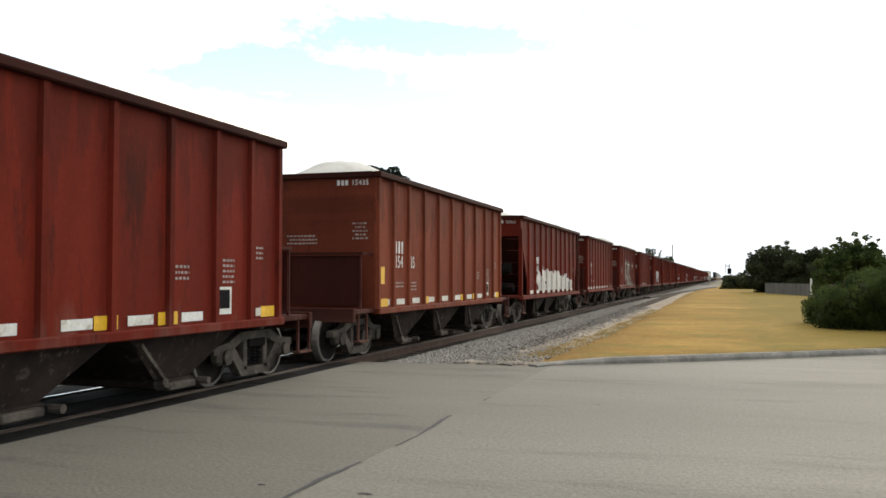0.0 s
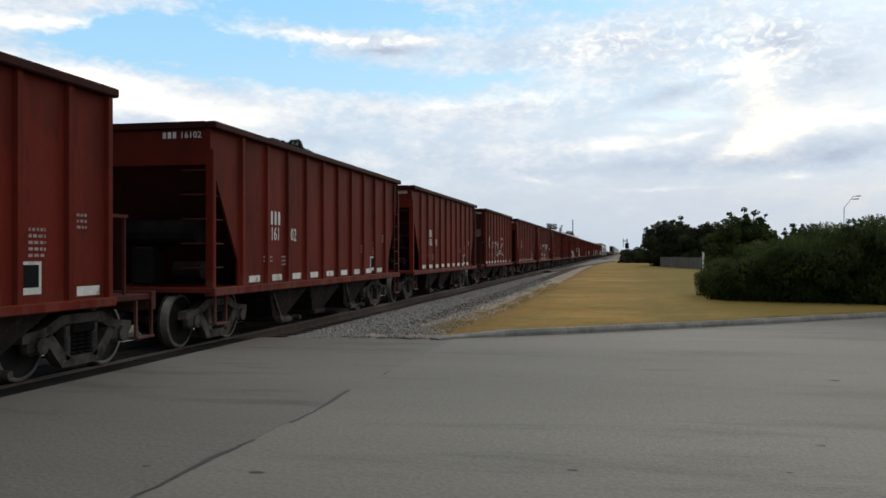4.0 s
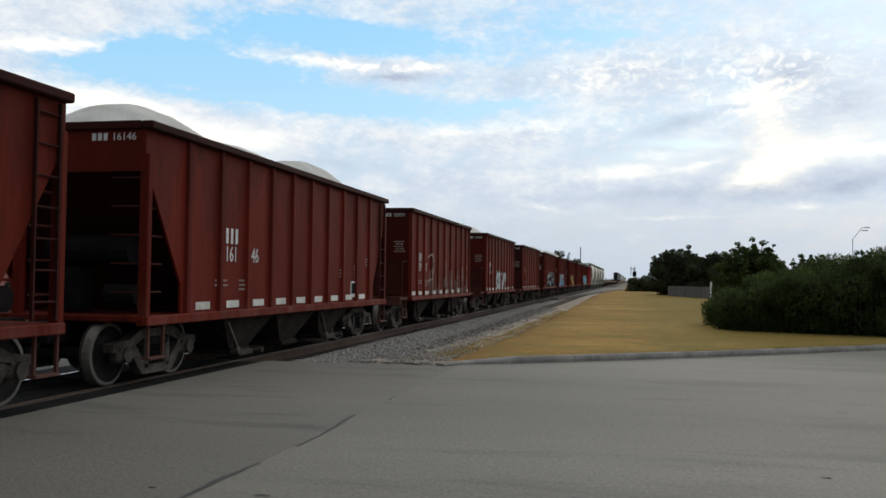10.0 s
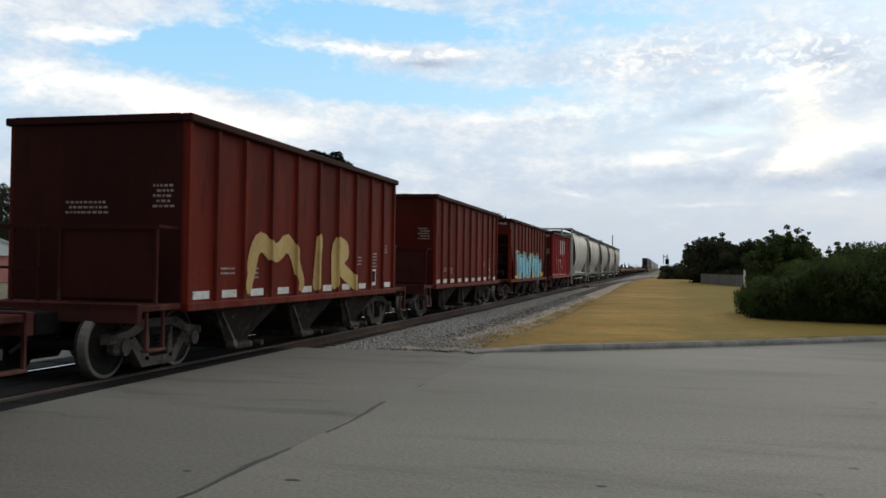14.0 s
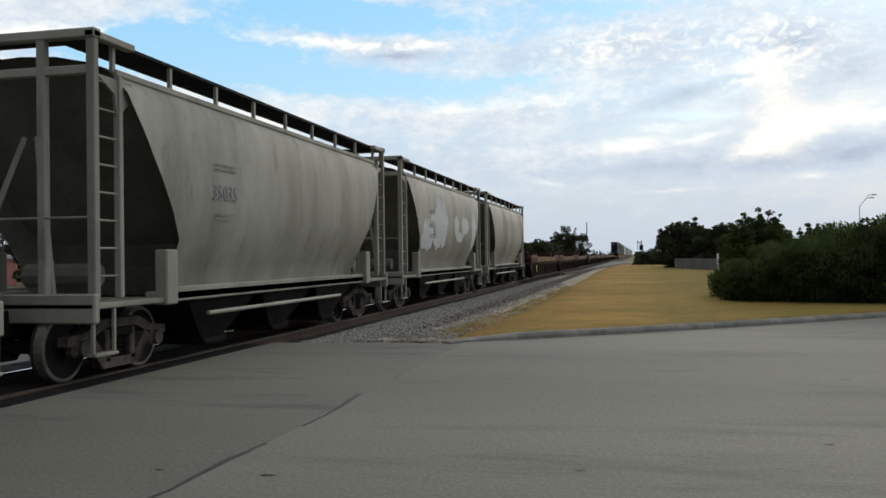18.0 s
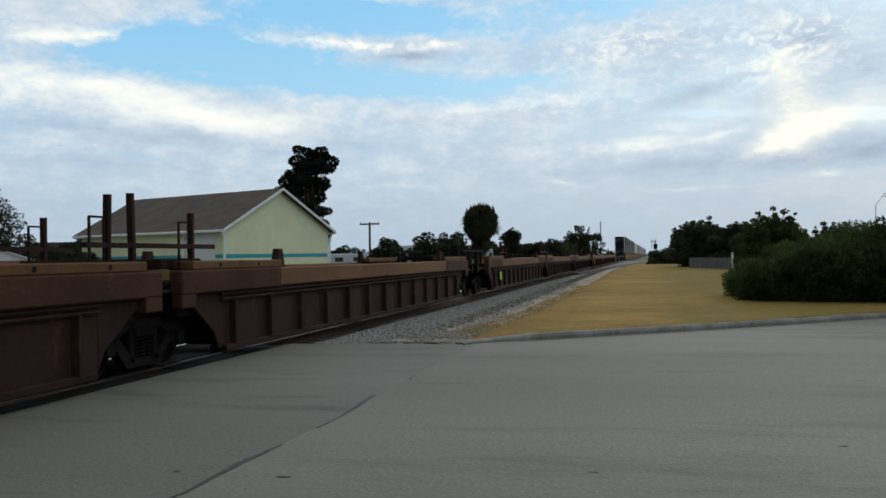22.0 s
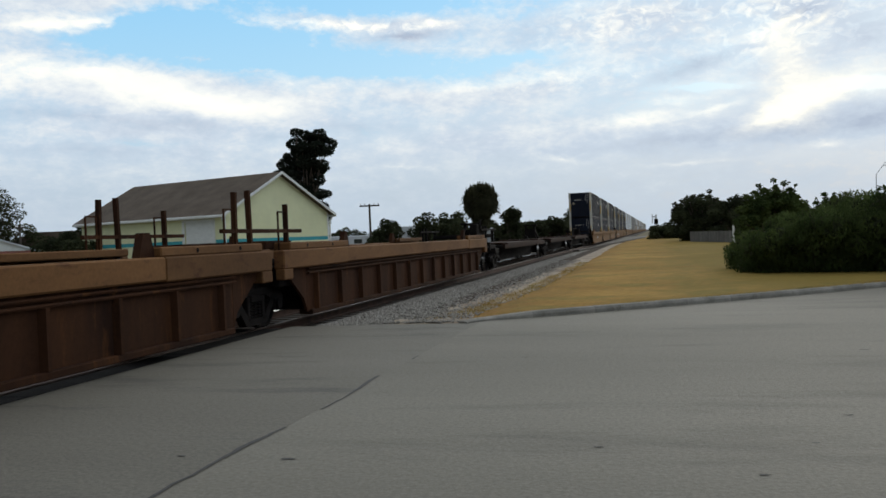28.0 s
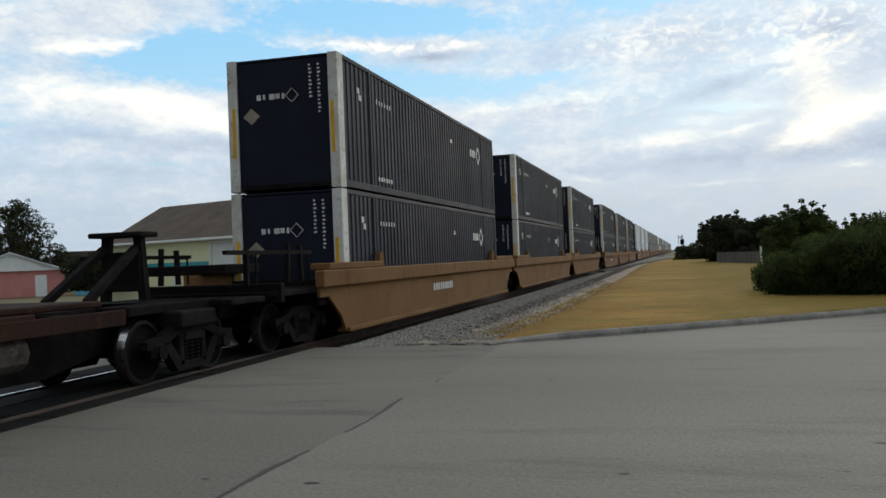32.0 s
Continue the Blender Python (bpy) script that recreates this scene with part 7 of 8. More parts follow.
def platform_rails(car, y, s_, mat_, wheel=False, tall=1.0):
    for x in (-1.3, 1.3):
        for d, h, lean in ((-1.9, 2.35, 0.0), (-0.35, 2.55, 0.05), (0.25, 2.5, -0.04)):
            part("stanchion", Shape().beam((x, y + s_ * d, 1.3), (x, y + s_ * (d + lean), 1.3 + (h - 1.3) * tall), 0.085, 0.07).mesh("stanchion", mat_), car)
        for d in (-1.55, 0.6):
            top = 1.3 + 0.9 * tall
            part("grab_loop", Shape().beam((x, y + s_ * d, 1.3), (x, y + s_ * d, top), 0.028).beam((x, y + s_ * d, top), (x, y + s_ * (d - 0.3), top), 0.028).beam((x, y + s_ * (d - 0.3), top), (x, y + s_ * (d - 0.3), 1.55), 0.028).mesh("grab_loop", mat_), car)
        part("side_rail", Shape().beam((x, y - s_ * 2.6, 1.84), (x, y + s_ * 0.7, 1.84), 0.07, 0.07).mesh("side_rail", mat_), car)
    part("platform_block", Shape().box(-1.2, 1.2, *sorted((y - s_ * 2.4, y - s_ * 1.2)), 1.5, 1.66, 0.02).mesh("platform_block", mat_), car)
    if wheel:
        w = Shape()
        c, r = y + 0.78, 0.30
        for k in range(20):
            a, b_ = 2 * math.pi * k / 20, 2 * math.pi * (k + 1) / 20
            w.rod((1.0, c + r * math.cos(a), 1.97 + r * math.sin(a)), (1.0, c + r * math.cos(b_), 1.97 + r * math.sin(b_)), 0.022, 5)
        for k in range(5):
            a = 2 * math.pi * k / 5
            w.rod((1.0, c, 1.97), (1.0, c + r * math.cos(a), 1.97 + r * math.sin(a)), 0.018, 5)
        part("brake_wheel", w.mesh("brake_wheel", under_dark), car, "round hand-brake wheel")
        part("brake_housing", Shape().box(0.62, 0.92, c - 0.5, c + 0.02, 1.3, 2.1, 0.04).rod((0.9, c, 1.97), (1.0, c, 1.97), 0.05, 8).mesh("brake_housing", under_dark), car, "dark hand-brake housing")


def well_car(u, wall, beam_, label, ribs=True, loaded=False):
    """Three wells over four trucks; u: the middle of the first well."""
    car = thing("well_car", label, "well car", "well cars of the train", (TRACK_X, u, 0))
    for k in range(3):
        well_unit(car, k * UNIT, wall, beam_, ribs, loaded)
    for y in (-UNIT / 2 + 0.2, UNIT / 2, 1.5 * UNIT, 2.5 * UNIT - 0.2):
        truck(car, y, "dark")
    for y in (UNIT / 2, 1.5 * UNIT):
        if not loaded:
            platform_rails(car, y - 0.95, -1, well_brown)
        # the widest block is an added filler that keeps the gap between wells black
        part("articulation", Shape().box(-0.45, 0.45, y - 1.3, y + 1.3, 0.72, 1.0, 0.03).box(-0.92, 0.92, y - 1.55, y + 1.55, 0.42, 0.98, 0.05).box(-1.35, 1.35, y - 0.6, y + 0.6, 1.25, 1.32, 0.01).mesh("articulation", under_dark), car)
    for sy, y in ((-1, -UNIT / 2 - 0.35), (1, 2.5 * UNIT + 0.35)):
        part("end_platform", Shape().box(-1.35, 1.35, y - 1.1, y + 1.1, 1.05, 1.15, 0.015).box(-0.3, 0.3, y - 1.2, y + 1.2, 0.7, 1.05, 0.02).box(-1.4, 1.4, y + sy * 0.95 - 0.08, y + sy * 0.95 + 0.08, 0.95, 1.3, 0.02).mesh("end_platform", under_dark), car)
        platform_rails(car, y + sy * 0.2, -sy, under_dark, sy > 0, 0.56)
    part("coupler", COUPLER_BACK, car, place=(0, -UNIT / 2 - 1.65, 0))
    part("coupler", COUPLER, car, place=(0, 2.5 * UNIT + 1.65, 0))
    if loaded:
        return car
    part("placard", Shape().box(1.512, 1.517, -7.25, -6.85, 0.55, 0.90).mesh("placard", lime), car, "bright lime-green notice")
    s = Shape()
    for r in range(4):
        s.box(1.5175, 1.519, -7.18, -6.92 - 0.06 * (r % 2), 0.61 + r * 0.065, 0.635 + r * 0.065)
    part("stencil", s.mesh("stencil", black_mark), car)
    return car


w1 = well_car(452.95, well_brown, ochre, "empty rusty brown articulated well car with ochre top beams")
CARS.append(w1)
for u in (519.2, 585.55):
    CARS.append(copy_thing(w1, pose(TRACK_X, u, 0)))

repaint(CARS[-1], well_brown, rusty_wall)
repaint(CARS[-1], plum_brown, ochre)

# ---- empty spine car ----


def hitch_stand(car, y, lean=-1):
    s = Shape()
    for x in (-0.34, 0.34):
        s.beam((x, y, 1.15), (x * 0.8, y, 2.15), 0.13, 0.12)
        s.beam((x, y + lean * 1.35, 1.2), (x * 0.8, y + lean * 0.1, 1.95), 0.11, 0.10)
    s.box(-0.46, 0.46, y - 0.24, y + 0.24, 2.12, 2.2, 0.02).box(-0.34, 0.34, y - 0.1, y + 0.1, 1.3, 1.9, 0.02)
    part("hitch_stand", s.mesh("hitch_stand", under_dark), car, "dark raised trailer hitch stand")


spine = thing("spine_car", "empty rusty articulated spine car with low decks and hitch stands", "flat car", at=(TRACK_X, 651.4, 0))
stations = (-9.6, 9.6, 28.9, 48.4)
for k, y in enumerate((0.0, 19.25, 38.65)):
    half = 8.4
    part("spine_beam", Shape().prism([(y - half - 1.2, 0.66), (y - half + 1.0, 0.28), (y + half - 1.0, 0.28), (y + half + 1.2, 0.66), (y + half + 1.2, 1.12), (y - half - 1.2, 1.12)], "x", -0.36, 0.36).mesh("spine_beam", under_dark), spine, "dark deep centre beam")
    for sx in (-1, 1):
        part("deck_edge", Shape().box(*sorted((sx * 0.95, sx * 1.28)), y - half + 1.5, y + half - 2.2, 1.0, 1.18, 0.02).box(*sorted((sx * 1.2, sx * 1.3)), y - half + 0.4, y + half - 0.6, 0.92, 1.12, 0.01).mesh("deck_edge", well_brown), spine)
    for j in range(5):
        part("cross_arm", Shape().box(-1.18, 1.18, y - half + 1.0 + j * (2 * half - 2) / 4 - 0.15, y - half + 1.0 + j * (2 * half - 2) / 4 + 0.15, 0.95, 1.08, 0.015).mesh("cross_arm", under_dark), spine)
    part("deck_plate", Shape().box(-0.95, 0.95, y - half + 3.0, y + half - 5.0, 1.12, 1.2, 0.01).box(-1.25, 1.25, y + half - 3.6, y + half - 1.0, 1.18, 1.26, 0.02).mesh("deck_plate", well_brown), spine)
    part("hose", Shape().rod((0.5, y + half - 5.5, 1.2), (0.7, y + half - 5.2, 1.5), 0.03, 6).rod((0.7, y + half - 5.2, 1.5), (0.9, y + half - 4.6, 1.2), 0.03, 6).mesh("hose", under_dark), spine)
for y in stations:
    truck(spine, y, "dark")
    part("bolster", Shape().box(-1.2, 1.2, y - 0.5, y + 0.5, 0.75, 1.0, 0.03).box(-0.9, 0.9, y - 1.3, y + 1.3, 0.98, 1.12, 0.02).mesh("bolster", under_dark), spine)
for y in (-9.5, 10.5, 48.3):
    hitch_stand(spine, y, 1 if y == 10.5 else -1)
part("placard", Shape().box(0.335, 0.34, -6.8, -6.4, 0.64, 1.0).mesh("placard", lime), spine, "bright lime-green notice")
part("air_reservoir", Shape().rod((1.0, 43.6, 0.75), (1.0, 44.8, 0.75), 0.22, 12).mesh("air_reservoir", under_grey), spine)
part("end_platform", Shape().box(-1.3, 1.3, 49.2, 50.4, 1.0, 1.1, 0.02).mesh("end_platform", under_dark), spine)
part("coupler", COUPLER_BACK, spine, place=(0, -11.2, 0))
part("coupler", COUPLER, spine, place=(0, 50.2, 0))
CARS.append(spine)

# ---- loaded well cars with stacked containers ----


def container_mesh_side(sx, y0, y1, z0, z1, mat_):
    """Corrugated side sheet."""
    s = Shape()
    pts, y, k = [], y0, 0
    while y < y1 - 0.01:
        pts += [(sx * 1.285, y), (sx * 1.285, min(y + 0.10, y1)), (sx * 1.265, min(y + 0.135, y1)), (sx * 1.265, min(y + 0.235, y1))]
        y += 0.27
    n = len(pts)
    s.v = [(x, yy, z) for z in (z0, z1) for x, yy in pts]
    s.f = [(i, i + 1, i + 1 + n, i + n) for i in range(n - 1)]
    return s.mesh("corrugated_side", mat_)


def container(y, z, body, label, long=16.15, posts=True):
    c = thing("shipping_container", label, "container", "stacked shipping containers", (TRACK_X, y, z))
    h = 2.9
    for sx in (-1, 1):
        part("corrugated_side", container_mesh_side(sx, 0.35, long - 0.2, 0.18, h - 0.1, body), c)
        part("bottom_rail", Shape().box(*sorted((sx * 1.22, sx * 1.30)), 0.3, long - 0.1, 0.02, 0.18, 0.01).mesh("bottom_rail", body), c)
        part("top_rail", Shape().box(*sorted((sx * 1.22, sx * 1.30)), 0.3, long - 0.1, h - 0.1, h, 0.01).mesh("top_rail", body), c)
        part("corner_post", Shape().box(*sorted((sx * 1.08, sx * 1.302)), 0.0, 0.33, 0.0, h, 0.012).mesh("corner_post", post_white), c, "worn white corner post")
        part("rear_post", Shape().box(*sorted((sx * 1.15, sx * 1.30)), long - 0.2, long, 0.0, h, 0.012).mesh("rear_post", body), c)
        for d in (2.0, long - 2.12):
            part("stack_post", Shape().box(*sorted((sx * 1.24, sx * 1.303)), d, d + 0.12, 0.02, h, 0.01).mesh("stack_post", body), c)
        part("caution_strip", Shape().box(*sorted((sx * 1.12, sx * 1.2)), -0.004, 0.0, 0.75, 1.85).mesh("caution_strip", yellow_mark), c, "yellow caution strip")
    part("end_wall", Shape().box(-1.08, 1.08, 0.06, 0.12, 0.1, h - 0.08).mesh("end_wall", navy), c)
    part("end_wall", Shape().box(-1.2, 1.2, long - 0.1, long - 0.04, 0.1, h - 0.08).mesh("end_wall", navy), c)
    part("floor", Shape().box(-1.22, 1.22, 0.05, long - 0.05, 0.04, 0.14).mesh("floor", under_dark), c)
    part("roof", Shape().box(-1.24, 1.24, 0.05, long - 0.05, h - 0.06, h - 0.01, 0.01).mesh("roof", body), c)
    # name drawn as plain bars with a ring of four corners
    s = Shape()
    for k, w in enumerate((0.12, 0.07, 0.15, 0.12, 0.08)):
        s.box(-0.62 + k * 0.15, -0.62 + k * 0.15 + w - 0.02, 0.050, 0.056, 1.99 + 0.012 * (k % 2), 2.11)
    for a in range(4):
        b0, b1 = math.pi / 2 * a, math.pi / 2 * (a + 1)
        s.beam((0.22 + 0.15 * math.cos(b0), 0.053, 2.05 + 0.15 * math.sin(b0)), (0.22 + 0.15 * math.cos(b1), 0.053, 2.05 + 0.15 * math.sin(b1)), 0.06, 0.006)
    for x, n in ((0.62, 9), (0.82, 13)):
        for r in range(n):
            s.box(x, x + 0.045 + 0.012 * ((r * 7) % 3), 0.050, 0.056, 2.65 - r * 0.085, 2.65 - r * 0.085 + 0.04)
    part("marking", s.mesh("marking", white_mark), c, "white plain marks")["kind"] = "stuff"
    part("diamond", Shape().prism([(-0.76, 1.83), (-0.56, 1.65), (-0.76, 1.47), (-0.96, 1.65)], "y", 0.050, 0.056).mesh("diamond", faint_label), c, "faded diamond label")
    s = Shape()
    for k, w in enumerate((0.22, 0.26, 0.2)):
        s.box(1.288, 1.292, long * 0.76 + k * 0.3, long * 0.76 + k * 0.3 + w, 1.9, 2.15)
    for a in range(4):
        b0, b1 = math.pi / 2 * a, math.pi / 2 * (a + 1)
        s.beam((1.29, long * 0.76 + 1.25 + 0.28 * math.cos(b0), 2.02 + 0.28 * math.sin(b0)), (1.29, long * 0.76 + 1.25 + 0.28 * math.cos(b1), 2.02 + 0.28 * math.sin(b1)), 0.006, 0.09)
    for y_, z_ in ((1.2, 2.2), (1.3, 2.05), (9.6, 2.05)):
        s.box(1.288, 1.292, y_, y_ + 0.16, z_, z_ + 0.13)
    for k in range(6):
        s.box(1.288, 1.292, 2.5 + k * 0.18, 2.6 + k * 0.18 + 0.03 * (k % 2), 0.3, 0.4)
        s.box(1.288, 1.292, 2.5 + k * 0.2, 2.56 + k * 0.2, 2.15, 2.26)
    part("side_marking", s.mesh("side_marking", white_mark), c, "white plain marks")["kind"] = "stuff"
    return c


w4 = well_car(714.0, tan_wall, tan_wall, "tan articulated well car carrying stacked containers", ribs=False, loaded=True)
s = Shape()
for k in range(9):
    s.box(1.425, 1.43, -2.0 + k * 0.25, -1.85 + k * 0.25 + 0.03 * (k % 2), 0.72, 0.92)
part("stencil", s.mesh("stencil", white_mark), w4, "white stencilled marks")
CARS.append(w4)
for u in (780.6, 846.9):
    CARS.append(copy_thing(w4, pose(TRACK_X, u, 0)))
cont_a = container(705.5, 0.30, navy, "dark navy corrugated shipping container with white corner posts")
cont_b = container(705.5, 3.23, slate, "slate-grey corrugated shipping container with white corner posts")
cont_w = container(846.9 - 8.2, 0.30, trailer_white, "white shipping container stacked on a well car")
CARS += [cont_a, cont_b, cont_w]
for k in range(9):
    base = 705.6 + (k // 3) * 66.3 + (k % 3) * UNIT
    for z, proto in ((0.30, cont_a), (3.23, cont_b)):
        p = cont_w if k >= 6 else proto
        if k == 0 or (k == 6 and z < 1):
            continue
        CARS.append(copy_thing(p, pose(TRACK_X, base, z)))

# far end of the train: more stacked containers, never seen closer than from afar
FAR_WELL = Shape()
for k in range(3):
    for sx in (-1, 1):
        FAR_WELL.box(*sorted((sx * 1.34, sx * 1.52)), k * UNIT - 10.1, k * UNIT + 10.1, 0.95, 1.48, 0.02).box(*sorted((sx * 1.38, sx * 1.44)), k * UNIT - 8.8, k * UNIT + 8.8, 0.2, 0.96)
    FAR_WELL.box(-1.38, 1.38, k * UNIT - 8.8, k * UNIT + 8.8, 0.2, 0.28)
FAR_WELL = FAR_WELL.mesh("well", tan_wall)


def far_container(y, z, body):
    c = thing("shipping_container", "far stacked shipping container with white corner posts", "container", "stacked shipping containers", (TRACK_X, y, z))
    part("box", Shape().box(-1.27, 1.27, 0.08, 16.1, 0.1, 2.86, 0.03).mesh("box", body), c)
    for x in (-1.19, 1.19):
        part("corner_post", Shape().box(x - 0.11, x + 0.11, 0.0, 0.33, 0.0, 2.9, 0.012).mesh("corner_post", post_white), c, "worn white corner post")
    return c


for n in range(9):
    u = 913.2 + n * 66.3
    c = thing("well_car", "tan articulated well car carrying stacked containers", "well car", "well cars of the train", (TRACK_X, u, 0))
    part("well", FAR_WELL, c)
    for y in (-UNIT / 2 + 0.2, UNIT / 2, 1.5 * UNIT, 2.5 * UNIT - 0.2):
        part("truck", Shape().box(-1.1, 1.1, y - 1.3, y + 1.3, 0.0, 0.95, 0.15).mesh("truck", under_dark), c)
    CARS.append(c)
    for k in range(3):
        for z in (0.30, 3.23):
            CARS.append(far_container(u - 8.1 + k * UNIT, z, (slate, trailer_white, navy, tan_wall)[(n * 3 + k + (z > 1)) % 4] if n % 3 else navy))

# ---- the yellow building ----
HOUSE_TURN = 69.35
house = thing("yellow_building", "pale yellow gabled building with an aqua stripe and brown roof", "building", at=(-22.40, 43.25, 0), turn=HOUSE_TURN)
W, L, EAVE, RIDGE = 8.37, 12.82, 3.37, 5.62
T = 0.2


def house_box(name, x0, x1, y0, y1, z0, z1, mat_, label="", c=0.0):
    return part(name, Shape().box(x0, x1, y0, y1, z0, z1, c).mesh(name, mat_), house, label)


# in the building's space: x along the gable wall, y along the long wall
house_box("gable_wall", 0, W, 0, T, -0.3, EAVE, siding)
part("gable", Shape().prism([(0, EAVE), (W, EAVE), (W / 2, RIDGE)], "y", 0, T).mesh("gable", siding), house)
DOOR0, DOOR1, DOOR_H = 0.95, 3.2, 2.95
house_box("long_wall", 0, T, T, DOOR0, -0.3, EAVE, siding)
house_box("long_wall", 0, T, DOOR1, L, -0.3, EAVE, siding)
house_box("long_wall", 0, T, DOOR0, DOOR1, DOOR_H, EAVE, siding)
house_box("back_wall", W - T, W, T, L, -0.3, EAVE, siding)
house_box("rear_wall", T, W - T, L - T, L, -0.3, EAVE, siding)
shutter = house_box("roller_door", 0.05, 0.10, DOOR0, DOOR1, -0.3, DOOR_H, trim_white, "closed white roll-up door")
for k in range(14):
    part("door_slat", Shape().box(0.03, 0.055, DOOR0 + 0.02, DOOR1 - 0.02, -0.2 + k * 0.21, -0.2 + k * 0.21 + 0.19, 0.008).mesh("door_slat", trim_white), shutter)
for y in (DOOR0 - 0.22, DOOR1 + 0.02):
    house_box("door_trim", -0.03, T, y, y + 0.2, -0.3, DOOR_H + 0.1, trim_white)
house_box("door_trim", -0.03, T, DOOR0 - 0.22, DOOR1 + 0.22, DOOR_H, DOOR_H + 0.16, trim_white)
STRIPE = 1.75
house_box("stripe", -0.012, 0.0, 0, DOOR0 - 0.25, STRIPE, STRIPE + 0.21, aqua, "aqua painted stripe")
house_box("stripe", -0.012, 0.0, DOOR1 + 0.25, L - 0.3, STRIPE, STRIPE + 0.21, aqua, "aqua painted stripe")
house_box("stripe", 0.1, W - 0.05, -0.012, 0.0, STRIPE, STRIPE + 0.21, aqua, "aqua painted stripe")
for x in (-0.02, W - 0.10):
    house_box("corner_board", x, x + 0.12, -0.02, 0.10, -0.3, EAVE, trim_white)
house_box("utility_box", -0.12, 0.0, 9.0, 9.5, 0.5, 1.3, trim_white)
for k in range(17):
    z = 0.0 + k * 0.2
    part("siding_lap", Shape().box(0.12, W - 0.10, -0.010, 0.0, z, z + 0.012).mesh("siding_lap", siding), house)

# gable roof
OV, HIP = 0.35, -0.35
slope_k = (RIDGE - EAVE) / (W / 2)
ez = EAVE - OV * slope_k + 0.12
rz = RIDGE + 0.12
for sx in (0, 1):
    e = -OV if sx == 0 else W + OV
    poly = [(e, -OV, ez), (W / 2, -OV, rz), (W / 2, L - HIP, rz), (e, L + OV, ez)]
    low_poly = [(x, y, z - 0.09) for x, y, z in poly]
    part("roof_slope", Shape().add(poly + low_poly, [(0, 1, 2, 3), (7, 6, 5, 4), (0, 4, 5, 1), (1, 5, 6, 2), (2, 6, 7, 3), (3, 7, 4, 0)]).mesh("roof_slope", shingle), house, "brown shingle roof slope")
    courses = Shape()
    n = 20
    for k in range(1, n):
        t = k / n
        x, z = e + (W / 2 - e) * t, ez + (rz - ez) * t
        y1 = L + OV + (L - HIP - L - OV) * t
        d = 0.012
        courses.add([(x, -OV, z + 0.003), (x, y1, z + 0.003), (x - (0.03 if sx == 0 else -0.03), y1, z + 0.003 - 0.03 * slope_k + d), (x - (0.03 if sx == 0 else -0.03), -OV, z + 0.003 - 0.03 * slope_k + d)], [(0, 1, 2, 3)])
    part("shingle_course", courses.mesh("shingle_course", shingle), house)
    part("gutter", Shape().box(e - 0.08, e + 0.04, -OV, L + OV, ez - 0.16, ez - 0.02, 0.02).mesh("gutter", trim_white), house, "white eaves gutter")
    part("rake_board", Shape().add([(e, -OV - 0.03, ez - 0.14), (W / 2, -OV - 0.03, rz - 0.14), (W / 2, -OV - 0.03, rz + 0.02), (e, -OV - 0.03, ez + 0.02), (e, -OV, ez - 0.14), (W / 2, -OV, rz - 0.14), (W / 2, -OV, rz + 0.02), (e, -OV, ez + 0.02)], [(0, 1, 2, 3), (7, 6, 5, 4), (0, 4, 5, 1), (3, 2, 6, 7)]).mesh("rake_board", trim_white), house)
house_box("meter_box", -0.12, 0.0, 6.1, 6.55, 0.3, 1.0, trim_white, "small white wall box", 0.02)
house_box("soffit", -OV, W + OV, 0.02, L + OV, EAVE - 0.24, EAVE - 0.18, trim_white)
part("gable", Shape().prism([(0, EAVE), (W, EAVE), (W / 2, RIDGE)], "y", L - T, L).mesh("gable", siding), house)
part("downpipe", Shape().rod((-0.30, -0.1, EAVE - 0.2), (-0.08, -0.06, EAVE - 0.5), 0.05, 8).rod((-0.08, -0.06, EAVE - 0.5), (-0.08, -0.06, -0.2), 0.05, 8).mesh("downpipe", trim_white), house, "white downpipe")
part("downpipe", Shape().rod((W + 0.30, -0.1, EAVE - 0.2), (W + 0.08, -0.06, EAVE - 0.5), 0.05, 8).rod((W + 0.08, -0.06, EAVE - 0.5), (W + 0.08, -0.06, -0.2), 0.05, 8).mesh("downpipe", trim_white), house)

# ---- other buildings beyond the track ----
cottage = thing("pink_cottage", "small pink stucco cottage with a pale gable roof", "house", at=(-53, 62, 0), turn=38)
part("wall", Shape().box(-5, 3, 0, 8, -0.3, 1.9).mesh("wall", pink), cottage)
part("gable", Shape().prism([(-5.4, 1.9), (3.4, 1.9), (-1, 3.4)], "y", -0.25, 0.05).mesh("gable", trim_white), cottage, "white gable board")
for e in (-5.6, 3.6):
    part("roof_slope", Shape().add([(e, -0.5, 1.75), (-1, -0.5, 3.5), (-1, 8.4, 3.5), (e, 8.4, 1.75), (e, -0.5, 1.65), (-1, -0.5, 3.38), (-1, 8.4, 3.38), (e, 8.4, 1.65)], [(0, 1, 2, 3), (7, 6, 5, 4), (0, 4, 5, 1), (1, 5, 6, 2), (2, 6, 7, 3), (3, 7, 4, 0)]).mesh("roof_slope", trailer_white), cottage)
part("door", Shape().box(0.8, 1.7, -0.06, 0.0, -0.3, 1.5, 0.01).mesh("door", trim_white), cottage, "white door")
shed = thing("blue_shed", "low blue shed with a flat roof", "shed", at=(-46.5, 64, 0), turn=30)
part("wall", Shape().box(-2.5, 2.5, 0, 4, -0.3, 1.35).mesh("wall", teal), shed)
part("roof", Shape().box(-2.8, 2.8, -0.3, 4.3, 1.35, 1.5, 0.02).mesh("roof", trailer_white), shed)
dark_house = thing("low_house", "low grey-roofed house behind trees", "house", at=(-60, 84, 0), turn=25)
part("wall", Shape().box(-8, 8, 0, 8, -0.3, 2.2).mesh("wall", siding), dark_house)
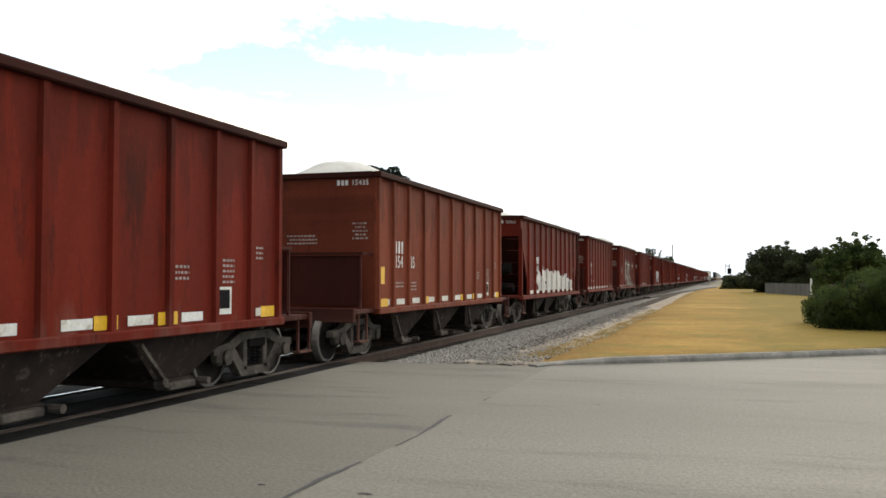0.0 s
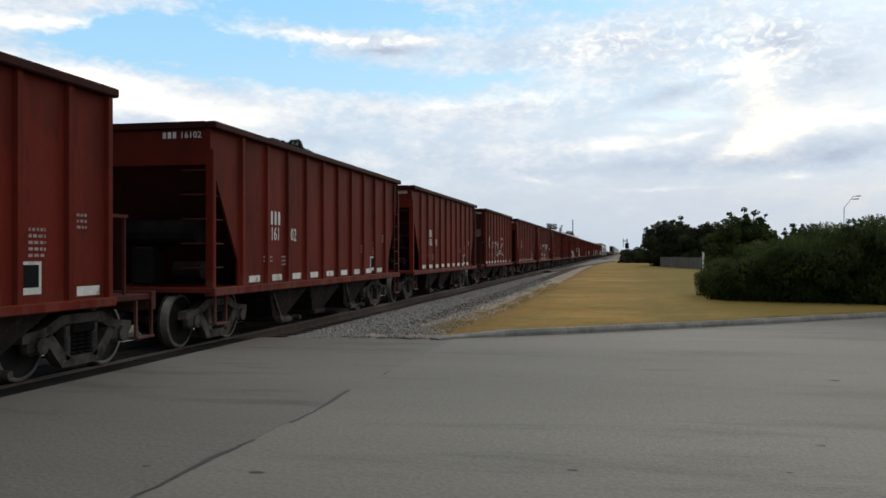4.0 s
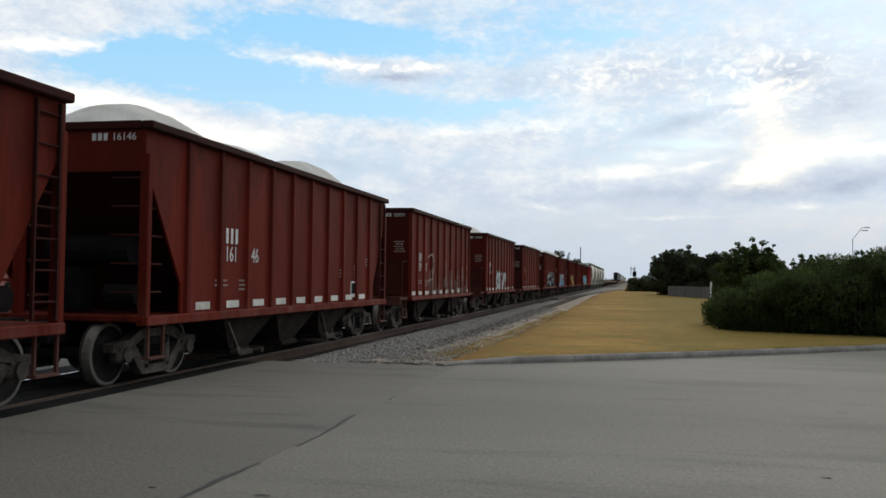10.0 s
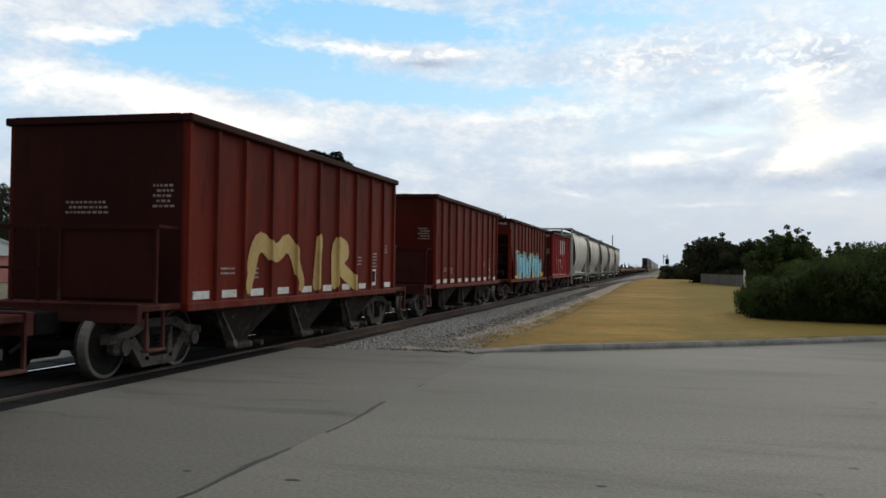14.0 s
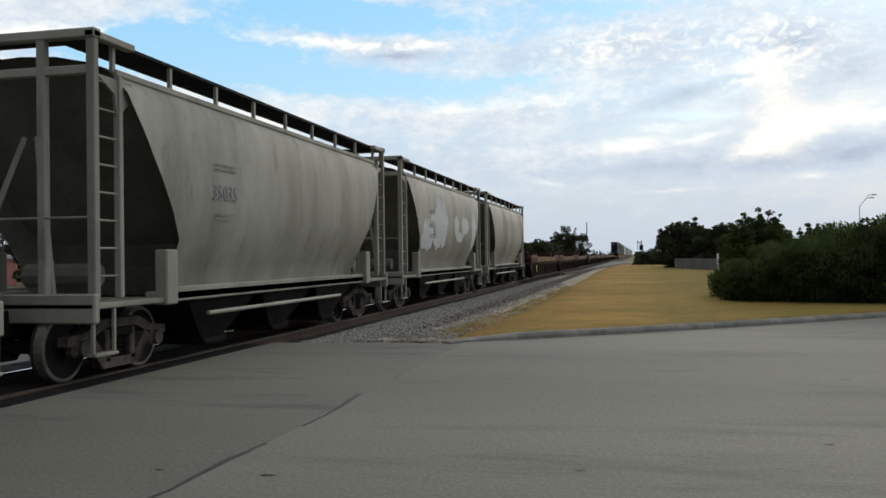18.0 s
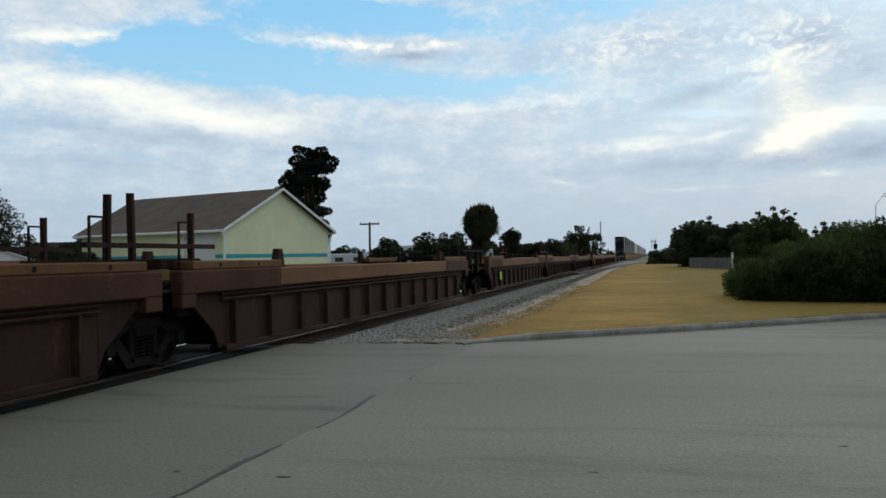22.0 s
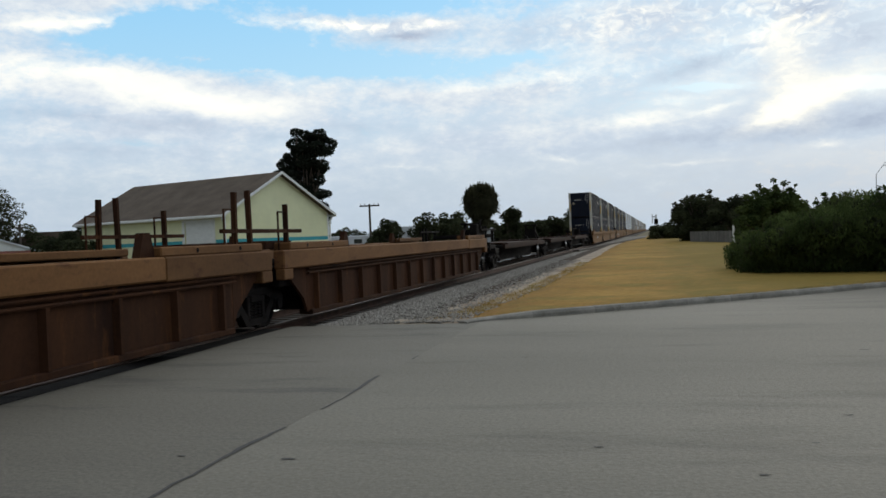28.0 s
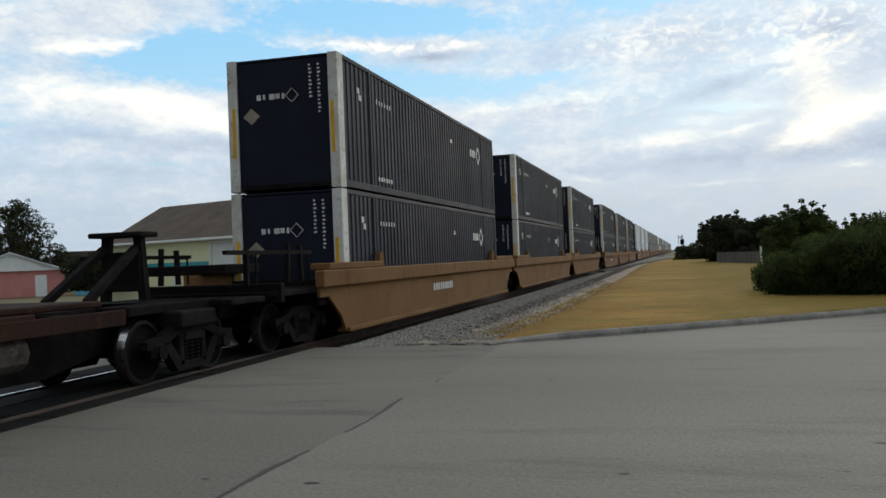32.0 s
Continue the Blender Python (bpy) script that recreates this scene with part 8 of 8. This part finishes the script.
part("roof", Shape().prism([(-8.6, 2.1), (8.6, 2.1), (5.5, 3.9), (-5.5, 3.9)], "y", -0.4, 8.4).mesh("roof", shingle), dark_house)


def trailer(x, y, turn, long, high, label):
    c = thing("parked_trailer", label, "trailer", "parked trailers", (x, y, 0), turn)
    part("body", Shape().box(-long / 2, long / 2, -1.2, 1.2, 0.55, high, 0.08).mesh("body", trailer_white), c)
    part("skirt", Shape().box(-long / 2 + 0.2, long / 2 - 0.2, -1.1, 1.1, 0.0, 0.55).mesh("skirt", under_dark), c)
    for k in range(int(long // 2)):
        part("window", Shape().box(-long / 2 + 0.5 + k * 2, -long / 2 + 1.4 + k * 2, -1.215, -1.2, 1.3, 1.75).mesh("window", glass_dark), c)
    for x_ in (-long * 0.25, long * 0.3):
        part("wheel", Shape().rod((x_, -1.22, 0.05), (x_, -0.95, 0.05), 0.35, 14).mesh("wheel", under_dark), c)
    return c


trailer(-33.0, 92, 12, 11.0, 2.15, "long white parked trailer with dark windows")
trailer(-26.5, 90, 14, 3.6, 2.9, "white parked box truck body")
trailer(-20.5, 93, 12, 7.5, 2.4, "white parked trailer with small dark windows")

# ---- trees ----


def leaf_cloud(spots, count, size, seed, mat_, flat_=0.6, slim=0.45):
    """Leaf clumps: small bent leaves scattered through the outer part of each spot (x, y, z, rx, ry, rz)."""
    g = np.random.default_rng(seed)
    vol = np.array([a[3] * a[4] * a[5] for a in spots]) ** 0.67
    pick = g.choice(len(spots), count, p=vol / vol.sum())
    sp = np.array(spots)[pick]
    d = g.normal(size=(count, 3))
    d /= np.linalg.norm(d, axis=1)[:, None]
    r = g.uniform(0.45, 1.08, (count, 1)) ** 0.6
    c = sp[:, :3] + d * r * sp[:, 3:]
    a = g.normal(size=(count, 3))
    a /= np.linalg.norm(a, axis=1)[:, None]
    a[:, 2] *= flat_
    b = np.cross(a, g.normal(size=(count, 3)))
    b /= np.linalg.norm(b, axis=1)[:, None] + 1e-9
    s_ = size * g.uniform(0.6, 1.4, (count, 1))
    v = np.stack([c - a * s_, c + b * s_ * slim, c + a * s_, c - b * s_ * slim], 1).reshape(-1, 3)
    me = bpy.data.meshes.new("crown")
    me.from_pydata(v.tolist(), [], [(4 * i, 4 * i + 1, 4 * i + 2, 4 * i + 3) for i in range(count)])
    me.materials.append(mat_)
    return me


def limb(s, p, q, r0, r1, bend, g, n=4):
    p, q = Vector(p), Vector(q)
    last = p
    for k in range(1, n + 1):
        t = k / n
        m = p.lerp(q, t) + Vector((g.uniform(-bend, bend), g.uniform(-bend, bend), 0)) * (1 if k < n else 0)
        s.rod(last, m, r0 + (r1 - r0) * (k - 1) / n, 7, r0 + (r1 - r0) * t)
        last = m


def tree(name, label, at, spots, count, size, seed, mat_, trunk_r=0.2, category="tree", group=""):
    t = thing(name, label, category, group, at)
    g = random.Random(seed)
    s = Shape()
    zmin = min(a[2] for a in spots)
    fork = (0, 0, max(0.3, zmin * 0.75))
    limb(s, (0, 0, -0.3), fork, trunk_r, trunk_r * 0.7, trunk_r * 0.4, g)
    for a in spots:
        limb(s, fork, a[:3], trunk_r * 0.45, trunk_r * 0.12, trunk_r * 0.8, g)
    part("trunk", s.mesh("trunk", bark), t)
    part("crown", leaf_cloud(spots, count, size, seed, mat_), t)
    return t


def lumps(seed, n, rx, ry, z0, z1, r0, r1):
    g = random.Random(seed)
    n, r0, r1 = int(n * 2.2), r0 * 0.62, r1 * 0.72
    out_ = []
    for _ in range(n):
        x, y = g.uniform(-rx, rx), g.uniform(-ry, ry)
        dome = 1.12 - 0.42 * min(1.0, (x / rx) ** 2 * 0.8 + (y / ry) ** 2 * 0.4)
        out_.append((x, y, z0 + (z1 - z0) * g.uniform(0, 1) ** 0.8 * dome, g.uniform(r0, r1), g.uniform(r0, r1), g.uniform(r0, r1) * 0.8))
    return out_


# wide bush at the corner of the verge
spots = []
g = random.Random(6)
for k in range(460):
    x = g.uniform(0.0, 15.0)
    y = g.uniform(0, 1) ** 1.3 * 5.0 - 0.38 * min(x, 5)
    h = float(np.interp(x, (0, 0.45, 1.2, 2.45, 3.5, 6.0, 15.0), (0.85, 1.35, 1.75, 2.15, 2.5, 2.5, 2.7))) + 0.12 * math.sin(x * 1.7) + 0.08 * math.sin(x * 4.1)
    r = g.uniform(0.32, 0.56)
    z = 0.2 + (max(0.35, h - r * 0.8) - 0.2) * g.uniform(0, 1) ** 0.75
    spots.append((x + 0.4, y + 0.75 * (1 - min(1.0, z / 1.3)), z, r, r, r * 0.85))
for k in range(70):
    x = 0.2 + k * 15.0 / 70
    spots.append((x + 0.3, 0.75 - 0.38 * min(x, 5) + g.uniform(0, 0.5), g.uniform(0.10, 0.4), 0.45, 0.45, 0.42))
bush = thing("bush", "dense dark-green rounded bush on the verge", "bush", at=(2.38, 28.4, 0.1))
s = Shape()
for a_ in spots[::6]:
    limb(s, (a_[0] * 0.96 + 0.1, a_[1] + 0.5, -0.1), (a_[0], a_[1] + 0.4, a_[2]), 0.03, 0.012, 0.08, g, 3)
part("stems", s.mesh("stems", bark), bush)
part("crown", leaf_cloud(spots, 190000, 0.055, 61, leaf_bush, 1.6, 0.32), bush)
# shade inside the bush is put into the inner leaves' darker colour
part("inner_leaves", leaf_cloud([(a, b + 0.15, c * 0.94, r * 0.6, q * 0.6, w * 0.7) for a, b, c, r, q, w in spots], 30000, 0.13, 62, leaf_dark, 1.0), bush, "inner leaves coloured darker for the shade inside")

# trees behind the bush and fence
def leaders(seed, n, rx, z0, z1, r):
    """Upright sprays that break the outline of a crown."""
    g = random.Random(seed)
    out_ = []
    for k in range(n):
        x = -rx + 2 * rx * (k + g.uniform(0.1, 0.9)) / n
        top = z1 * (1.0 - 0.28 * (x / rx) ** 2) * g.uniform(0.86, 1.04)
        y = g.uniform(-0.8, 0.8)
        for j in range(4):
            q = r * g.uniform(0.5, 1.0) * (1.0 - 0.13 * j)
            out_.append((x + g.uniform(-0.3, 0.3) * r * 2, y, top - (3 - j) * r * 0.95, q, q, q * 0.7))
    return out_


RIGHT = "trees along the right-hand side"
tree("tree", "green tree with open clumps of large leaves", (7.5, 60, 0), lumps(3, 16, 1.9, 1.4, 0.2, 3.2, 0.7, 1.0) + leaders(5, 11, 1.9, 1.6, 4.4, 0.42), 13000, 0.13, 62, leaf_bush, 0.16, group=RIGHT)
tree("tree", "broad dark spreading tree", (4.9, 92, 0), lumps(4, 26, 2.5, 2.5, 0.3, 4.0, 1.0, 1.4) + leaders(6, 12, 2.9, 2.0, 5.0, 0.6), 22000, 0.17, 63, leaf_dark, 0.3, group=RIGHT)
tree("tree", "low dark tree beside the track", (2.6, 120, 0), lumps(5, 14, 2.6, 2.5, 0.2, 1.9, 0.8, 1.2), 5000, 0.2, 64, leaf_dark, 0.2, group=RIGHT)
tree("tree", "low leafy tree behind the fence", (7.9, 88, 0), lumps(15, 16, 2.4, 2.0, 0.2, 3.6, 0.8, 1.1), 8000, 0.17, 65, leaf_dark, 0.2, group=RIGHT)
for k, (x, y, h) in enumerate(((10.2, 66, 2.9), (13.0, 66, 3.2), (16.4, 68, 3.7), (20.5, 62, 4.0), (25, 66, 4.3), (30, 70, 4.5), (15, 80, 4.2), (22, 82, 4.4))):
    tree("tree", "dark leafy tree in the hedge row", (x, y, 0), lumps(20 + k, 13, 2.4, 2.0, 0.2, h - 0.9, 0.8, 1.15) + leaders(30 + k, 8, 2.3, 1.4, h, 0.38), 10500, 0.15, 70 + k, leaf_dark if k % 2 else leaf_bush, 0.2, group=RIGHT)
lamp_post = thing("street_lamp", "pale grey double-armed street lamp above the trees", "street lamp", at=(15.9, 70, 0))
part("pole", Shape().rod((0, 0, -0.2), (0.1, 0, 4.9), 0.045, 8, 0.03).rod((0.1, 0, 4.9), (0.75, 0, 5.75), 0.024, 6, 0.02).mesh("pole", trailer_white), lamp_post)
for z0, x0 in ((5.5, 0.5), (5.72, 0.66)):
    part("arm", Shape().rod((x0, 0, z0), (x0 + 0.3, 0, z0 + 0.03), 0.025, 6).mesh("arm", trailer_white), lamp_post)
    part("lamp_head", Shape().box(x0 + 0.25, x0 + 0.62, -0.08, 0.08, z0, z0 + 0.08, 0.025).mesh("lamp_head", trailer_white), lamp_post, "pale lamp head")

# fence of grey boards with a white post
fence = thing("board_fence", "weathered grey board fence", "fence")
fx0, fy0, fx1, fy1 = 3.4, 86.0, 9.4, 62.0
length = math.hypot(fx1 - fx0, fy1 - fy0)
board = Shape().box(-0.07, 0.07, -0.012, 0.012, -0.2, 1.0).mesh("board", fence_grey)
ang = math.atan2(fy1 - fy0, fx1 - fx0)
for k in range(int(length / 0.16)):
    o = part("board", board, fence, place=(fx0 + math.cos(ang) * k * 0.16, fy0 + math.sin(ang) * k * 0.16, 0.15 + 0.02 * (k % 3)))
    o.rotation_euler = (0, 0, ang)
wp = thing("white_post", "white marker post by the fence", "post", at=(5.75, 68, 0))
part("post", Shape().box(-0.07, 0.07, -0.07, 0.07, 0, 1.6, 0.01).mesh("post", trim_white), wp)

# beyond the track
gp_ = random.Random(17)
tufts = []
for zz, x0_, x1_, n_ in ((3.2, -0.4, 1.3, 7), (4.2, -0.7, 1.5, 8), (5.2, -0.9, 1.5, 8), (5.9, -2.2, 1.1, 9), (6.6, -2.5, 1.0, 9), (7.2, -1.6, 1.6, 8), (7.9, -1.0, 1.9, 8), (8.5, -0.5, 1.8, 6), (9.0, -0.1, 1.6, 5), (9.3, -0.1, 0.3, 2)):
    for k in range(n_):
        r = gp_.uniform(0.36, 0.62)
        tufts.append((x0_ + (x1_ - x0_) * (k + gp_.uniform(0.1, 0.9)) / n_, gp_.uniform(-0.9, 0.9), zz + gp_.uniform(-0.28, 0.28), r * 1.15, r, r * 0.75))
pine = tree("pine_tree", "tall dark pine with ragged crown", (-22.95, 56, -0.35), tufts, 26000, 0.12, 81, leaf_pine, 0.22)
palm = thing("cabbage_palm", "cabbage palm with a dense drooping crown", "palm", at=(-15.5, 80, 0))
part("trunk", Shape().rod((0, 0, -0.2), (0.1, 0, 4.6), 0.42, 10, 0.50).mesh("trunk", bark), palm)
gp = np.random.default_rng(9)
s = Shape()
for k in range(210):
    a, e = gp.uniform(0, 6.28), gp.uniform(-0.75, 1.35)
    d = Vector((math.cos(a) * math.cos(e), math.sin(a) * math.cos(e), math.sin(e)))
    side_ = d.cross(Vector((0, 0, 1))).normalized()
    o = Vector((0.1, 0, 5.0))
    mid = o + d * 1.1
    tip = mid + d * gp.uniform(0.45, 0.95) - Vector((0, 0, 0.4))
    for j in range(9):
        w = (j - 4) * 0.17
        s.add([mid + side_ * (w * 0.15), mid + side_ * (w * 0.15) + Vector((0, 0, 0.03)), tip + side_ * w - Vector((0, 0, abs(w) * 0.5))], [(0, 1, 2)])
        s.add([mid + side_ * (w * 0.15) - d * 0.05 + side_ * 0.05, mid + side_ * (w * 0.15) - side_ * 0.05, tip + side_ * (w * 1.0) - Vector((0, 0, abs(w) * 0.4))], [(0, 1, 2)])
    s.rod(o, mid, 0.02, 4, 0.015)
part("crown", s.mesh("crown", leaf_palm), palm)
part("dead_fronds", leaf_cloud([(0.0, 0, 4.2, 1.1, 1.1, 0.9), (0.1, 0, 5.2, 1.35, 1.35, 0.9), (-0.7, 0, 4.5, 0.7, 0.7, 0.9), (0.8, 0, 4.6, 0.7, 0.7, 0.9), (0.05, 0, 3.0, 0.75, 0.75, 1.0)], 5200, 0.30, 99, leaf_palm, 2.2), palm, "hanging brown-green dead fronds")
LEFT = [(-14.2, 180, 7.6, 2.8, 14), (-26.0, 85, 3.2, 1.5, 7), (-21.2, 85, 3.9, 2.0, 9), (-14.2, 90, 4.6, 0.6, 4), (-17.0, 96, 3.2, 1.8, 7), (-13.0, 112, 3.6, 1.9, 7), (-13.8, 102, 3.2, 1.8, 7), (-31, 100, 2.8, 2.5, 8), (-37, 104, 2.8, 2.5, 8), (-15.5, 150, 3.9, 2.2, 8), (-24, 100, 3.2, 2.4, 7), (-60, 92, 3.2, 3.5, 9), (-68, 96, 3.4, 3.5, 9), (-76, 92, 3.6, 3.5, 9), (-52, 98, 3.0, 3.5, 9), (-44, 100, 2.8, 3, 8), (-66.0, 79, 5.8, 3.2, 14), (-58.0, 82, 4.2, 3.0, 11), (-73.0, 79, 6.2, 3.2, 14)]
LEFT += [(-28.5, 96, 2.7, 3.0, 9), (-23.5, 94, 3.3, 2.4, 9), (-20.2, 90, 3.7, 2.2, 10), (-18.4, 98, 2.9, 2.4, 8), (-15.4, 104, 2.9, 2.2, 8), (-12.4, 120, 2.9, 2.0, 8), (-13.6, 135, 3.0, 2.6, 8), (-15.2, 178, 6.0, 3.0, 12), (-12.6, 190, 6.4, 2.6, 10), (-34, 108, 2.6, 3.0, 8), (-48, 95, 2.7, 3.2, 9)]
for k, (x, y, h, r, n) in enumerate(LEFT):
    tree("tree", "dark leafy tree beyond the track", (x, y, 0), lumps(40 + k, n + 6, r, r * 0.8, 0.3, h * 0.92, 0.7, 1.2) + leaders(140 + k, 6, r, 1.2, h, 0.34), 5200, 0.17, 90 + k, leaf_dark, 0.2, group="trees beyond the track")
tree("small_tree", "small dark leafy tree beside the building", (-34.2, 46.0, 0), lumps(77, 16, 1.45, 1.0, 0.5, 2.5, 0.5, 0.8), 7000, 0.11, 120, leaf_dark, 0.10)
twig = tree("tree", "thin-crowned tree with bare branches", (-66.0, 76.0, 0), lumps(78, 34, 3.0, 2.4, 0.8, 8.4, 0.8, 1.4) + leaders(88, 10, 3.0, 3.0, 9.4, 0.5), 12000, 0.13, 121, leaf_dark, 0.2, group="trees beyond the track")

# ---- poles ----


def pole(x, y, h, arm, label):
    p = thing("utility_pole", label, "pole", "utility poles", (x, y, 0))
    part("shaft", Shape().rod((0, 0, -0.2), (0, 0, h), 0.14, 10, 0.10).mesh("shaft", pole_wood), p)
    if arm:
        part("crossarm", Shape().box(-arm, arm, -0.06, 0.06, h - 0.25, h - 0.1).mesh("crossarm", pole_wood), p)
        for k in (-1, -0.5, 0.5, 1):
            part("insulator", Shape().rod((k * arm * 0.9, 0, h - 0.1), (k * arm * 0.9, 0, h + 0.06), 0.05, 6).mesh("insulator", trailer_white), p)
    return p


pole(-27.86, 85, 5.25, 1.05, "utility pole with a crossarm of lamps")
pole(-11.2, 200, 9.0, 0, "plain wooden utility pole")
pole(-61, 75, 4.4, 0.5, "weathered wooden utility pole")
mast = thing("signal_mast", "far railway signal mast beside the track", "signal", at=(0.6, 170, 0))
part("mast", Shape().box(-0.15, 0.15, -0.15, 0.15, 0, 4.2).box(-0.75, 0.15, -0.1, 0.1, 3.7, 3.9).box(-0.75, -0.6, -0.1, 0.1, 2.5, 4.3).mesh("mast", trailer_white), mast)
part("signal_head", Shape().box(-0.35, 0.35, -0.3, -0.15, 2.4, 3.4, 0.05).mesh("signal_head", under_dark), mast)
far_wood = thing("far_woods", "dark line of woods on the horizon", "trees")
far_wood["kind"] = "stuff"
g = random.Random(12)
spots = [(x, 420 + g.uniform(-30, 40), g.uniform(1.0, 3.0), g.uniform(6, 12), 5, g.uniform(2.0, 3.6)) for x in range(-330, 330, 7) if not -24 < x < 34]
me = leaf_cloud(spots, 16000, 0.9, 13, leaf_dark)
part("crown", me, far_wood)


# ---- moving ----
def motions():
    times = (0, 4, 8, 12, 16, 20, 24, 28, 32)
    for car in CARS:
        x, y, z = car.matrix_basis.translation
        walk(car, [(t, pose(x, y - SPEED * t, z)) for t in times])
        for t_ in car.children:
            if not t_.name.startswith("truck"):
                continue
            for w in t_.children:
                if not w.name.startswith("wheelset"):
                    continue
                u = y + t_.location.y + w.location.y
                lx, ly, lz = w.location
                t0, t1 = (u - 32) / SPEED, (u - 4) / SPEED
                k0, k1 = max(1, math.ceil(t0 * FPS)), min(32 * FPS - 1, math.floor(t1 * FPS))
                if k1 - k0 < 3:
                    continue
                step = math.degrees(SPEED / FPS / 0.46)
                rows = [(0, pose(lx, ly, lz))]
                rows += [(k / FPS, pose(lx, ly, lz, (k - k0) * step)) for k in range(k0, k1 + 1)]
                rows.append((32, pose(lx, ly, lz, (k1 - k0) * step)))
                walk(w, rows)


motions()
